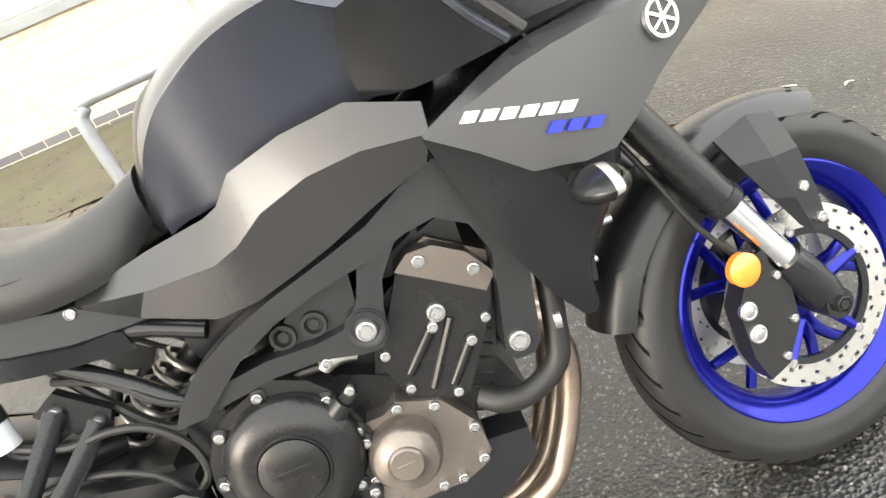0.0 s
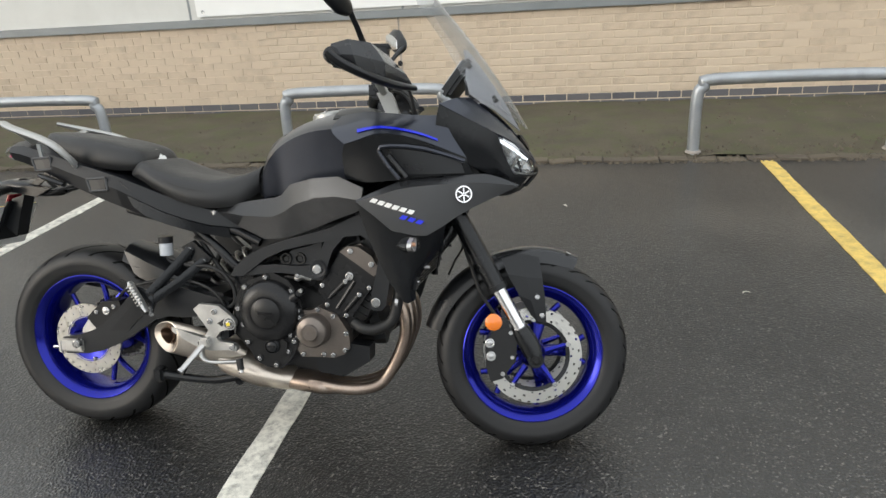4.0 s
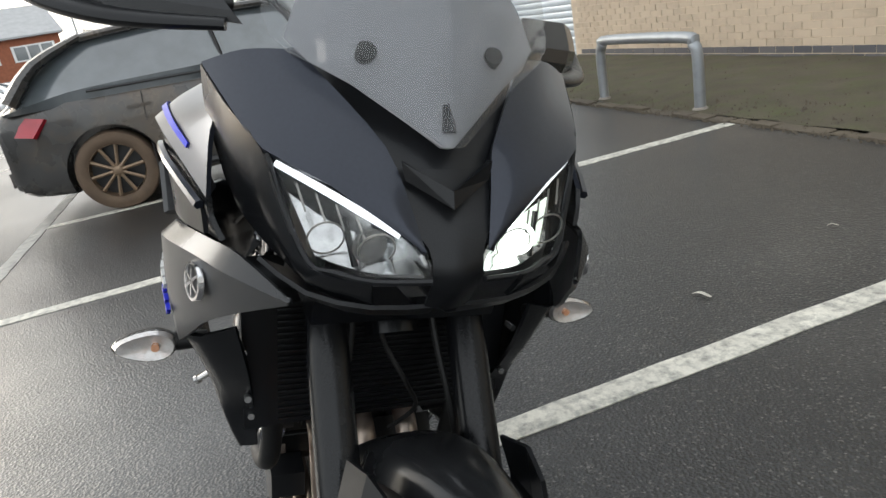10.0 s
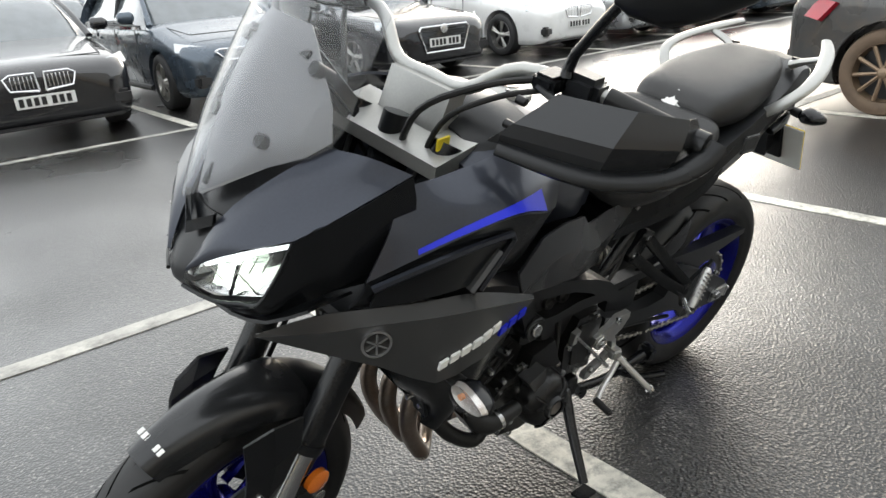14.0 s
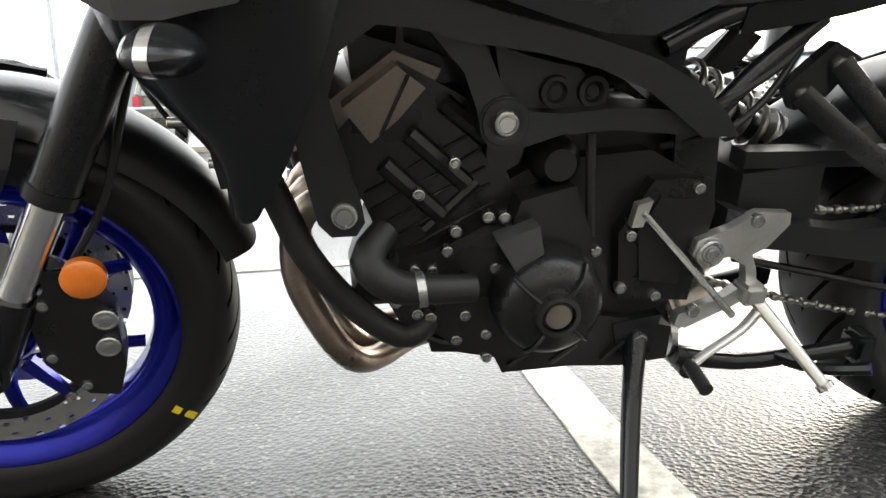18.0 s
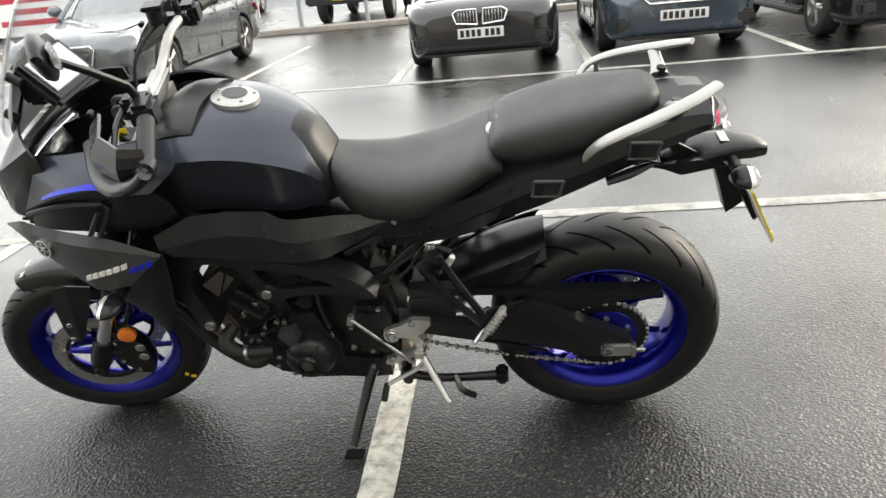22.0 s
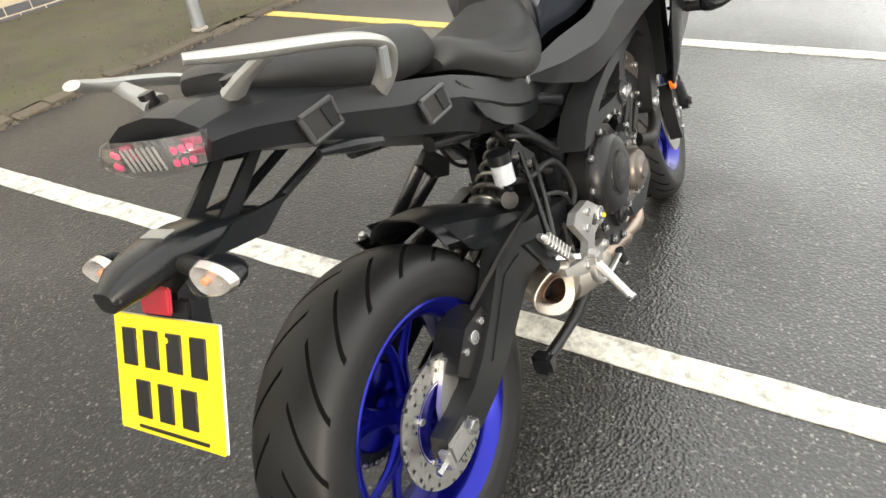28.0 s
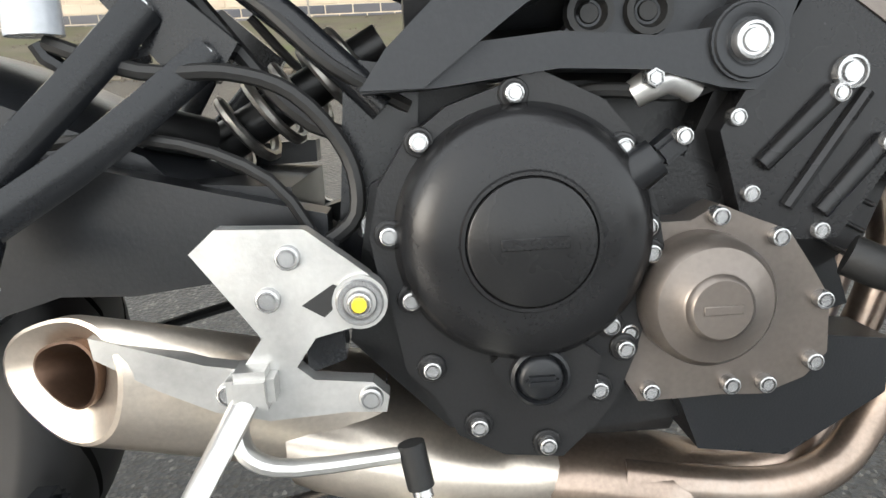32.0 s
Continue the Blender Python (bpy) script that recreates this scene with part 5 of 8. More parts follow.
        at("blue_bar" if bar_blue else "letter_bar", move(prism([(-0.0115, -0.006), (0.0045, -0.006), (0.0115, 0.006), (-0.0045, 0.006)] if s < 0 else [(-0.0045, -0.006), (0.0115, -0.006), (0.0045, 0.006), (-0.0115, 0.006)], -0.0025, 0.0025, 0.0006, 1), f), "decal" if bar_blue else "white", wing)
    at("lower_fairing", skin([[(1.03, 0.278, 0.795), (1.10, 0.285, 0.78), (1.17, 0.28, 0.76), (1.228, 0.272, 0.71), (1.27, 0.21, 0.73)], [(1.055, 0.255, 0.69), (1.10, 0.262, 0.68), (1.15, 0.258, 0.67), (1.205, 0.245, 0.64), (1.245, 0.195, 0.65)], [(1.102, 0.228, 0.565), (1.13, 0.232, 0.56), (1.16, 0.228, 0.555), (1.168, 0.218, 0.558), (1.178, 0.185, 0.562)], [(1.14, 0.208, 0.497), (1.148, 0.209, 0.494), (1.156, 0.207, 0.494), (1.164, 0.2, 0.498), (1.17, 0.182, 0.5)]], 0.006, 4, 3, s), "satin", None, "satin black lower fairing")
    def pod(x, y, z, steps, t=1):
        """Rings of a flat teardrop that lies along y; t: the way its lens looks along x."""
        return [[mir((x + t * dx, y + 0.046 * k * math.cos(a) * (1 if math.cos(a) > 0 else 0.85), z + 0.021 * k * math.sin(a) * (1 - 0.25 * math.cos(a))), s) for a in np.linspace(0, 2 * math.pi, 20, endpoint=False)] for dx, k in steps]
    ind = at("indicator", loft(pod(1.188, 0.322, 0.684, ((-0.034, 0.3), (-0.027, 0.65), (-0.014, 0.92), (0.0, 1.0)))), "satin", None, "front indicator with a clear lens")
    at("indicator_lens", loft(pod(1.188, 0.322, 0.684, ((0.0003, 1.0), (0.012, 0.93), (0.022, 0.72), (0.028, 0.4)))), "lens", ind)
    at("indicator_bowl", loft(pod(1.188, 0.322, 0.684, ((0.001, 0.96), (0.012, 0.86), (0.006, 0.3)))), "blinker", ind)
    at("indicator_bulb", bar(mir((1.192, 0.312, 0.684), s), mir((1.202, 0.312, 0.684), s), 0.0055, 12), "blinker_bulb", ind)
    at("indicator_stem", tube([mir((1.18, 0.245, 0.684), s), mir((1.178, 0.295, 0.683), s)], [0.012, 0.014], 10, 1), "rubber", ind)
    at("side_cover", skin([[(0.535, 0.115, 0.768), (0.652, 0.142, 0.79), (0.745, 0.172, 0.802), (0.768, 0.18, 0.81), (0.802, 0.192, 0.842), (0.88, 0.212, 0.86), (0.965, 0.235, 0.866), (1.045, 0.262, 0.835)], [(0.52, 0.122, 0.757), (0.63, 0.158, 0.745), (0.735, 0.188, 0.745), (0.775, 0.2, 0.758), (0.82, 0.21, 0.785), (0.89, 0.228, 0.805), (0.96, 0.248, 0.81), (1.04, 0.27, 0.80)], [(0.535, 0.116, 0.745), (0.60, 0.138, 0.712), (0.70, 0.165, 0.675), (0.76, 0.178, 0.679), (0.82, 0.19, 0.695), (0.88, 0.205, 0.714), (0.95, 0.225, 0.742), (1.025, 0.25, 0.768)]], 0.006, 1, 1, s), "cowl", None, "satin black side cover under the tank")
    at("cover_bolt", knob(mir((0.517, 0.122, 0.752), s), 0.01, 0.008, s), "bolt")

# radiator, coolers, hoses
rad = at("radiator", prism([(1.165, 0.745), (1.2, 0.735), (1.168, 0.53), (1.132, 0.535)], -0.165, 0.165, 0.006), "engine", None, "black radiator behind the forks")
for i in range(20):
    z = 0.54 + i * 0.0098
    x = 1.168 + (z - 0.53) * 0.156
    at("radiator_fin", block((x + 0.002, 0, z), (0.004, 0.3, 0.003), 0, None, 1), "satin", rad)
for s in SIDES:
    at("radiator_tank", prism([(1.16, 0.75), (1.207, 0.74), (1.174, 0.53), (1.125, 0.533)], 0.165 * s, 0.2 * s, 0.008), "matte", rad)
    for q in ((1.205, 0.195, 0.6), (1.225, 0.2, 0.68), (1.172, 0.19, 0.555)):
        bm = bar((q[0] - 0.01, q[1] * s, q[2]), (q[0] + 0.012, q[1] * s, q[2]), 0.005, 10)
        at("fairing_screw", bm, "bolt")
at("horn", bar((1.2, 0.0, 0.765), (1.225, 0.0, 0.76), 0.036, 24), "satin")
steer("loose_wire", tube([(1.29, -0.035, 0.77), (1.27, -0.02, 0.7), (1.285, 0.02, 0.63), (1.26, 0.05, 0.58), (1.24, 0.02, 0.54)], 0.0035, 6, 5), "rubber")
at("coolant_hose_right", tube([(0.97, -0.15, 0.415), (1.0, -0.165, 0.402), (1.04, -0.165, 0.4), (1.088, -0.16, 0.425), (1.105, -0.155, 0.475), (1.12, -0.15, 0.55)], 0.0175, 14, 4), "rubber", None, "black coolant hose")
at("coolant_hose_left", tube([(1.148, 0.178, 0.575), (1.135, 0.165, 0.54), (1.118, 0.152, 0.49), (1.095, 0.15, 0.43), (1.05, 0.15, 0.365), (0.985, 0.15, 0.31), (0.945, 0.14, 0.325), (0.93, 0.12, 0.36)], 0.017, 14, 4), "rubber", None, "black coolant hose")
at("water_pump_elbow", tube([(1.0, 0.15, 0.455), (1.025, 0.18, 0.43), (1.0, 0.195, 0.405), (0.96, 0.195, 0.396), (0.9, 0.185, 0.388)], [0.018, 0.021, 0.021, 0.0185, 0.0175], 14, 3), "rubber")
for c, a in (((0.965, 0.195, 0.397), 0.005), ((1.108, -0.155, 0.485), 0.005)):
    at("hose_clip", bar((c[0] - a, c[1], c[2]), (c[0] + a, c[1], c[2] - 0.001), 0.022 if c[1] > 0 else 0.02, 18), "bolt")

# ---- seats, tail ----
seat = at("rider_seat", body([(0.657, [(0, 0.895), (0.05, 0.892), (0.078, 0.876), (0.088, 0.845), (0.08, 0.815)]), (0.61, [(0, 0.872), (0.075, 0.87), (0.112, 0.852), (0.127, 0.812), (0.12, 0.778)]), (0.53, [(0, 0.857), (0.09, 0.856), (0.138, 0.84), (0.155, 0.798), (0.145, 0.768)]), (0.44, [(0, 0.864), (0.1, 0.865), (0.15, 0.851), (0.168, 0.812), (0.157, 0.782)]), (0.35, [(0, 0.892), (0.1, 0.892), (0.15, 0.88), (0.167, 0.85), (0.152, 0.822)]), (0.285, [(0, 0.918), (0.09, 0.918), (0.136, 0.908), (0.15, 0.88), (0.14, 0.856)]), (0.25, [(0, 0.9), (0.07, 0.9), (0.115, 0.892), (0.13, 0.878), (0.125, 0.868)])]), "seat", None, "black vinyl rider seat")
at("pillion_seat", body([(0.278, [(0, 0.925), (0.06, 0.924), (0.09, 0.915), (0.1, 0.902), (0.09, 0.89)]), (0.25, [(0, 0.955), (0.08, 0.953), (0.112, 0.94), (0.122, 0.908), (0.11, 0.885)]), (0.17, [(0, 0.978), (0.092, 0.976), (0.126, 0.96), (0.138, 0.918), (0.125, 0.89)]), (0.08, [(0, 0.995), (0.092, 0.993), (0.124, 0.978), (0.136, 0.938), (0.122, 0.906)]), (0.0, [(0, 1.006), (0.08, 1.004), (0.108, 0.99), (0.118, 0.96), (0.105, 0.935)]), (-0.07, [(0, 1.014), (0.06, 1.012), (0.08, 1.002), (0.088, 0.982), (0.08, 0.968)]), (-0.1, [(0, 1.006), (0.038, 1.005), (0.05, 0.999), (0.055, 0.988), (0.05, 0.98)])]), "seat", None, "black vinyl pillion seat")
for s in SIDES:
    at("seat_seam", tube([mir((0.64, 0.09, 0.862), s), mir((0.53, 0.146, 0.822), s), mir((0.44, 0.162, 0.832), s), mir((0.35, 0.161, 0.864), s), mir((0.285, 0.146, 0.893), s)], 0.0016, 5, 4), "rubber", seat)
    at("grab_strap_mount", block((0.26, 0.1 * s, 0.905), (0.03, 0.016, 0.02), 0.004), "silver")
note = at("paper_tag", skin([[(0.284, -0.026, 0.91), (0.287, 0, 0.913), (0.282, 0.026, 0.909)], [(0.27, -0.025, 0.925), (0.272, 0.002, 0.93), (0.268, 0.027, 0.924)], [(0.254, -0.023, 0.945), (0.256, 0.003, 0.948), (0.253, 0.026, 0.942)]], 0.003, 2, 2), "white", None, "white folded paper tucked between the seats")
at("paper_fold", skin([[(0.287, -0.018, 0.914), (0.286, 0.016, 0.914)], [(0.275, -0.016, 0.928), (0.274, 0.018, 0.928)]], 0.002, 2, 2), "white", note)
tail = at("tail_cowl", body([(0.62, [(0, 0.775), (0.06, 0.77), (0.1, 0.745), (0.102, 0.70), (0.07, 0.67), (0, 0.66)]), (0.5, [(0, 0.79), (0.08, 0.785), (0.13, 0.762), (0.136, 0.715), (0.09, 0.675), (0, 0.67)]), (0.36, [(0, 0.82), (0.1, 0.822), (0.152, 0.812), (0.163, 0.762), (0.11, 0.71), (0, 0.7)]), (0.22, [(0, 0.86), (0.11, 0.868), (0.16, 0.868), (0.172, 0.83), (0.152, 0.772), (0, 0.755)]), (0.08, [(0, 0.9), (0.1, 0.91), (0.148, 0.908), (0.158, 0.872), (0.146, 0.826), (0, 0.82)]), (-0.06, [(0, 0.968), (0.08, 0.966), (0.129, 0.948), (0.14, 0.918), (0.131, 0.884), (0, 0.878)]), (-0.15, [(0, 0.993), (0.055, 0.988), (0.106, 0.97), (0.122, 0.943), (0.108, 0.914), (0, 0.912)]), (-0.205, [(0, 0.99), (0.06, 0.984), (0.1, 0.968), (0.109, 0.95), (0.092, 0.926), (0, 0.922)])], 2, 1), "matte", None, "black plastic tail cowl")
for s in SIDES:
    for hx, hz, hy in ((0.15, 0.842, 0.1675), (-0.06, 0.908, 0.1405)):
        q = [(hx - 0.035, hz + 0.02), (hx + 0.03, hz + 0.024), (hx + 0.035, hz - 0.014), (hx - 0.024, hz - 0.018)]
        # solid black fill stands for the shade inside the mount's recess
        at("pannier_mount", prism(q, (hy - 0.012) * s, (hy + 0.001) * s, 0.003), "ink", tail)
        for k in range(4):
            p0, p1 = q[k], q[(k + 1) % 4]
            at("mount_rim", tube([(p0[0], hy * s, p0[1]), (p1[0], hy * s, p1[1])], 0.0042, 8, 1), "grey", tail)
        at("mount_step", prism([(hx + 0.004, hz + 0.018), (hx + 0.028, hz + 0.02), (hx + 0.03, hz - 0.01), (hx + 0.014, hz - 0.012)], (hy - 0.004) * s, (hy + 0.003) * s, 0.001), "matte", tail)
    at("tail_side_panel", skin([[(0.225, 0.165, 0.856), (0.30, 0.164, 0.805), (0.45, 0.142, 0.752), (0.56, 0.118, 0.70)], [(0.27, 0.17, 0.775), (0.33, 0.165, 0.735), (0.44, 0.14, 0.695), (0.56, 0.108, 0.668)]], 0.006, 4, 3, s), "satin", tail, "satin black panel below the seat")
    at("tail_step", tube([mir((0.02, 0.15, 0.845), s), mir((-0.03, 0.148, 0.862), s), mir((-0.08, 0.135, 0.875), s)], [0.012, 0.015, 0.008], 8, 2, 0.7), "satin", tail)
    rail = at("grab_rail", tube([mir((-0.202, 0.122, 1.046), s), mir((-0.15, 0.155, 1.03), s), mir((-0.06, 0.19, 1.008), s), mir((0.0, 0.203, 0.99), s), mir((0.04, 0.2, 0.968), s), mir((0.062, 0.17, 0.93), s), mir((0.066, 0.138, 0.9), s)], [0.013, 0.0175, 0.0175, 0.017, 0.016, 0.015, 0.014], 12, 4, 0.52), "silver", None, "silver painted grab rail")
    at("rail_foot", tube([mir((-0.12, 0.165, 1.02), s), mir((-0.125, 0.115, 1.0), s), mir((-0.125, 0.085, 0.985), s)], [0.014, 0.016, 0.022], 10, 2, 0.6), "silver", rail)
    at("rail_bolt", bar(mir((-0.128, 0.09, 0.985), s), mir((-0.13, 0.09, 1.004), s), 0.012, 14), "engine", rail)
lampt = at("tail_lamp", skin([[(-0.2, -0.108, 0.966), (-0.232, -0.08, 0.968), (-0.246, 0, 0.969), (-0.232, 0.08, 0.968), (-0.2, 0.108, 0.966)], [(-0.212, -0.106, 0.942), (-0.244, -0.078, 0.945), (-0.256, 0, 0.946), (-0.244, 0.078, 0.945), (-0.212, 0.106, 0.942)], [(-0.198, -0.092, 0.922), (-0.222, -0.07, 0.922), (-0.234, 0, 0.922), (-0.222, 0.07, 0.922), (-0.198, 0.092, 0.922)]], 0.003, 4, 3), "lens", None, "clear and red tail lamp, lit at both ends")
at("lamp_back", skin([[(-0.207, -0.1, 0.964), (-0.226, 0, 0.967), (-0.207, 0.1, 0.964)], [(-0.208, -0.088, 0.926), (-0.22, 0, 0.925), (-0.208, 0.088, 0.926)]], 0.003, 2, 3), "reflector", lampt)
for i in range(7):
    at("lamp_rib", bar((-0.229, -0.036 + i * 0.012, 0.93), (-0.233, -0.036 + i * 0.012, 0.962), 0.0018, 6), "silver", lampt)
for s in SIDES:
    for i in range(3):
        for j in range(2):
            at("red_light", block((-0.226 + 0.004 * i - 0.003 * (1 - j), (0.062 + i * 0.011) * s, 0.937 + j * 0.015), (0.006, 0.009, 0.009), 0.002), "tail", lampt)

# plate hanger, plate, rear indicators
for s in SIDES:
    at("hanger_arm", tube([mir((0.03, 0.05, 0.85), s), mir((-0.08, 0.045, 0.825), s), mir((-0.135, 0.04, 0.808), s)], 0.008, 8, 2), "satin")
    at("hanger_arm", prism([(-0.085, 0.895), (-0.106, 0.9), (-0.2, 0.842), (-0.172, 0.832)], 0.034 * s, 0.042 * s, 0.003), "satin")
hang = at("plate_hanger", loft([[(x, w * math.copysign(abs(math.cos(a)) ** 0.55, math.cos(a)), z + h * math.copysign(abs(math.sin(a)) ** 0.7, math.sin(a))) for a in np.linspace(0, 2 * math.pi, 20, endpoint=False)] for x, w, h, z in ((-0.12, 0.03, 0.012, 0.81), (-0.15, 0.06, 0.018, 0.815), (-0.22, 0.062, 0.022, 0.83), (-0.28, 0.05, 0.024, 0.835), (-0.33, 0.038, 0.022, 0.83), (-0.362, 0.02, 0.014, 0.822))]), "satin", None, "black number plate hanger")
for s in SIDES:
    at("hanger_fin", prism([(-0.10, 0.828), (-0.2, 0.838), (-0.26, 0.818), (-0.16, 0.8)], 0.055 * s, 0.068 * s, 0.003), "satin", hang)
    ri = at("rear_indicator", tube([mir((-0.275, 0.045, 0.825), s), mir((-0.278, 0.09, 0.82), s)], [0.012, 0.014], 10, 1), "rubber", None, "rear indicator with a clear lens")
    def pod(x, y, z, steps):
        return [[mir((x - dx, y + 0.044 * k * math.cos(a) * (1 if math.cos(a) > 0 else 0.85), z + 0.023 * k * math.sin(a) * (1 - 0.25 * math.cos(a))), s) for a in np.linspace(0, 2 * math.pi, 20, endpoint=False)] for dx, k in steps]
    at("lens_shell", loft(pod(-0.288, 0.122, 0.818, ((-0.034, 0.3), (-0.027, 0.65), (-0.014, 0.92), (0.0, 1.0)))), "satin", ri)
    at("lens_cap", loft(pod(-0.288, 0.122, 0.818, ((0.0003, 1.0), (0.012, 0.93), (0.022, 0.72), (0.028, 0.4)))), "lens", ri)
    at("lens_bowl", loft(pod(-0.288, 0.122, 0.818, ((0.001, 0.96), (0.012, 0.86), (0.006, 0.3)))), "blinker", ri)
    at("bulb", bar(mir((-0.292, 0.114, 0.818), s), mir((-0.302, 0.114, 0.818), s), 0.0055, 12), "blinker_bulb", ri)
at("hanger_label", move(block((0, 0, 0), (0.02, 0.05, 0.002), 0.0005), Matrix.Translation((-0.262, 0.0, 0.8585)) @ Matrix.Rotation(radians(-4), 4, "Y")), "silver", hang, "pale label")
at("plate_lamp", block((-0.355, 0, 0.825), (0.012, 0.05, 0.016), 0.003), "lens")
at("rear_reflector", move(block((0, 0, 0), (0.008, 0.062, 0.036), 0.003), Matrix.Translation((-0.306, 0.0, 0.788)) @ Matrix.Rotation(radians(25), 4, "Y")), "red", None, "red rear reflector")
at("plate_bracket", move(block((0, 0, 0), (0.012, 0.1, 0.15), 0.004), Matrix.Translation((-0.322, 0, 0.715)) @ Matrix.Rotation(radians(26), 4, "Y")), "matte")
at("plate_bracket_arm", prism([(-0.24, 0.805), (-0.262, 0.745), (-0.288, 0.66), (-0.325, 0.69), (-0.29, 0.79)], -0.026, 0.026, 0.004), "matte")
PL = Matrix.Translation((-0.348, -0.004, 0.695)) @ Matrix.Rotation(radians(26.5), 4, "Y")
at("plate_back", move(block((0.0045, 0, 0), (0.004, 0.224, 0.158), 0.001), PL), "num_plate", None, "grey back of the number plate")
nplate = at("number_plate", move(block((0, 0, 0), (0.004, 0.224, 0.158), 0.001), PL), "plate", None, "yellow number plate with two rows of black bars")
for row, zz, n, w in ((0, 0.036, 4, 0.04), (1, -0.032, 3, 0.04)):
    for i in range(n):
        yy = (n - 1) / 2 * 0.05 - i * 0.05
        at("plate_bar", move(block((-0.003, yy, zz), (0.003, w * 0.78, 0.05), 0.0008, None, 1), PL), "ink", nplate)
at("plate_foot_bar", move(block((-0.003, -0.01, -0.07), (0.002, 0.15, 0.004), 0, None, 1), PL), "ink", nplate)
for yy, zz in ((0.05, 0.05), (-0.012, 0.052), (0.1, -0.06), (-0.1, -0.06)):
    at("plate_screw", move(bar((-0.002, yy, zz), (-0.006, yy, zz), 0.004, 8), PL), "tag", nplate)
for ob in bike.children_recursive:
    if ob.name.split(".")[0] in ("side_cover", "wing_face", "side_wing", "fork_guard", "tail_cowl", "hand_guard", "tail_side_panel"):
        ob.data.set_sharp_from_angle(angle=radians(10))

# ---- frame, swing arm, engine, exhaust, stands ----
SPAR = [(.585, .562), (.605, .59), (.64, .622), (.70, .652), (.775, .676), (.865, .698), (.925, .715), (.985, .744), (1.035, .76), (1.068, .735), (1.09, .69), (1.1, .635), (1.096, .57), (1.078, .478), (1.064, .462), (1.036, .462), (1.026, .478), (1.05, .57), (1.06, .618), (1.046, .664), (1.008, .69), (.966, .686), (.925, .674), (.835, .66), (.765, .643), (.705, .617), (.665, .588), (.63, .562)]
for s in SIDES:
    spar = at("frame_spar", prism(SPAR, .115 * s, .182 * s, .013, 3), "frame", None, "satin grey aluminium frame spar")
    at("frame_lower_bar", prism([(.585, .56), (.64, .562), (.73, .572), (.80, .568), (.85, .553), (.876, .55), (.893, .566), (.90, .60), (.915, .64), (.95, .68), (.92, .69), (.89, .665), (.872, .625), (.845, .596), (.80, .592), (.73, .598), (.66, .592), (.61, .588)], .112 * s, .172 * s, .009, 3), "frame", spar)
    at("frame_plate", prism([(.725, .585), (.86, .585), (.875, .665), (.83, .65), (.775, .638)], .112 * s, .145 * s, .002), "frame", spar)
    for px in (.758, .803):
        at("rubber_ring", lathe([(0, .147 * s), (.007, .147 * s), (.009, .143 * s), (.013, .152 * s), (.018, .152 * s), (.0195, .143 * s)], (px, 0, .612), 18), "rubber", spar)
    for px, py, pz, r in ((.868, .176, .585, .017), (1.049, .181, .488, .018), (.61, .17, .575, .011)):
        at("frame_bolt", knob((px, py * s, pz), r, .008, s, 14), "bolt", spar)
    at("bolt_boss", bar((.868, .12 * s, .585), (.868, .176 * s, .585), .029, 24), "frame", spar)
    at("bolt_well", lathe([(.017, .1765 * s), (.02, .178 * s), (.026, .178 * s), (.0285, .174 * s)], (.868, 0, .585), 24), "frame", spar)
    at("pivot_plate", prism([(.57, .59), (.63, .58), (.62, .47), (.60, .36), (.565, .35), (.55, .40), (.56, .48)], .085 * s, .112 * s, .008), "satin", None, "black swing arm pivot plate")
    at("pivot_nut", knob((.585, .111 * s, .455), .017, .01, s, 6), "bolt")
    at("subframe_strut", tube([mir(p, s) for p in ((.448, .1, .689), (.53, .105, .62), (.60, .11, .55))], .0135, 10, 2), "satin", None, "black subframe strut")
    at("subframe_tube", tube([mir(p, s) for p in ((.20, .09, .76), (.40, .1, .715), (.55, .1, .70), (.66, .11, .655))], .014, 10, 3), "satin", None, "black subframe tube")
    hanger = at("footrest_hanger", tube([mir(p, s) for p in ((.425, .122, .634), (.375, .16, .57), (.318, .2, .502))], [.0065, .0062, .0068], 10, 3, 2.5), "satin", None, "black pillion footrest hanger")
    at("hanger_brace", tube([mir(p, s) for p in ((.47, .122, .597), (.40, .165, .535), (.325, .204, .482))], .0062, 10, 3, 2.5), "satin", hanger)
    at("hanger_foot", prism([(.222, .548), (.30, .522), (.335, .505), (.336, .47), (.322, .438), (.30, .438), (.262, .49)], .196 * s, .206 * s, .003), "satin", hanger)
    at("hanger_plate", prism([(.39, .64), (.43, .66), (.49, .605), (.47, .575), (.43, .59)], .098 * s, .116 * s, .003), "satin", hanger)
    for px, pz in ((.42, .632), (.464, .595)):
        at("hanger_bolt", knob((px, .116 * s, pz), .011, .008, s, 12), "bolt", hanger)
    a, b = Vector(mir((.262, .215, .544), s)), Vector(mir((.326, .232, .455), s))
    peg = at("pillion_footrest", tube([a, a.lerp(b, .08), a.lerp(b, .85), b], [.007, .012, .012, .009], 8, 1, .7), "alu", None, "folded silver pillion footrest with serrated edge")
    for i in range(7):
        q = a.lerp(b, .12 + i * .1)
        at("tread", move(block((0, 0, 0), (.024, .010, .0045), .001, None, 1), Matrix.Translation(q + Vector((0, .009 * s, 0))) @ Matrix.Rotation(radians(-35), 4, "Y")), "alu", peg)
    at("footrest_pin", bar(mir((.318, .2, .46), s), mir((.345, .24, .448), s), .007, 8), "bolt", peg)

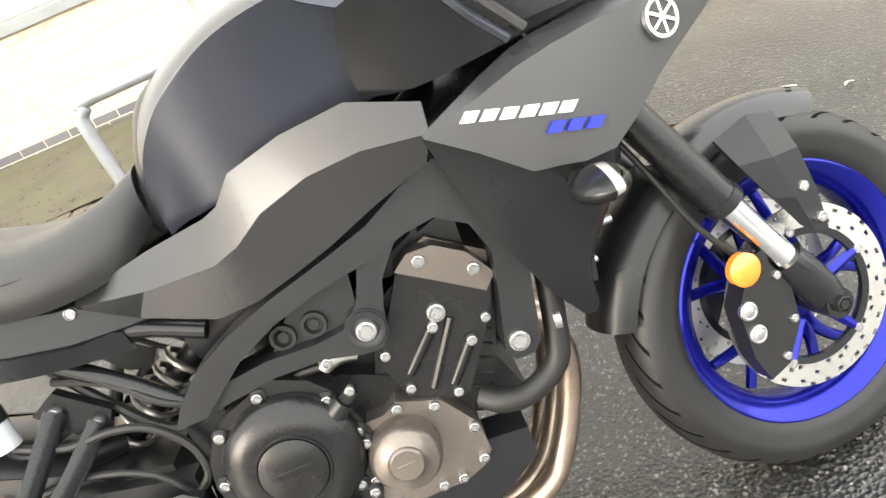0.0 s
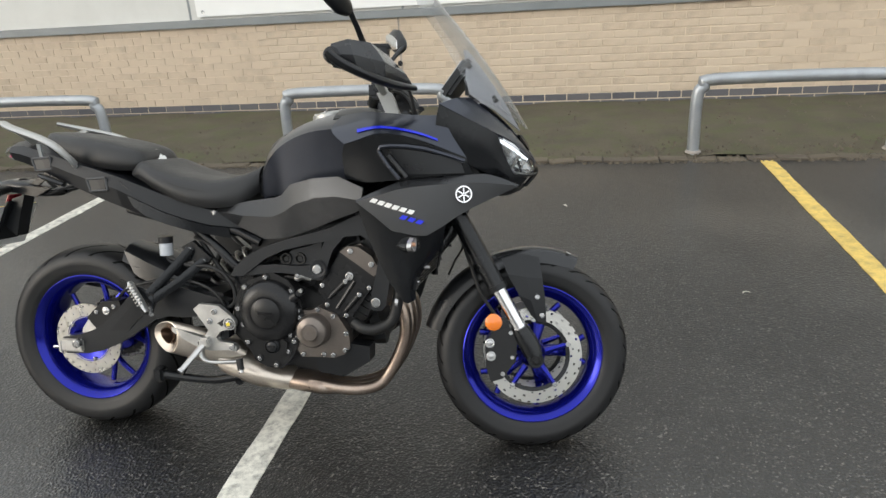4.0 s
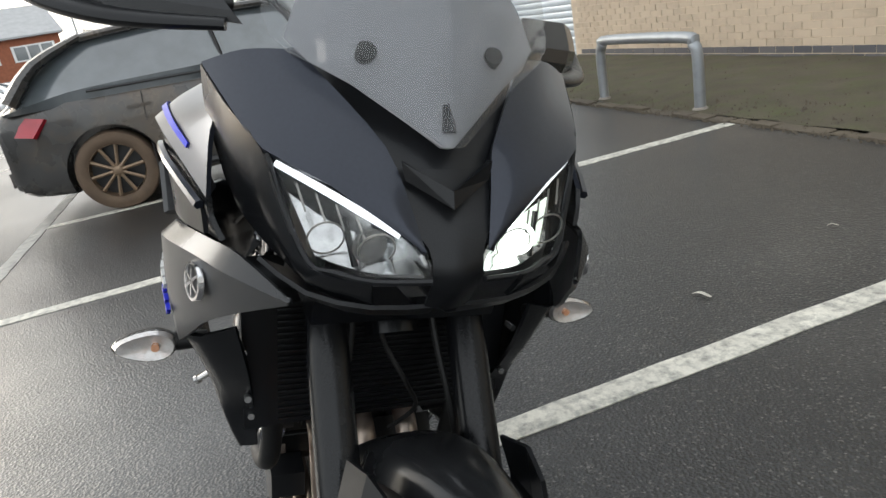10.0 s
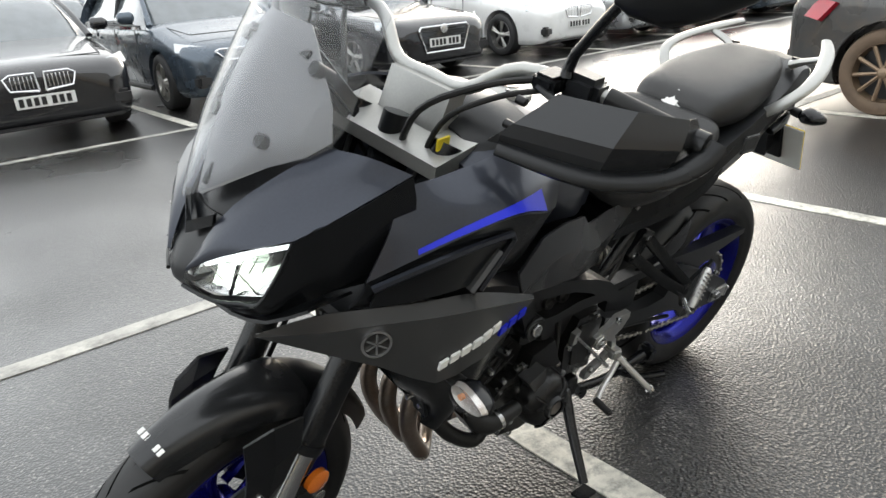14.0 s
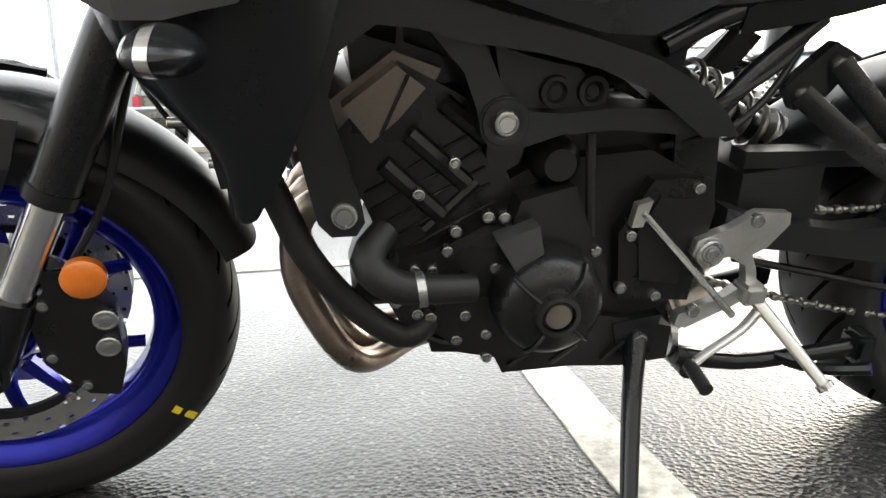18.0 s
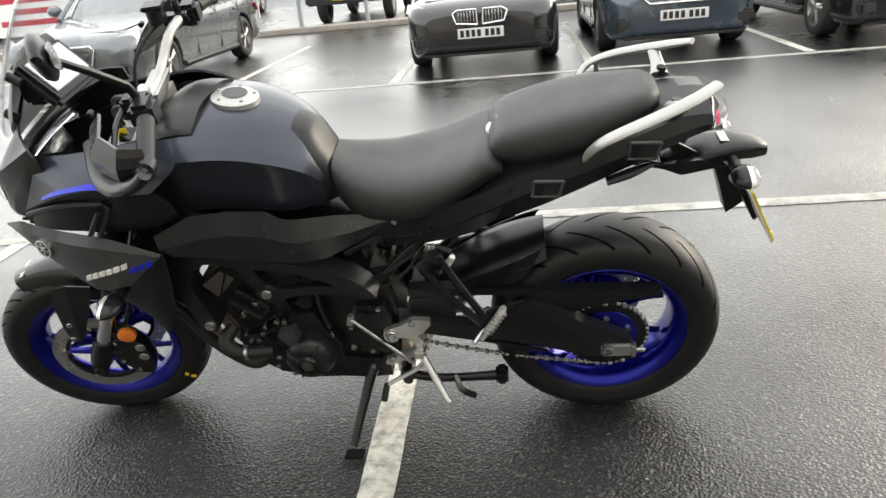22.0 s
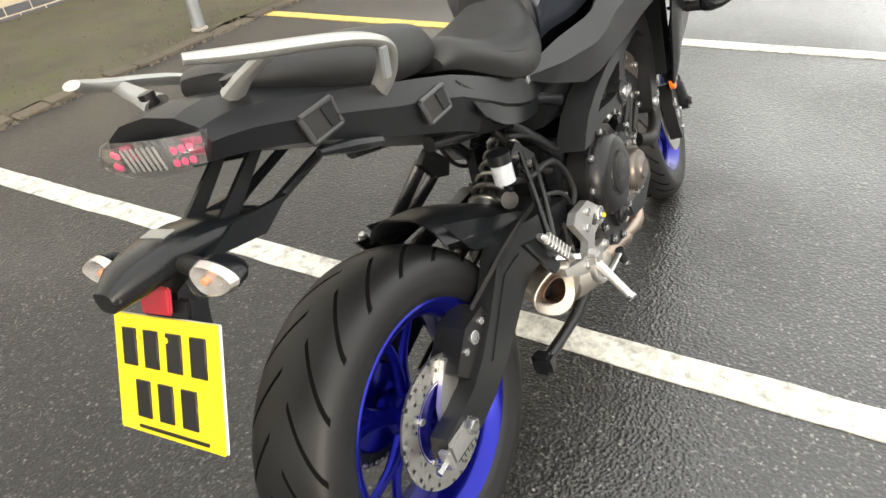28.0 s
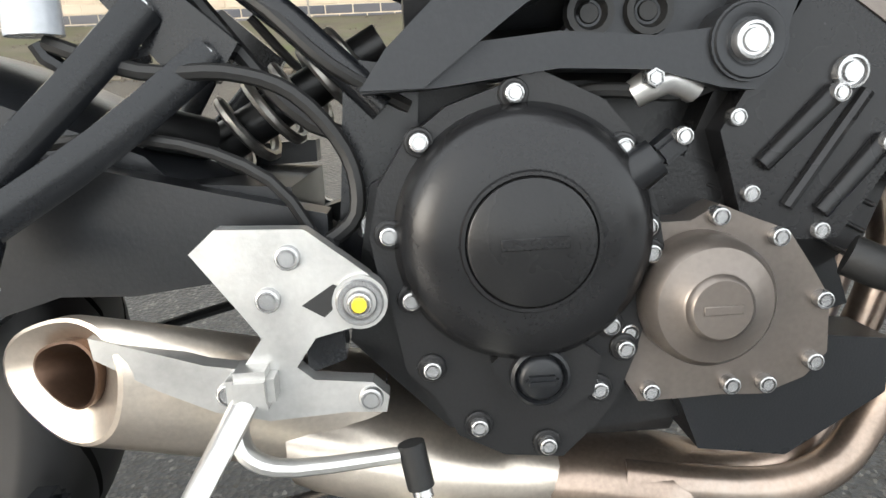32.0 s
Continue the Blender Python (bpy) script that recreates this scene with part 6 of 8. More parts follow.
# added block that keeps bright sky from showing through the frame
at("air_duct", prism([(.885, .62), (1.03, .60), (1.035, .67), (.985, .715), (.915, .70)], -.095, .095, .01), "matte", None, "black filler block behind the frame")
at("head_tube", bar((1.262, 0, .70), (1.13, 0, .97), .038, 20), "satin")
at("frame_head", body([(.98, [(0, .80), (.1, .79), (.125, .74), (.1, .66), (0, .66)]), (1.08, [(0, .86), (.07, .85), (.1, .78), (.08, .69), (0, .69)]), (1.2, [(0, .86), (.03, .85), (.05, .79), (.03, .74), (0, .74)])], 2, 2), "satin")
at("airbox", body([(.62, [(0, .72), (.08, .71), (.1, .67), (.08, .61), (0, .6)]), (.8, [(0, .76), (.1, .74), (.112, .68), (.1, .61), (0, .6)]), (.97, [(0, .78), (.09, .76), (.105, .70), (.08, .64), (0, .63)])], 2, 2), "matte")
for i in range(3):
    at("throttle_body", bar((.87, -.08 + i * .08, .60), (.82, -.08 + i * .08, .66), .026, 14), "engine")

# swing arm
for s in SIDES:
    pts = [(.28, .53), (.335, .525), (.469, .49), (.55, .47), (.55, .43), (.466, .42), (.394, .412), (.335, .415), (.29, .402), (.23, .364), (.16, .322), (.09, .292), (.03, .279), (-.05, .277), (-.07, .298), (-.058, .334), (0, .343), (.05, .357), (.1, .386), (.15, .428), (.2, .478), (.24, .522)] if s < 0 else [(.55, .452), (.45, .424), (.36, .41), (.29, .412), (.245, .468), (.2, .472), (.15, .455), (.02, .385), (-.05, .345), (-.07, .318), (-.066, .268), (.043, .283), (.165, .322), (.25, .35), (.36, .368), (.45, .385), (.55, .4)]
    arm = at("swing_arm", prism(pts, .098 * s, .135 * s, .009, 3), "frame", None, "black cast aluminium swing arm")
    # darker patch, slightly proud, paints the shade of a recess in the arm
    at("arm_recess", prism([(.12, .36), (.235, .475), (.30, .48), (.27, .44), (.19, .365)] if s < 0 else [(.05, .345), (.16, .42), (.21, .43), (.2, .40), (.14, .35)], .1345 * s, .1375 * s, .001), "matte", arm)
    adj = at("axle_adjuster", block((-.025, .136 * s, .306), (.085, .012, .046), .006), "alu", None, "silver chain adjuster plate")
    at("axle_nut", knob((0, .14 * s, .315), .018, .014, s, 6), "bolt", adj)
    at("adjuster_bolt", bar((-.06, .13 * s, .3), (-.10, .13 * s, .297), .006, 8), "bolt", adj)
    at("adjuster_end", block((-.07, .13 * s, .3), (.012, .024, .04), .003), "alu", adj)
    for k in range(5):
        at("adjuster_mark", block((-.05 + k * .012, .1425 * s, .284), (.0015, .001, .01), 0, None, 1), "ink", adj)
at("swing_arm_bridge", prism([(.40, .50), (.52, .49), (.52, .43), (.40, .42)], -.11, .11, .012), "frame")
at("chain_guard", prism([(.52, .52), (.30, .515), (.1, .496), (-.135, .486), (-.135, .47), (-.02, .452), (.04, .44), (.1, .416), (.14, .44), (.2, .482), (.31, .492), (.52, .497)], .072, .108, .003), "matte", None, "black chain guard")
at("lower_chain_guard", tube([(.50, .095, .36), (.30, .095, .31), (.16, .095, .27)], .006, 8, 3), "matte")
at("caliper_bracket", prism([(-.03, .27), (-.01, .355), (.04, .42), (.105, .41), (.07, .35), (.04, .285)], -.098, -.088, .002), "alu", None, "bare aluminium caliper bracket")
cal = at("rear_caliper", prism([(.03, .40), (.09, .455), (.155, .46), (.165, .42), (.11, .385), (.06, .365)], -.125, -.062, .007), "engine", None, "black rear brake caliper")
for px, pz in ((.07, .42), (.135, .44)):
    at("caliper_bolt", knob((px, -.125, pz), .009, .006, -1), "bolt", cal)
at("caliper_cap", knob((.105, -.125, .425), .016, .004, -1, 18, .1), "bolt", cal)
hug = []
for i, (px, pz, w) in enumerate(((.156, .635, .085), (.205, .62, .098), (.27, .60, .102), (.345, .565, .1), (.42, .52, .09), (.46, .49, .08))):
    hug.append([(px, w * u, pz - .05 * abs(u) ** 4) for u in (-1, -.85, -.5, 0, .5, .85, 1)])
hugger = at("rear_hugger", skin(hug, .004, 3, 2), "matte", None, "black plastic rear wheel hugger")
for s in SIDES:
    at("hugger_side", skin([[(.165, .09, .622), (.21, .1, .605), (.30, .103, .565), (.40, .095, .52)], [(.205, .105, .55), (.25, .108, .525), (.32, .108, .525), (.42, .1, .5)]], .004, 3, 2, s), "satin", hugger)

# shock, reservoir, hoses behind the engine
shock = at("rear_shock", bar((.40, 0, .50), (.60, 0, .61), .02, 14), "engine", None, "rear shock absorber with a steel spring")
A, B2 = Vector((.425, 0, .514)), Vector((.585, 0, .602))
coil = []
dn = (B2 - A).normalized()
u1 = Vector((0, 1, 0))
u2 = dn.cross(u1)
for i in range(85):
    a = i / 84 * 2 * math.pi * 6
    coil.append(A.lerp(B2, i / 84) + (u1 * math.cos(a) + u2 * math.sin(a)) * .034)
at("spring", tube(coil, .0055, 8, 1), "chain", shock)
at("preload_collar", bar((.41, 0, .506), (.435, 0, .52), .036, 20), "alu", shock)
at("preload_adjuster", bar((.44, -.045, .53), (.40, -.085, .545), .019, 16), "engine", None, "black remote preload adjuster")
rsv = at("rear_brake_reservoir", bar((.343, -.125, .615), (.343, -.125, .655), .021, 18), "fluid", None, "milky white brake fluid reservoir with black cap")
at("reservoir_cap", bar((.343, -.125, .655), (.343, -.125, .675), .023, 18), "matte", rsv)
at("reservoir_bracket", tube([(.343, -.125, .61), (.36, -.12, .59), (.42, -.11, .60)], .007, 8, 2), "satin", rsv)
HOSES = (
    ([(.35, -.125, .61), (.42, -.135, .585), (.483, -.135, .582), (.532, -.135, .564), (.569, -.135, .517), (.574, -.14, .47), (.548, -.14, .447)], .0065),
    ([(.55, -.14, .43), (.51, -.145, .50), (.42, -.14, .535), (.30, -.14, .53), (.20, -.135, .505), (.14, -.11, .46)], .005),
    ([(.62, -.11, .55), (.56, -.12, .585), (.50, -.11, .64), (.43, -.1, .67)], .006),
    ([(.63, -.1, .52), (.54, -.1, .54), (.47, -.09, .62), (.42, -.08, .69)], .0075),
    ([(.60, .11, .57), (.55, .115, .60), (.49, .11, .64), (.45, .1, .69)], .0065),
    ([(.64, .1, .53), (.57, .12, .55), (.51, .11, .59), (.46, .09, .65)], .005),
    ([(.70, -.12, .54), (.76, -.15, .555), (.83, -.15, .55), (.88, -.13, .565)], .006),
)
for pts, r in HOSES:
    at("hose", tube(pts, r, 8, 4), "rubber")

# engine
engine = at("crankcase", prism([(.56, .36), (.585, .49), (.66, .53), (.80, .52), (.90, .47), (.96, .42), (.95, .35), (.90, .30), (.84, .27), (.73, .262), (.64, .275)], -.125, .115, .012, 3), "engine", None, "black painted engine crankcase")
at("crankcase_upper", prism([(.60, .50), (.62, .565), (.86, .565), (.885, .50)], -.085, .085, .008), "engine")
at("cylinder_block", prism([(.83, .47), (.885, .593), (.98, .645), (1.055, .56), (1.0, .42), (.92, .373)], -.122, .122, .008), "engine", None, "black cylinder block with cooling ribs")
for i in range(5):
    t = .18 + i * .085
    p = Vector((.90, 0, .385)).lerp(Vector((.985, 0, .64)), t)
    at("cylinder_rib", move(block((0, 0, 0), (.15, .252, .004), .0015, None, 1), Matrix.Translation((p.x + .012, 0, p.z + .01)) @ Matrix.Rotation(radians(28), 4, "Y")), "engine")
cc = at("cam_chain_cover", prism([(.86, .52), (.93, .63), (.985, .64), (1.05, .58), (1.03, .53), (.96, .43), (.885, .43)], -.15, -.118, .008, 3), "cover", None, "grey cam chain cover with two slots")
for q0, q1 in (((.893, -.152, .492), (.948, -.152, .545)), ((.943, -.152, .452), (.99, -.152, .505))):
    at("cover_finger", tube([q0, q1], [.0075, .009], 10, 1), "cover", cc)
    at("finger_bolt", knob((q1[0], -.158, q1[2]), .009, .006, -1, 12), "bolt", cc)
at("cover_ridge", tube([(.915, -.151, .458), (.975, -.151, .545)], .006, 8, 1), "cover", cc)
for s, pts in ((-1, [(.93, .635), (.955, .652), (.99, .65), (1.03, .622), (1.055, .58), (1.035, .56), (.98, .60)]), (1, [(1.045, .60), (.985, .645), (.953, .62), (.985, .585), (1.015, .56)])):
    hd = at("cylinder_head_cover", prism(pts, .115 * s, .152 * s, .008, 3), "bronze", None, "bronze anodised cylinder head cover")
    if s > 0:
        at("head_seam", tube([(.972, .153, .636), (1.004, .153, .569)], .0025, 6, 1), "engine", hd)
    for q in ((.966, .637), (1.03, .597)) if s < 0 else ():
        at("head_bolt", knob((q[0], .152 * s, q[1]), .011, .006, s, 12), "bolt", hd)
at("head_top", prism([(.93, .635), (.985, .655), (1.06, .60), (1.04, .54), (.95, .59)], -.116, .116, .012), "bronze")
for q in ((.885, .47), (.872, .53), (.944, .437), (1.02, .525)):
    at("cover_bolt", knob((q[0], -.15, q[1]), .0085, .006, -1, 12), "bolt", cc)
at("centre_bolt", knob((.96, -.15, .56), .016, .007, -1, 16, .5), "bolt", cc)

# right side: clutch and crank covers
cl = at("clutch_cover", lathe([(0, -.198), (.05, -.198), (.066, -.197), (.084, -.192), (.094, -.183), (.1, -.168), (.102, -.125), (0, -.125)], (.702, 0, .45), 64), "cover", None, "round grey clutch cover")
badge = at("cover_badge", lathe([(0, -.2025), (.0455, -.2025), (.047, -.2015), (.0475, -.196), (0, -.196)], (.702, 0, .45), 48), "engine", cl)
at("badge_groove", lathe([(.0475, -.1985), (.049, -.2005), (.0515, -.2005), (.053, -.1975)], (.702, 0, .45), 48), "cover", cl)
at("embossed_bar", block((.704, -.203, .45), (.05, .0016, .009), .0006, None, 1), "cover", cl)
rim_pts = [(.702 + .118 * math.cos(radians(a)), .45 + .112 * math.sin(radians(a))) for a in (100, 118, 138, 158, 178, 198)]
at("clutch_flange", prism([(.735, .563), (.714, .573)] + rim_pts + [(.597, .40), (.606, .345), (.628, .322), (.645, .288), (.682, .268), (.73, .263), (.756, .288), (.775, .312), (.788, .345), (.80, .385), (.812, .43), (.806, .465), (.788, .52), (.765, .548)], -.166, -.118, .005), "engine", cl)
at("oil_window_boss", prism([(.672, .352), (.69, .315), (.725, .305), (.752, .322), (.758, .352), (.735, .372), (.695, .372)], -.178, -.16, .006), "engine", cl)
for q in ((.696, .556), (.625, .524), (.599, .456), (.613, .405), (.626, .348), (.661, .297), (.716, .277), (.758, .322), (.767, .375), (.779, .355), (.796, .452), (.799, .431), (.777, .513)):
    at("bolt_seat", knob((q[0], -.166, q[1]), .0135, .004, -1, 12, .1), "engine", cl)
    at("cover_bolt", knob((q[0], -.168, q[1]), .0088, .0085, -1, 12), "bolt", cl)
cap = at("oil_filler_cap", lathe([(0, -.188), (.014, -.188), (.017, -.186), (.0185, -.182), (.021, -.186), (.0235, -.184), (.0245, -.17), (0, -.17)], (.709, 0, .34), 24), "matte", cl, "black oil filler cap")
at("cap_grip", block((.709, -.19, .34), (.026, .01, .008), .003), "matte", cap)
sens = at("speed_sensor", tube([(.758, -.165, .475), (.778, -.172, .49), (.80, -.176, .505)], [.02, .018, .015], 14, 2), "matte", None, "black sensor with a plug on the engine")
at("sensor_plug", block((.808, -.176, .512), (.026, .024, .018), .004, Matrix.Rotation(radians(-38), 4, "Y")), "matte", sens)
at("sensor_bolt", knob((.815, -.186, .52), .008, .007, -1, 10), "bolt", sens)
at("coolant_joint", tube([(.79, -.15, .55), (.815, -.155, .562), (.838, -.15, .552)], [.011, .013, .011], 12, 2), "alu", None, "bare metal coolant joint")
at("joint_bolt", knob((.80, -.166, .562), .009, .008, -1, 6), "bolt")
ck = at("crank_cover", lathe([(0, -.199), (.026, -.199), (.028, -.197), (.045, -.193), (.0505, -.186), (.0525, -.17), (.0535, -.125), (0, -.125)], (.842, 0, .392), 48), "bronze", None, "bronze crank cover with a round boss")
at("crank_boss", lathe([(0, -.2045), (.0225, -.2045), (.0255, -.202), (.027, -.196), (0, -.196)], (.842, 0, .392), 40), "bronze", ck)
at("embossed_bar", block((.842, -.205, .392), (.03, .0016, .007), .0006, None, 1), "bronze", ck)
at("crank_flange", prism([(.80, .452), (.835, .452), (.858, .464), (.885, .452), (.915, .44), (.935, .41), (.952, .382), (.953, .335), (.935, .315), (.90, .302), (.862, .304), (.83, .303), (.795, .303), (.779, .33), (.773, .372), (.79, .41)], -.158, -.118, .005), "bronze", ck)
for q in ((.856, .455), (.905, .436), (.944, .382), (.939, .33), (.9, .313), (.87, .314), (.803, .313), (.785, .365)):
    at("cover_bolt", knob((q[0], -.158, q[1]), .0092, .009, -1, 12), "bolt", ck)
# left side: stator and sprocket covers
st = at("stator_cover", lathe([(0, .217), (.036, .215), (.052, .21), (.064, .198), (.07, .178), (.073, .115), (0, .115)], (.803, 0, .36), 40), "engine", None, "black stator cover with a bronze plug")
at("stator_plug", lathe([(0, .223), (.016, .222), (.02, .216), (0, .214)], (.803, 0, .36), 20), "bronze", st)
at("plug_boss", lathe([(.021, .217), (.021, .224), (.027, .224), (.031, .215)], (.803, 0, .36), 32), "cover", st)
for a in (0.71, 2.16, 3.93, 5.2):
    dx, dz = math.cos(a), math.sin(a)
    at("stator_rib", tube([(.803 + .029 * dx, .216, .36 + .029 * dz), (.803 + .052 * dx, .211, .36 + .052 * dz), (.803 + .066 * dx, .197, .36 + .066 * dz)], [.005, .0055, .005], 8, 2, .6), "cover", st)
at("stator_flange", prism([(.74, .42), (.80, .448), (.88, .455), (.93, .43), (.955, .39), (.945, .32), (.91, .28), (.84, .262), (.76, .275), (.72, .32), (.715, .38)], .11, .155, .006), "engine", st)
at("stator_patch", prism([(.873, .446), (.824, .465), (.816, .429), (.849, .407)], .15, .19, .005), "grey", st)
at("stator_housing", prism([(.839, .486), (.772, .502), (.738, .417), (.854, .438)], .11, .16, .006), "engine", st)
for q in ((.92, .535), (.962, .499), (.878, .467), (.858, .465), (.927, .425), (.945, .40), (.914, .30), (.737, .413), (.873, .27), (.947, .336), (.939, .36), (.903, .335), (.875, .305), (.866, .399), (.917, .45), (.968, .402), (.99, .36), (.964, .342)):
    at("cover_bolt", knob((q[0], .152, q[1]), .009, .008, 1, 10), "bolt", st)
sp = at("sprocket_cover", prism([(.70, .427), (.66, .497), (.585, .497), (.57, .456), (.588, .322), (.69, .333)], .095, .138, .01, 3), "cover", None, "grey front sprocket cover")
at("cover_rib", prism([(.60, .47), (.65, .475), (.675, .43), (.665, .36), (.61, .35)], .136, .142, .003), "engine", sp)
for q in ((.69, .35), (.639, .335), (.60, .485), (.685, .425)):
    at("cover_bolt", knob((q[0], .138, q[1]), .009, .008, 1, 10), "bolt", sp)
at("water_pump", prism([(.935, .43), (.985, .415), (1.005, .37), (.985, .33), (.95, .305), (.93, .33)], .10, .153, .008, 3), "engine", None, "black water pump housing on the engine")
at("sump_side", prism([(.942, .268), (.88, .262), (.857, .255), (.843, .225), (.745, .226), (.67, .219), (.6, .225), (.6, .277), (.69, .30), (.90, .33), (.945, .30)], .06, .13, .008), "engine")
at("drain_pipe", tube([(.955, .135, .30), (.92, .142, .288), (.872, .142, .296)], .0065, 8, 3), "engine")
for x0, z0, x1, z1 in ((.835, .236, .80, .262), (.775, .236, .74, .262), (.70, .232, .67, .262)):
    at("sump_rib", tube([(x0, .131, z0), (x1, .131, z1)], .005, 8, 1), "engine")
at("oil_sump", prism([(.90, .30), (.69, .29), (.715, .225), (.86, .225)], -.06, .04, .01), "engine")
for q0, q1, r in (((.885, .12, .50), (.95, .12, .44), .009), ((.87, .125, .55), (.93, .13, .60), .012), ((.90, .125, .50), (.97, .13, .565), .012), ((.93, .125, .46), (1.0, .13, .53), .012)):
    at("block_rib", bar(q0, q1, r, 8), "engine")
at("cam_sensor", bar((.86, .10, .545), (.86, .15, .545), .022, 18), "engine")
at("thermostat", lathe([(0, .15), (.02, .15), (.03, .135), (.032, .10), (0, .10)], (.79, 0, .525), 20), "engine")
at("breather_tube", tube([(.752, .14, .56), (.75, .148, .50), (.742, .145, .43)], .0065, 8, 3), "rubber")
at("oil_filter", lathe([(.0, .04), (.03, .038), (.034, .03), (.034, -.03), (.03, -.038), (0, -.04)], (0, 0, 0), 24), "engine").matrix_basis = Matrix.Translation((.985, .03, .33)) @ Matrix.Rotation(radians(90), 4, "Z")
at("oil_cooler", prism([(.98, .42), (1.01, .43), (1.04, .34), (1.0, .33)], -.05, .09, .005), "matte")

# foot controls
FOOT = [(.454, .453), (.474, .47), (.538, .467), (.583, .43), (.593, .411), (.579, .393), (.54, .384), (.524, .362), (.536, .351), (.58, .346), (.592, .334), (.589, .321), (.56, .323), (.5, .32), (.46, .33), (.42, .35), (.376, .378), (.374, .395), (.42, .38), (.455, .368), (.483, .363), (.5, .386), (.488, .404)]
LEFT_FOOT = [(.467, .447), (.513, .451), (.548, .431), (.594, .415), (.599, .395), (.584, .381), (.56, .387), (.544, .389), (.518, .374), (.512, .347), (.54, .329), (.604, .307), (.608, .29), (.591, .285), (.526, .314), (.493, .332), (.501, .368), (.511, .39), (.491, .4), (.465, .431)]
for s in SIDES:
    br = at("footrest_bracket", prism(FOOT if s < 0 else LEFT_FOOT, (.166 if s < 0 else .134) * s, (.184 if s < 0 else .15) * s, .004), "alu", None, "bare cast aluminium footrest bracket")
    if s < 0:
        # black patch on the solid casting paints a dark opening
        at("bracket_window", prism([(.532, .41), (.556, .425), (.568, .418), (.548, .4)], -.181, -.1855, .0008), "ink", br)
        at("bracket_stay", prism([(.53, .46), (.56, .45), (.56, .36), (.53, .35)], -.13, -.168, .003), "satin", br)
    by = .184 if s < 0 else .15
    pz = .411 if s < 0 else .398
    at("pivot_boss", bar((.575, (by - .012) * s, pz), (.575, (by + .005) * s, pz), .0205, 24), "alu", br)
    at("pivot_ring", lathe([(.012, (by + .006) * s), (.0135, (by + .0075) * s), (.0165, (by + .0075) * s), (.018, (by + .005) * s)], (.575, 0, pz), 24), "bolt", br)
    for q in (((.575, pz, .006), (.525, .447, 0), (.508, .416, 0), (.578, .334, 0), (.472, .345, 0)) if s < 0 else ((.575, pz, .006), (.515, .44, 0), (.585, .312, 0))):
        at("bracket_bolt", knob((q[0], (by + q[2]) * s, q[1]), .011, .006, s, 14), "bolt", br)
    tip = (.452, -.275, .285) if s < 0 else (.434, .24, .238)
    root = (.492, -.188, .352) if s < 0 else (.505, .15, .335)
    peg = at("rider_footrest", tube([root, tip], [.011, .0095], 10, 1, .8), "alu", None, "silver rider footrest")
    at("footrest_joint", block(root, (.035, .04, .03), .006), "alu", peg)
    at("footrest_end", tube([Vector(tip), Vector(tip) + (Vector(tip) - Vector(root)).normalized() * .008], .0115, 10, 1), "bolt", peg)
at("yellow_dot", knob((.575, -.197, .411), .0065, .002, -1, 10), "tag")
at("yellow_dot", knob((.574, .157, .397), .005, .002, 1, 10), "yellow")
pedal = at("brake_pedal", tube([(.482, -.19, .345), (.478, -.194, .315), (.488, -.198, .296), (.52, -.2, .288), (.598, -.2, .293)], [.01, .011, .011, .0095, .0085], 10, 3, .7), "alu", None, "silver rear brake pedal")
at("pedal_pad", tube([(.606, -.2, .302), (.612, -.205, .268)], .0105, 12, 1), "rubber", pedal)
at("pedal_pad_bolt", bar((.612, -.205, .268), (.614, -.207, .26), .008, 10), "bolt", pedal)
at("pedal_rod", bar((.50, -.15, .32), (.492, -.145, .40), .005, 8), "bolt", pedal)
at("master_cylinder", bar((.492, -.14, .385), (.497, -.138, .44), .012, 12), "engine")
lever = at("gear_lever", tube([(.49, .165, .32), (.521, .172, .288), (.57, .185, .268), (.604, .20, .258)], [.009, .0075, .007, .007], 10, 3, .7), "alu", None, "silver gear lever with rubber tip")
at("lever_tip", bar((.604, .195, .256), (.606, .245, .25), .0095, 12), "rubber", lever)
at("shift_rod", bar((.677, .15, .46), (.53, .16, .305), .005, 8), "bolt", lever)
at("shift_arm", prism([(.665, .475), (.685, .47), (.69, .44), (.675, .44)], .138, .152, .003), "alu", lever)

# exhaust
for y in (-.075, 0, .075):
    at("header_pipe", tube([(1.06, y, .475), (1.10, y, .45), (1.112, y, .39), (1.10, y * .95, .328), (1.055, y * .9 - .008, .235), (1.01, y * .7 - .038, .192), (.93, y * .4 - .085, .187), (.80, y * .3 - .08, .2)], .0195, 14, 4), "pipe", None, "heat tinted steel header pipe")
    at("pipe_flange", block((1.058, y, .482), (.02, .062, .045), .005, Matrix.Rotation(radians(20), 4, "Y")), "engine")
at("collector", loft([[(x, wy * math.cos(a) - .07, z + hz * math.sin(a)) for a in np.linspace(0, 2 * math.pi, 20, endpoint=False)] for x, wy, hz, z in ((.90, .05, .022, .182), (.84, .065, .033, .188), (.76, .05, .034, .195), (.72, .045, .032, .198))]), "pipe", None, "steel exhaust collector")
muf = at("silencer", loft([[(x, c + wy * math.cos(a), z + hz * math.sin(a)) for a in np.linspace(0, 2 * math.pi, 28, endpoint=False)] for x, c, wy, hz, z in ((.74, -.065, .048, .034, .2), (.70, -.055, .072, .048, .207), (.62, -.045, .095, .06, .224), (.54, -.04, .1, .063, .247), (.50, -.042, .098, .06, .266))]), "muffler", None, "brushed steel underslung silencer")
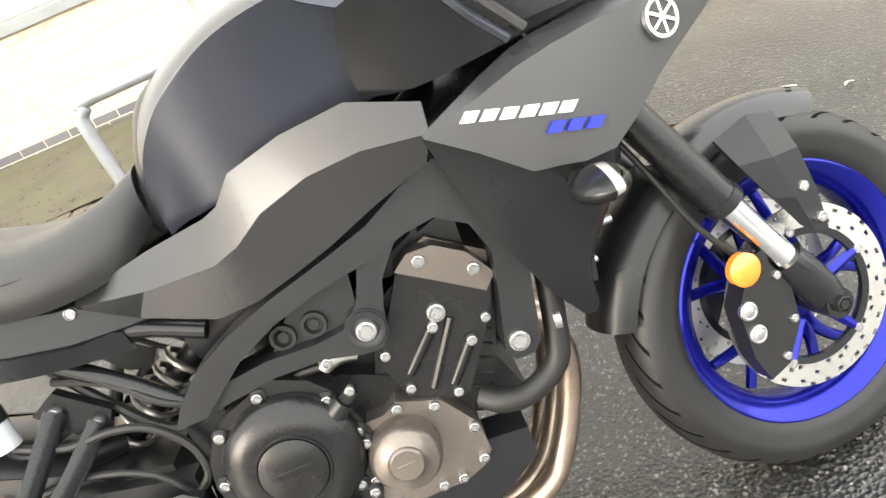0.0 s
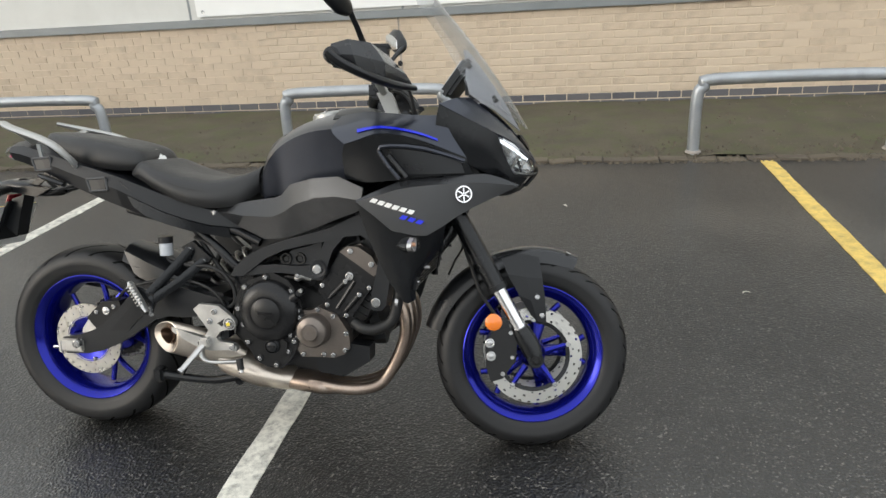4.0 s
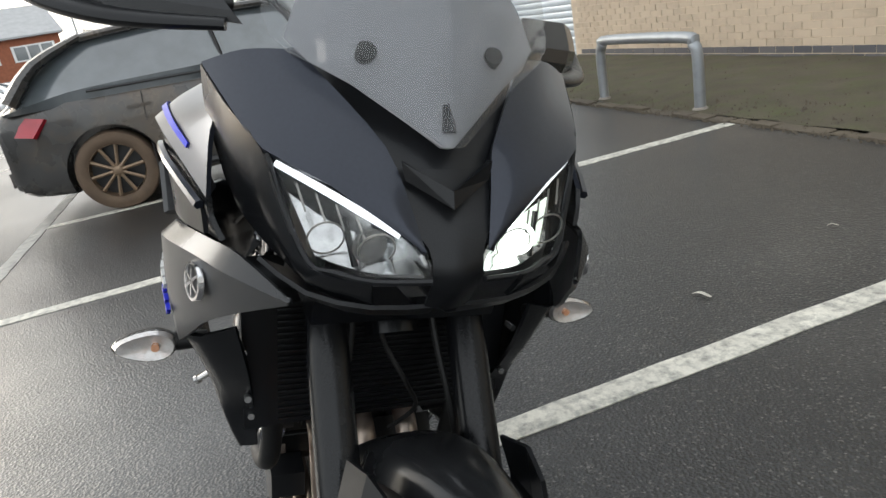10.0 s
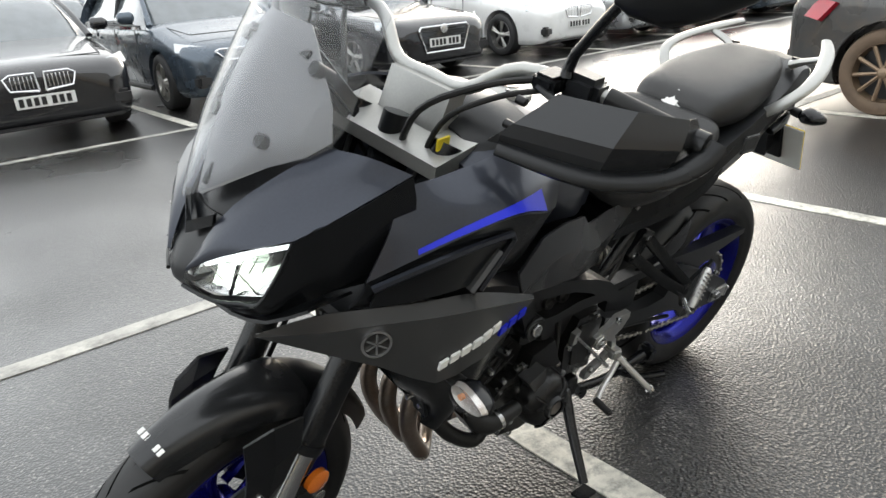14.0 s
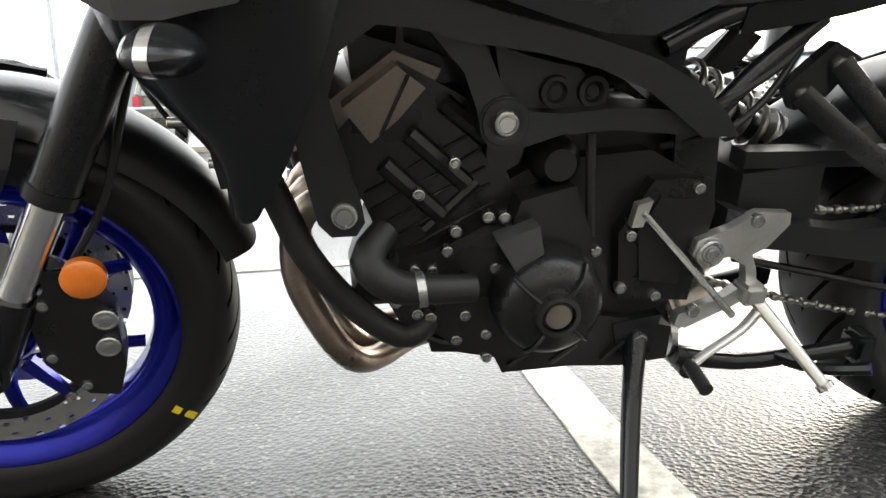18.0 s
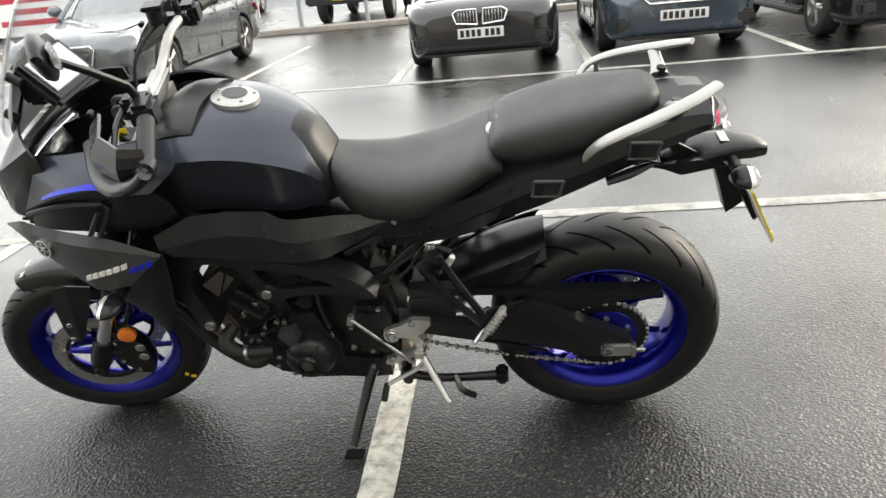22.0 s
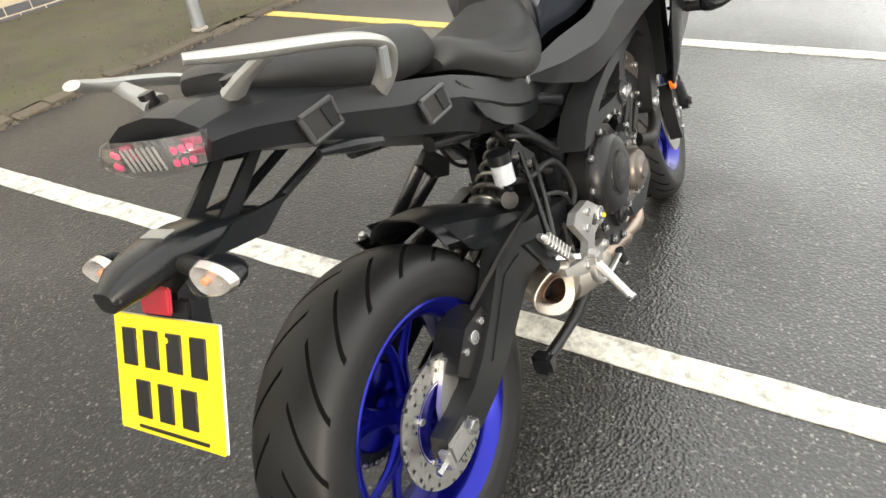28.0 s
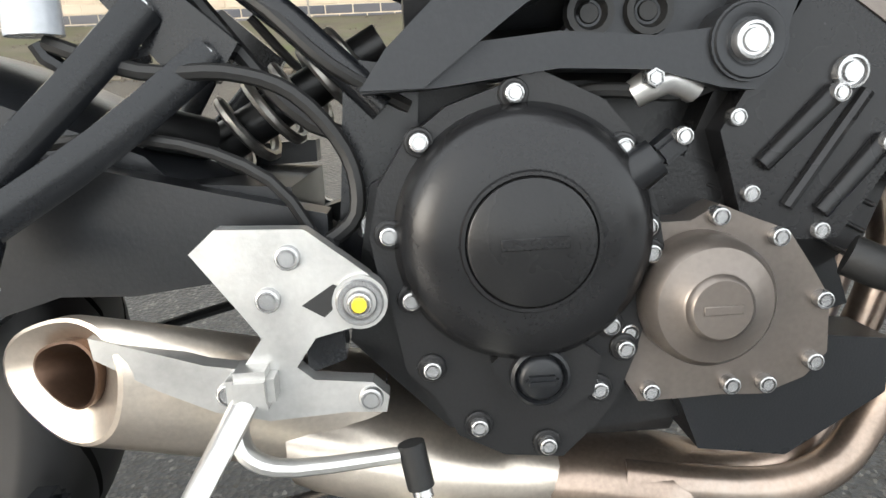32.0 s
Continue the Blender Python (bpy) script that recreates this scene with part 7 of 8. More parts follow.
def lobe(c, u, v, k=1.0, n=36):
    """A rounded triangular ring at c, spanned by u and v."""
    c, u, v = Vector(c), Vector(u), Vector(v)
    return [c + (u * math.cos(a) + v * math.sin(a)) * k * (1 + .07 * math.cos(3 * (a - math.pi))) for a in np.linspace(0, 2 * math.pi, n, endpoint=False)]


FACE = ((.345, -.168, .358), (.053, -.02, -.01), (.01, 0, .049))
outlet = [lobe((.56, -.03, .255), (.012, -.085, 0), (.02, 0, .058)), lobe((.5, -.075, .288), (.022, -.062, 0), (.028, 0, .053)), lobe((.44, -.118, .32), (.035, -.044, -.004), (.022, 0, .051)), lobe((.38, -.15, .346), (.047, -.029, -.008), (.014, 0, .051)), lobe((.352, -.164, .357), (.053, -.022, -.01), (.01, 0, .051)), lobe(*FACE)]
inner = [lobe(*FACE), lobe((.344, -.169, .358), FACE[1], FACE[2], .94), lobe((.347, -.16, .361), FACE[1], FACE[2], .64), lobe((.349, -.158, .362), FACE[1], FACE[2], .54)]
bore = [lobe((.346, -.166, .362), FACE[1], FACE[2], .54), lobe((.346, -.167, .362), FACE[1], FACE[2], .5), lobe((.35, -.162, .36), FACE[1], FACE[2], .46), lobe((.375, -.125, .348), FACE[1], FACE[2], .42)]
at("tail_pipe", loft(outlet, False), "muffler", muf, "brushed steel oval exhaust outlet")
at("outlet_face", loft(inner, False), "muffler", muf)
at("outlet_bore", loft([lobe((.35, -.155, .362), FACE[1], FACE[2], .55)] + bore, False), "bore_brown", muf, "dark brown outlet bore")
# black disc across the bore's end paints the dark of its depth
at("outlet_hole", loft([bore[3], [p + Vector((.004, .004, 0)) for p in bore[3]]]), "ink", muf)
at("silencer_band", loft([[(x, -.012 + .127 * math.cos(a), .235 + .066 * math.sin(a)) for a in np.linspace(0, 2 * math.pi, 28, endpoint=False)] for x in (.575, .585)]), "bolt", muf)
at("belly_panel", prism([(.83, .305), (.85, .252), (.927, .24), (1.012, .292), (1.014, .34), (.952, .347), (.946, .32), (.9, .303)], -.15, -.09, .007, 3), "matte", None, "black plastic belly panel")

# stands
sst = at("side_stand", tube([(.651, .13, .265), (.68, .20, .19), (.71, .285, .105)], [.016, .0135, .0115], 12, 3), "satin", None, "black steel side stand, folded out")
at("stand_foot", move(block((0, 0, 0), (.055, .042, .007), .003), Matrix.Translation((.712, .292, .096 - .018)) @ Matrix.Rotation(LEAN, 4, "X")), "satin", sst)
at("stand_bracket", prism([(.62, .30), (.69, .29), (.68, .245), (.63, .24)], .10, .135, .006), "satin", sst)
at("stand_bolt", knob((.651, .137, .265), .013, .008, 1, 6), "bolt", sst)
at("stand_spring", tube([(.64, .125, .255), (.665, .165, .215), (.69, .215, .17)], .008, 8, 2), "bolt", sst)
cst = at("centre_stand", tube([(.56, -.12, .20), (.56, 0, .195), (.56, .13, .20)], .015, 12, 2), "satin", None, "black centre stand, folded up")
for s in SIDES:
    at("stand_leg", tube([mir(p, s) for p in ((.58, .115, .22), (.48, .12, .20), (.38, .125, .205), (.30, .13, .215))], [.015, .013, .013, .015], 10, 3), "satin", cst)
    at("stand_shoe", block(mir((.288, .13, .217), s), (.035, .045, .05), .008), "satin", cst)
at("stand_tang", tube([(.42, .125, .205), (.40, .19, .225), (.36, .235, .25)], .009, 8, 3), "satin", cst)


# ---- vehicles ----
def carve(ob, cutters):
    """Cuts the wheel arches out of a car body."""
    for c in cutters:
        md = ob.modifiers.new("arch", "BOOLEAN")
        md.operation, md.solver, md.object = "DIFFERENCE", "EXACT", c
    bpy.context.view_layer.update()
    me = bpy.data.meshes.new_from_object(ob.evaluated_get(bpy.context.evaluated_depsgraph_get()))
    ob.modifiers.clear()
    ob.data = me
    me.set_sharp_from_angle(angle=radians(35))
    for c in cutters:
        bpy.data.objects.remove(c)


STYLES = {
    # length, half width, roof height, bonnet, belt, wheelbase, screen foot, roof start, roof end, rear glass foot, tail height
    "saloon": (4.7, 0.91, 1.44, 0.86, 0.94, 2.75, 0.95, 0.2, -0.95, -1.75, 0.98),
    "hatch": (4.25, 0.89, 1.47, 0.88, 0.96, 2.58, 0.98, 0.3, -1.35, -1.98, 1.0),
    "estate": (4.3, 0.87, 1.48, 0.92, 0.97, 2.55, 0.98, 0.3, -1.6, -2.02, 1.0),
}


def car(name, label, style, mat, place, rim="alloy", tyre="car_rubber", spokes=5, group="", detail=True, chrome="chrome", grille="wide"):
    L, W, H, bon, belt, wb, sf, rs, re, rf, tail_z = STYLES[style]
    h = L / 2
    xf = h - 0.86
    xr = xf - wb
    root = tagged(new(name), label, "car", group)
    def sec(x, zt, w, zb, k=1.0):
        return (x, [(0, zt + 0.02), (w * 0.55, zt + 0.012), (w * 0.86, zt - 0.012), (w * 0.97, zt - 0.07), (w, zt - 0.2 * k), (w * 1.005, 0.5), (w * 0.985, 0.32), (w * 0.95, zb), (w * 0.8, zb - 0.03), (0, zb - 0.03)])
    secs = [sec(h, 0.62, W * 0.66, 0.3, 0.4), sec(h - 0.06, 0.68, W * 0.8, 0.23, 0.5), sec(h - 0.25, 0.76, W * 0.93, 0.2, 0.7), sec(h - 0.75, bon - 0.03, W * 0.985, 0.2), sec(sf + 0.15, bon + 0.04, W * 0.99, 0.2), sec(sf - 0.25, belt, W, 0.2), sec(0, belt, W, 0.2), sec(re, belt + 0.02, W, 0.2), sec(-h + 0.55, tail_z, W * 0.98, 0.22), sec(-h + 0.15, tail_z - 0.02, W * 0.9, 0.26), sec(-h + 0.02, tail_z - 0.12, W * 0.8, 0.34, 0.5)]
    shell = part("body", body(secs, 3, 2), mat, root, angle=35)
    cut = []
    for x in (xf, xr):
        for s in (-1, 1):
            c = finish("arch", bar((x, s * W * 0.62, 0.33), (x, s * W * 1.3, 0.33), 0.375, 28), M["car_trim"])
            cut.append(c)
    bpy.context.view_layer.update()
    carve(shell, cut)
    shell.data.materials.append(M["car_trim"])
    # cabin
    def cab(x, zt, wt, zb):
        return (x, [(0, zt), (wt * 0.6, zt - 0.008), (wt * 0.92, zt - 0.035), (wt + 0.01, zt - 0.09), (wt + (W - 0.03 - wt) * 0.55, (zt + zb) / 2 - 0.02), (W - 0.04, zb), (0, zb)])
    b0 = belt - 0.06
    part("glasshouse", body([cab(sf, belt + 0.0, W - 0.16, b0), cab((sf + rs) / 2, (belt + H) / 2 + 0.04, W - 0.2, b0), cab(rs, H - 0.03, W - 0.27, b0), cab((rs + re) / 2, H - 0.005, W - 0.26, b0), cab(re, H - 0.05, W - 0.27, b0), cab((re + rf) / 2, (tail_z + H) / 2 + 0.03, W - 0.22, b0), cab(rf, tail_z + 0.01, W - 0.16, b0)], 3, 2), "dark_glass", root, "dark tinted windows")
    g = []
    for x, z in ((rs + 0.02, H - 0.028), ((rs * 2 + re) / 3, H), ((rs + re * 2) / 3, H - 0.002), (re - 0.02, H - 0.048)):
        g.append([(x, (W - 0.24) * u, z + 0.006 - 0.045 * abs(u) ** 3) for u in (-1, -0.75, -0.4, 0, 0.4, 0.75, 1)])
    part("roof", skin(g, 0.02, 3, 2), mat, root)
    for s in (-1, 1):
        part("front_pillar", tube([mir((sf + 0.02, W - 0.09, belt - 0.02), s), mir(((sf + rs) / 2, W - 0.17, (belt + H) / 2 + 0.02), s), mir((rs, W - 0.235, H - 0.055), s)], [0.04, 0.032, 0.032], 8, 3, 0.7), mat, root)
        part("roof_rail", tube([mir((rs, W - 0.235, H - 0.055), s), mir(((rs + re) / 2, W - 0.225, H - 0.04), s), mir((re, W - 0.235, H - 0.085), s)], 0.03, 8, 3), mat, root)
        part("rear_pillar", tube([mir((re + 0.05, W - 0.235, H - 0.07), s), mir(((re + rf) / 2 - 0.02, W - 0.16, (tail_z + H) / 2), s), mir((rf + 0.05, W - 0.09, tail_z - 0.02), s)], [0.045, 0.085, 0.11], 8, 3, 0.6), mat, root)
        part("centre_pillar", tube([mir((-0.25, W - 0.035, belt - 0.02), s), mir((-0.32, W - 0.215, H - 0.07), s)], 0.03, 6, 1, 0.6), "car_trim", root)
        part("window_trim", tube([mir((sf - 0.1, W - 0.015, belt - 0.012), s), mir((0, W - 0.005, belt), s), mir((re, W - 0.01, belt + 0.02), s)], 0.011, 6, 3), chrome if style == "saloon" else "car_trim", root)
        part("sill", tube([mir((xf - 0.4, W - 0.02, 0.24), s), mir((xr + 0.4, W - 0.02, 0.24), s)], 0.035, 8, 1), "car_trim", root)
        mr = part("side_mirror", loft([[mir((sf - 0.22 + 0.055 * k * math.cos(a), y, belt + 0.09 + 0.07 * k * math.sin(a)), s) for a in np.linspace(0, 2 * math.pi, 12, endpoint=False)] for y, k in ((W + 0.0, 0.5), (W + 0.03, 1.0), (W + 0.15, 1.0), (W + 0.19, 0.55))]), mat, root)
        for x in (0.05, -0.85):
            part("door_handle", block(mir((x - 0.15, W + 0.004, belt - 0.16), s), (0.2, 0.03, 0.03), 0.01), mat, root)
        for x in (sf - 0.32, -0.22, -1.12 if style != "hatch" else -0.98):
            part("door_gap", block(mir((x, W - 0.001, 0.6), s), (0.008, 0.012, 0.62), 0, Matrix.Rotation(radians(4), 4, "Y"), 1), "car_trim", root)
        # lamps
        part("headlamp", skin([[(h - 0.10, W * 0.54, 0.70), (h - 0.17, W * 0.72, 0.735), (h - 0.34, W * 0.93, 0.775)], [(h - 0.045, W * 0.56, 0.61), (h - 0.12, W * 0.78, 0.635), (h - 0.3, W * 0.955, 0.68)]], 0.03, 3, 3, s), "head", root, "clear headlamp")
        part("fog_recess", block(mir((h - 0.06, W * 0.7, 0.36), s), (0.12, 0.3, 0.14), 0.03, Matrix.Rotation(radians(-14 * s), 4, "Z")), "car_trim", root)
        part("tail_lamp", skin([[(-h + 0.04, W * 0.5, tail_z - 0.1), (-h + 0.1, W * 0.8, tail_z - 0.1), (-h + 0.42, W * 1.0, tail_z - 0.16)], [(-h - 0.01, W * 0.5, tail_z - 0.24), (-h + 0.07, W * 0.82, tail_z - 0.25), (-h + 0.3, W * 1.0, tail_z - 0.29)]], 0.04, 3, 3, s), "red", root, "red tail lamp")
        for x in (xf, xr):
            wh = part("wheel", lathe([(0.215, 0.1 * s), (0.225, 0.085 * s), (0.21, 0.03 * s), (0.2, -0.08 * s)], (x, s * (W - 0.115), 0.325), 32), rim, root)
            part("tyre", lathe([(0.218, 0.095 * s), (0.235, 0.108 * s), (0.28, 0.11 * s), (0.31, 0.095 * s), (0.325, 0.06 * s), (0.325, -0.1 * s), (0.21, -0.1 * s)], (x, s * (W - 0.115), 0.325), 32), tyre, wh)
            part("wheel_back", lathe([(0, 0.03 * s), (0.205, 0.02 * s), (0.205, 0.0)], (x, s * (W - 0.13), 0.325), 24), "car_trim", wh)
            part("hub_cap", lathe([(0, 0.1 * s), (0.03, 0.1 * s), (0.05, 0.085 * s), (0.06, 0.05 * s)], (x, s * (W - 0.115), 0.325), 16), rim, wh)
            for i in range(spokes):
                for q in ((-0.1, 0.1) if spokes <= 6 else (0,)):
                    a = 2 * math.pi * i / spokes + q + 0.2
                    d = Vector((math.sin(a), 0, math.cos(a)))
                    c = Vector((x, s * (W - 0.115), 0.325))
                    part("spoke", tube([c + d * 0.04 + Vector((0, 0.082 * s, 0)), c + d * 0.21 + Vector((0, 0.075 * s, 0))], [0.017, 0.021], 6, 1, 0.8), rim, wh)
    if grille == "kidney":
        for s in (-1, 1):
            part("grille", move(prism([(0.03 * s, -0.08), (0.27 * s, -0.06), (0.31 * s, 0.05), (0.25 * s, 0.085), (0.04 * s, 0.085)], 0, 0.04, 0.012), Matrix.Translation((h - 0.05, 0, 0.60)) @ Matrix.Rotation(radians(90), 4, "Z")), "car_trim", root)
            ring = [(h + 0.003, y * s, 0.60 + z) for y, z in ((0.03, -0.08), (0.27, -0.06), (0.31, 0.05), (0.25, 0.085), (0.04, 0.085), (0.03, -0.08))]
            part("grille_trim", tube(ring, 0.011, 6, 1), chrome, root)
            for i in range(6):
                part("grille_slat", block((h - 0.004, (0.07 + i * 0.035) * s, 0.605), (0.012, 0.008, 0.12), 0.002, None, 1), chrome, root)
    else:
        gz, gh, gw = (0.5, 0.16, 0.42) if grille == "deep" else (0.62, 0.06, 0.5)
        out = [(-gw, gh * 0.7), (-gw * 0.9, gh), (gw * 0.9, gh), (gw, gh * 0.7), (gw * 0.75, -gh), (-gw * 0.75, -gh)]
        part("grille", move(prism(out, 0, 0.05, 0.012), Matrix.Translation((h - 0.035, 0, gz)) @ Matrix.Rotation(radians(90), 4, "Z")), "car_trim", root)
        part("grille_trim", tube([(h + 0.015, y, gz + z) for y, z in out + out[:1]], 0.012, 6, 1), chrome, root)
        for i in range(4):
            part("grille_slat", block((h + 0.014, 0, gz - gh * 0.7 + i * gh * 0.45), (0.012, gw * 1.6, 0.008), 0.002, None, 1), chrome if grille == "wide" else "car_trim", root)
        part("badge", lathe([(0, 0.012), (0.05, 0.01), (0.06, 0.0)], (0, 0, 0), 20), chrome, root).matrix_basis = Matrix.Translation((h + 0.012, 0, gz + gh * 0.75)) @ Matrix.Rotation(radians(-90), 4, "Z")
    part("lower_intake", block((h - 0.035, 0, 0.3), (0.06, W * 1.0, 0.1), 0.02), "car_trim", root)
    part("splitter", block((h - 0.08, 0, 0.2), (0.16, W * 1.5, 0.03), 0.012), "car_trim", root)
    pz = 0.43 if grille != "deep" else 0.46
    pl = part("front_plate", block((h + 0.022, 0, pz), (0.012, 0.52, 0.112), 0.004), "num_plate", root, "white number plate with black bars")
    for i in range(7):
        part("plate_bar", block((h + 0.0295, -0.21 + i * 0.064 + (0.025 if i > 3 else 0), pz), (0.003, 0.042, 0.075), 0, None, 1), "ink", pl)
    part("rear_plate", block((-h - 0.012, 0, 0.62), (0.012, 0.52, 0.112), 0.004), "plate", root)
    part("rear_bumper", block((-h + 0.07, 0, 0.4), (0.16, W * 1.66, 0.24), 0.06), mat, root)
    part("bonnet_line", tube([(sf + 0.1, -W * 0.8, bon + 0.03), (h - 0.35, -W * 0.7, bon - 0.075), (h - 0.3, W * 0.7, bon - 0.075), (sf + 0.1, W * 0.8, bon + 0.03)], 0.006, 6, 1), "car_trim", root)
    root.matrix_basis = place
    return root


car("hatchback_car", "dark grey hatchback, its side and alloys caked with brown mud", "hatch", "mud", pose(-4.93, 0.46, 0, 0, 0, 90), "mud_alloy", "mud_tyre", 10)
ROW = -6.15
row = "cars parked in a row across the lane"
car("saloon_car", "steel grey saloon with a deep dark grille", "saloon", "car_grey", pose(5.57, ROW - 2.35, 0, 0, 0, 90), "alloy", "car_rubber", 5, row, grille="deep")
car("saloon_car", "black saloon with twin chrome rimmed grilles", "saloon", "car_black", pose(0.6, ROW - 2.5, 0, 0, 0, 90), "alloy", "car_rubber", 6, row, grille="kidney")
car("hatchback_car", "slate grey small hatchback with chrome grille", "estate", "car_blue", pose(-1.66, ROW - 2.45, 0, 0, 0, 90), "alloy", "car_rubber", 5, row)
black2 = car("saloon_car", "black saloon with a deep silver edged grille", "saloon", "car_black", pose(-4.15, ROW - 2.35, 0, 0, 0, 90), "alloy", "car_rubber", 5, row, grille="deep")
white = car("saloon_car", "white saloon with grey alloys", "saloon", "car_white", pose(-7.0, ROW - 2.5, 0, 0, 0, 90), "alloy", "car_rubber", 5, row, grille="kidney")
silver = car("hatchback_car", "silver hatchback in a far row", "hatch", "car_silver", pose(-9.3, ROW - 2.4, 0, 0, 0, 90), "alloy", "car_rubber", 5, row)
red = car("hatchback_car", "red hatchback in a far row", "estate", "car_red", pose(-11.5, ROW - 2.3, 0, 0, 0, 90), "alloy", "car_rubber", 5, row)
blue = car("hatchback_car", "slate blue hatchback in a far row", "hatch", "car_blue", pose(-13.6, ROW - 2.3, 0, 0, 0, 90), "alloy", "car_rubber", 5, row)
kinds = [silver, black2, blue, white, red, silver, white, blue]
far = "cars in the far rows"
n = 0
for x, y, a in [(-15.8 - 2.3 * i, ROW - 2.4, 90) for i in range(11)] + [(-1.5 - 2.4 * i, -17.6, -90) for i in range(9)] + [(-2 - 2.5 * i, -27.5, 90) for i in range(9)] + [(12 + 2.5 * i, -27.5, 90) for i in range(4)] + [(9.6 + 2.6 * i, -21.0, 90) for i in range(4)] + [(-34 - 2.6 * i, 0.2, 90) for i in range(4)]:
    c = copy_thing(kinds[(n * 5 + n // 3) % 8], pose(x, y + R.uniform(-0.15, 0.15), 0, 0, 0, a + R.uniform(-1, 1)))
    c["group"] = far
    n += 1


def pickup(place):
    """A double cab pickup, seen from behind."""
    root = tagged(new("pickup_truck"), "olive grey double cab pickup with red tail lamps", "pickup")
    W = 0.92
    def sec(x, zt, zb, w=W):
        return (x, [(0, zt), (w * 0.7, zt), (w * 0.95, zt - 0.02), (w, zt - 0.1), (w * 1.01, 0.75), (w * 0.97, zb), (0, zb)])
    shell = part("body", body([sec(2.6, 0.95, 0.5, 0.8), sec(2.45, 1.08, 0.42), sec(1.2, 1.15, 0.42), sec(0.5, 1.17, 0.42), sec(-1.5, 1.17, 0.46), sec(-2.5, 1.17, 0.52), sec(-2.62, 1.14, 0.55, 0.9)], 2, 2), "car_olive", root)
    cut = [finish("arch", bar((x, s * W * 0.6, 0.42), (x, s * W * 1.3, 0.42), 0.46, 24), M["car_trim"]) for x in (1.6, -1.5) for s in (-1, 1)]
    bpy.context.view_layer.update()
    carve(shell, cut)
    part("glasshouse", body([(1.0, [(0, 1.18), (0.7, 1.17), (0.84, 1.15), (0, 1.12)]), (0.35, [(0, 1.78), (0.6, 1.76), (0.84, 1.15), (0, 1.12)]), (-1.9, [(0, 1.84), (0.62, 1.8), (0.86, 1.15), (0, 1.12)]), (-2.35, [(0, 1.8), (0.6, 1.77), (0.86, 1.15), (0, 1.12)]), (-2.55, [(0, 1.2), (0.72, 1.19), (0.84, 1.15), (0, 1.12)])], 3, 2), "dark_glass", root)
    part("roof", skin([[(x, 0.68 * u, z - 0.05 * abs(u) ** 3) for u in (-1, -0.7, 0, 0.7, 1)] for x, z in ((0.3, 1.8), (-0.8, 1.87), (-1.9, 1.875), (-2.38, 1.83))], 0.04, 3, 2), "car_olive", root)
    for s in (-1, 1):
        part("rear_pillar", tube([mir((-2.35, 0.66, 1.8), s), mir((-2.55, 0.82, 1.16), s)], 0.06, 8, 1), "car_olive", root)
        part("centre_pillar", tube([mir((-1.1, 0.66, 1.8), s), mir((-1.0, 0.86, 1.16), s)], 0.07, 8, 1), "car_olive", root)
        part("tail_lamp", block(mir((-2.6, 0.83, 0.98), s), (0.1, 0.15, 0.32), 0.02), "red", root, "red tail lamp")
        part("side_mirror", block(mir((0.7, 1.05, 1.25), s), (0.1, 0.2, 0.2), 0.04), "car_trim", root)
        for x in (1.6, -1.5):
            wh = part("wheel", lathe([(0, 0.1 * s), (0.15, 0.09 * s), (0.24, 0.1 * s), (0.24, -0.1 * s)], (x, s * (W - 0.13), 0.39), 24), "alloy", root)
            part("tyre", lathe([(0.235, 0.1 * s), (0.28, 0.12 * s), (0.36, 0.11 * s), (0.39, 0.07 * s), (0.39, -0.1 * s), (0.24, -0.1 * s)], (x, s * (W - 0.13), 0.39), 28), "car_rubber", wh)
    part("tailgate", block((-2.61, 0, 0.9), (0.06, 1.42, 0.46), 0.02), "car_olive", root)
    part("tailgate_handle", block((-2.645, 0, 0.98), (0.02, 0.28, 0.1), 0.015), "car_trim", root)
    part("rear_bumper", block((-2.68, 0, 0.56), (0.2, 1.8, 0.2), 0.04), "car_trim", root)
    pl = part("rear_plate", block((-2.785, 0, 0.6), (0.012, 0.52, 0.112), 0.004), "plate", root)
    for i in range(7):
        part("plate_bar", block((-2.794, -0.21 + i * 0.07, 0.6), (0.004, 0.045, 0.075), 0, None, 1), "ink", pl)
    root.matrix_basis = place
    return root


pickup(pose(3.95, -16.9, 0, 0, 0, -90))

# scooter parked past the muddy car, seen over its bonnet
sc = tagged(new("scooter"), "red and white scooter parked beside the wall", "scooter")
sc.location = (-7.6, 2.45, 0)
part("body", body([(-0.6, [(0, 0.78), (0.1, 0.76), (0.12, 0.6), (0, 0.5)]), (-0.2, [(0, 0.8), (0.16, 0.76), (0.17, 0.5), (0, 0.35)]), (0.1, [(0, 0.5), (0.14, 0.46), (0.14, 0.3), (0, 0.25)]), (0.4, [(0, 0.7), (0.2, 0.66), (0.18, 0.4), (0, 0.3)]), (0.55, [(0, 0.95), (0.2, 0.9), (0.16, 0.5), (0, 0.4)]), (0.68, [(0, 0.95), (0.1, 0.9), (0.08, 0.6), (0, 0.55)])], 3, 2), "car_red", sc)
part("seat", body([(-0.62, [(0, 0.86), (0.1, 0.84), (0.11, 0.79), (0, 0.77)]), (-0.2, [(0, 0.87), (0.15, 0.85), (0.15, 0.79), (0, 0.77)]), (0.1, [(0, 0.8), (0.08, 0.78), (0.08, 0.75), (0, 0.74)])], 3, 2), "seat", sc)
part("handlebar", tube([(0.45, -0.34, 1.08), (0.52, 0, 1.04), (0.45, 0.34, 1.08)], 0.016, 8, 3), "car_trim", sc)
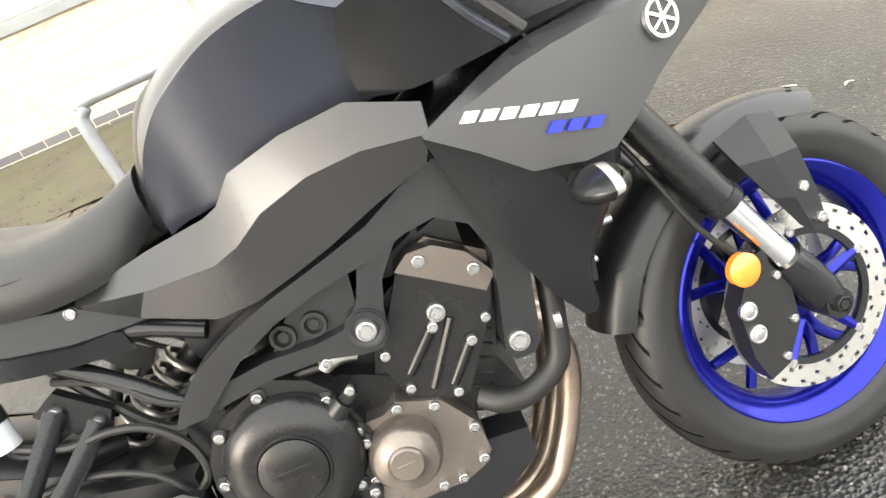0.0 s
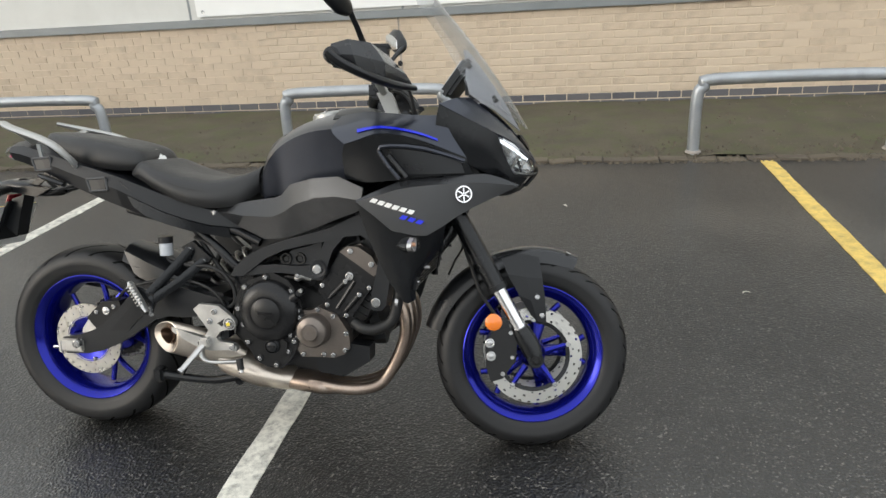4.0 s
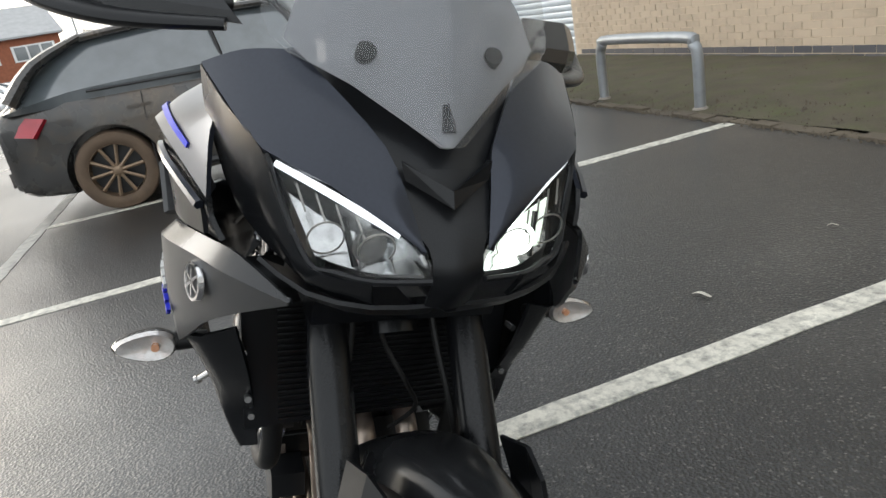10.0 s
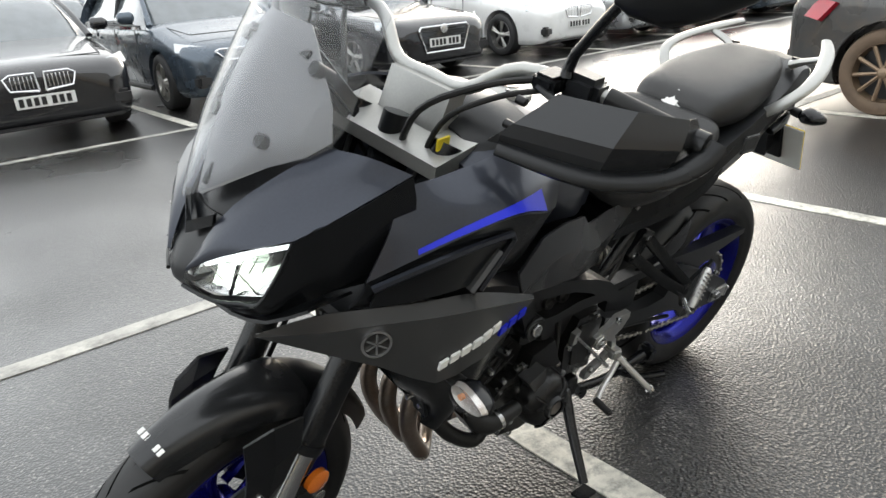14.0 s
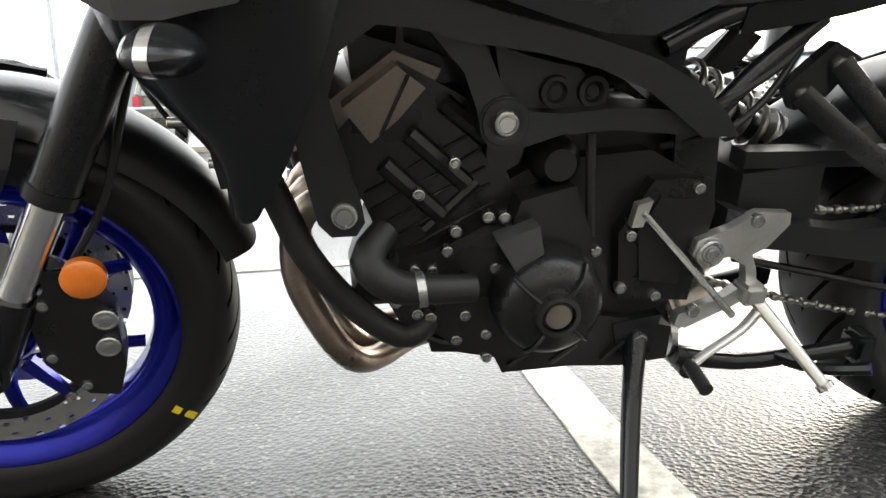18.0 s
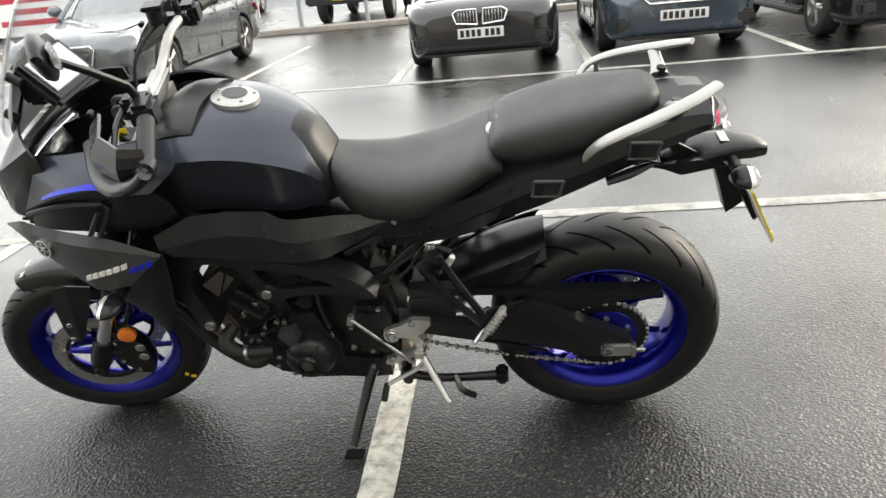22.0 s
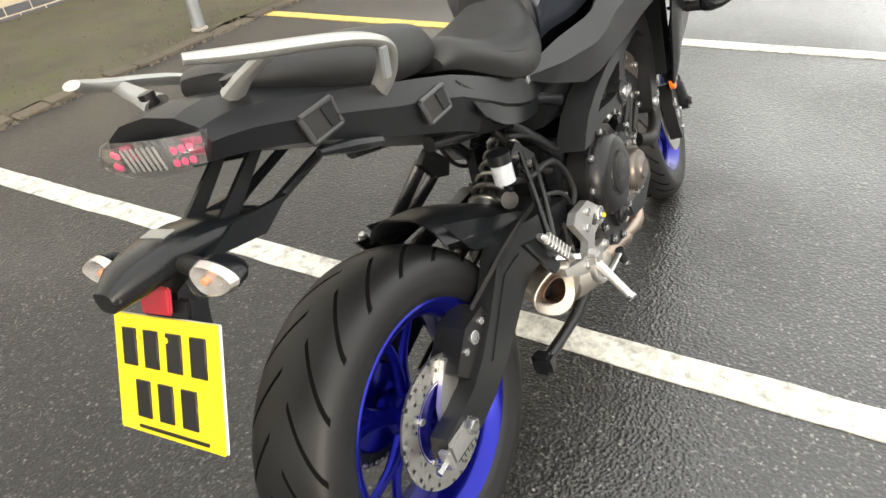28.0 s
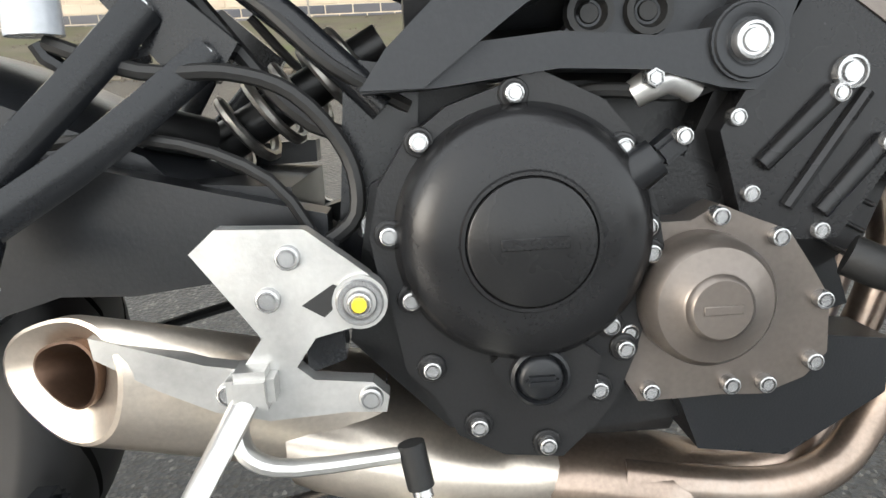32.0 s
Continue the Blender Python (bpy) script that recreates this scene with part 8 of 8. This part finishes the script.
part("windscreen", skin([[(0.6, -0.2, 1.0), (0.65, 0, 1.0), (0.6, 0.2, 1.0)], [(0.5, -0.14, 1.25), (0.54, 0, 1.28), (0.5, 0.14, 1.25)]], 0.004, 3, 3), "car_white", sc)
for x in (-0.62, 0.72):
    wh = part("wheel", lathe([(0, 0.05), (0.15, 0.05), (0.16, 0), (0.15, -0.05), (0, -0.05)], (x, 0, 0.23), 20), "alloy", sc)
    part("tyre", lathe([(0.15, 0.05), (0.2, 0.05), (0.23, 0), (0.2, -0.05), (0.15, -0.05)], (x, 0, 0.23), 24), "car_rubber", wh)
sc.rotation_euler = (0, 0, radians(70))
sc.location.z = 0

# ---- far things ----
def lamp_post(x, y, h, double=False):
    root = tagged(new("street_lamp"), "tall galvanised car park lamp post", "street lamp", "lamp posts")
    root.location = (x, y, 0)
    part("pole", bar((0, 0, 0), (0, 0, h), 0.085, 12, 0.045), "galv", root)
    part("base", bar((0, 0, 0), (0, 0, 1.2), 0.11, 12), "galv", root)
    for s in ((-1, 1) if double else (1,)):
        part("lamp_head", block((0.35 * s, 0, h + 0.02), (0.7, 0.24, 0.1), 0.03, Matrix.Rotation(radians(-8 * s), 4, "Y")), "galv", root)


for q in ((8.0, -19.6, 8.0), (22.5, -41, 8.2, True), (-42, -21, 8.5), (-30, -46, 8.5, True), (-58, -8, 8.5), (-12, -38, 8.5), (-70, -24, 8.5, True)):
    lamp_post(*q)
post = tagged(new("ticket_post"), "grey steel post on the kerb", "post")
post.location = (6.6, -13.28, 0.1)
part("column", block((0, 0, 0.75), (0.35, 0.25, 1.5), 0.02), "galv", post)
part("panel", block((0, 0.13, 1.1), (0.26, 0.02, 0.4), 0.005), "flash", post)


def far_block(name, label, x, y, sx, sy, h, wall, roof_h, n, wz, ws, turn=0, pitch=True, rows=1):
    root = tagged(new(name), label, "building")
    root.location = (x, y, 0)
    root.rotation_euler = (0, 0, radians(turn))
    part("wall", block((0, 0, h / 2), (sx, sy, h), 0), wall, root)
    if pitch:
        part("roof", move(prism([(-sy / 2 - 0.6, h), (0, h + roof_h), (sy / 2 + 0.6, h), (sy / 2 + 0.6, h - 0.2), (-sy / 2 - 0.6, h - 0.2)], -sx / 2 - 0.5, sx / 2 + 0.5, 0), Matrix.Rotation(radians(90), 4, "Z")), "roof", root)
    else:
        part("roof", block((0, 0, h + roof_h / 2), (sx + 0.6, sy + 0.6, roof_h), 0), "flash", root)
    for r in range(rows):
        for i in range(n):
            for s in (-1, 1):
                xx = -sx / 2 + sx * (i + 0.5) / n
                w = part("window", block((xx, s * (sy / 2 + 0.03), wz + r * 3.0), (ws[0], 0.12, ws[1]), 0), "car_white", root)
                for k in (-1, 0, 1):
                    part("pane", block((xx + k * ws[0] * 0.31, s * (sy / 2 + 0.1), wz + r * 3.0), (ws[0] * 0.26, 0.03, ws[1] * 0.8), 0), "dark_glass", w)
    return root


b = far_block("brick_office", "red brick office with white windows and a pale roof", -88, -38, 46, 14, 6.4, "red_brick", 3.6, 8, 4.6, (4.4, 1.7), -72)
for x in (-15, -9, 4, 12):
    part("roof_vent", block((x, 0, 10.4), (1.6, 1.6, 1.6), 0.05), "roof", b)
far_block("warehouse", "long low grey warehouse beyond the car park", 22, -58, 22, 12, 4.2, "flash", 1.4, 5, 2.2, (2.0, 1.0), 4)
far_block("warehouse", "pale grey warehouse with a row of windows", -22, -66, 40, 16, 5.5, "clad", 2.2, 8, 3.2, (3.0, 1.8), 0)
far_block("warehouse", "grey metal warehouse at the yard's edge", 66, -40, 30, 18, 6.5, "roof", 2.0, 6, 3.5, (2.2, 1.2), 10)
far_block("warehouse", "cream trade unit past the end of the yard", 52, 10, 20, 26, 6.0, "clad", 1.5, 4, 3.2, (2.2, 1.2), 90)


def tree(x, y, h, seed):
    """A bare winter tree: tapered trunk, limbs, and a crown of fine twigs."""
    r = random.Random(seed)
    root = tagged(new("tree"), "bare winter tree far across the yard", "tree", "far trees")
    root.location = (x, y, 0)
    part("trunk", tube([(0, 0, 0), (0.1, 0, h * 0.25), (0, 0.1, h * 0.5)], [0.03 * h, 0.022 * h, 0.014 * h], 8, 2), "leaf", root)
    bm = bmesh.new()
    def twig(p, d, l, rad, depth):
        q = p + d * l
        o = d.orthogonal().normalized()
        e = d.cross(o)
        a = [bm.verts.new(p + (o * math.cos(t) + e * math.sin(t)) * rad) for t in (0, 2.1, 4.2)]
        b = [bm.verts.new(q + (o * math.cos(t) + e * math.sin(t)) * rad * 0.5) for t in (0, 2.1, 4.2)]
        for i in range(3):
            bm.faces.new((a[i], a[(i + 1) % 3], b[(i + 1) % 3], b[i]))
        if depth:
            for i in range(4):
                nd = (d + Vector((r.uniform(-1, 1), r.uniform(-1, 1), r.uniform(-0.3, 0.8))) * 0.75).normalized()
                twig(p.lerp(q, r.uniform(0.5, 1)), nd, l * r.uniform(0.6, 0.8), rad * 0.6, depth - 1)
    for i in range(5):
        twig(Vector((0, 0, h * r.uniform(0.28, 0.5))), Vector((r.uniform(-0.7, 0.7), r.uniform(-0.7, 0.7), 1)).normalized(), h * 0.24, h * 0.009, 4)
    part("crown", bm, "leaf", root)


for i, (x, y, h) in enumerate(((-110, 6, 8), (-116, 1, 10), (-122, -5, 9), (-105, -12, 7), (60, -70, 9), (75, -62, 8), (35, -80, 10), (-50, -90, 10), (48, -54, 6))):
    tree(x, y, h, 40 + i)
bm = bmesh.new()
for i in range(420):
    a = radians(i / 420 * 360)
    d = 190 + 25 * math.sin(i * 1.7)
    hgt = 4 + 2.2 * math.sin(i * 0.9) + R.uniform(0, 2.4)
    p = Vector((d * math.cos(a), d * math.sin(a), 0))
    t = Vector((-math.sin(a), math.cos(a), 0))
    pts = [p + t * -2.4, p + t * 2.4, p + t * R.uniform(1, 2) + Vector((0, 0, hgt * 0.8)), p + t * R.uniform(-0.8, 0.6) + Vector((0, 0, hgt)), p + t * R.uniform(-2, -1) + Vector((0, 0, hgt * 0.75))]
    back = Vector((math.cos(a), math.sin(a), 0)) * 2
    f = [bm.verts.new(q) for q in pts]
    g2 = [bm.verts.new(q + back) for q in pts]
    bm.faces.new(f)
    bm.faces.new(g2[::-1])
    for k in range(5):
        bm.faces.new((f[k], g2[k], g2[(k + 1) % 5], f[(k + 1) % 5]))
tagged(finish("far_woods", bm, M["leaf"]), "line of bare woods at the horizon", "woods", kind="stuff")
# a few leaves and scraps lie on the tarmac
for x, y, s, a in ((0.286, 1.42, 0.035, 20), (-2.51, 1.59, 0.04, 70), (1.6, 2.3, 0.02, 130), (2.4, 1.1, 0.018, 10), (0.1, 2.2, 0.02, 40)):
    l = skin([[(-s, 0, 0.004), (-s * 0.3, s * 0.4, 0.01), (s, s * 0.1, 0.006)], [(-s, -s * 0.1, 0.004), (-s * 0.2, -s * 0.2, 0.013), (s, -s * 0.1, 0.005)]], 0.0015, 3, 3)
    tagged(finish("fallen_leaf", move(l, Matrix.Rotation(radians(a), 4, "Z")), M["line"]), "pale dried leaf lying on damp tarmac", "leaf", "fallen leaves").location = (x, y, 0.001)

# ---- bricks and setts, piece by piece ----
wall_n = bpy.data.objects["wall_north"]


def piece_mesh(name, s, mat):
    bm = block((0, 0, 0), s, 0.004, None, 1)
    me = bpy.data.meshes.new(name)
    bm.to_mesh(me)
    bm.free()
    me.materials.append(M[mat])
    return me


brick_me = [piece_mesh("brick", (0.215, 0.06, 0.065), "buff"), piece_mesh("half_brick", (0.1025, 0.06, 0.065), "buff"), piece_mesh("plinth_brick", (0.215, 0.06, 0.065), "eng_brick")]
rest = {"buff": ([], []), "eng_brick": ([], [])}
CUBE = [(0, 1, 3, 2), (4, 6, 7, 5), (0, 4, 5, 1), (2, 3, 7, 6), (0, 2, 6, 4), (1, 5, 7, 3)]
for c in range(13):
    z = 0.045 + c * 0.075
    eng = c < 2
    i = 0
    x = -7.5 + (0.1125 if c % 2 else 0)
    while x < 15.8:
        dy = R.uniform(-0.002, 0.002)
        cx = x + 0.1075
        if -1.6 < cx < 3.6 and (eng or c < 13):
            ob = new("brick", brick_me[2 if eng else 0])
            ob.parent = wall_n
            ob.location = Vector((cx, WY + 0.022 + dy, z)) - wall_n.location
        else:
            vv, ff = rest["eng_brick" if eng else "buff"]
            k = len(vv)
            vv += [(cx + sx * 0.1075, WY + 0.022 + dy + sy * 0.03, z + sz * 0.0325) for sx in (-1, 1) for sy in (-1, 1) for sz in (-1, 1)]
            ff += [tuple(k + q for q in f) for f in CUBE]
        x += 0.225
for key, (vv, ff) in rest.items():
    me = bpy.data.meshes.new("bricks")
    me.from_pydata(vv, [], ff)
    me.materials.append(M[key])
    ob = new("bricks", me)
    ob.parent = wall_n
    ob["kind"] = "stuff"
sett_me = [piece_mesh("sett", (0.19 + 0.006 * k, 0.1, 0.06), "sett") for k in range(3)]
for i in range(140):
    x = -9.5 + i * 0.205
    ob = new("sett", sett_me[i % 3])
    ob.parent = verge
    ob.location = (x, 3.365 + R.uniform(-0.02, 0.015), -0.012 + R.uniform(-0.012, 0.008))
    ob.rotation_euler = (R.uniform(-0.06, 0.06), R.uniform(-0.05, 0.05), R.uniform(-0.06, 0.06))
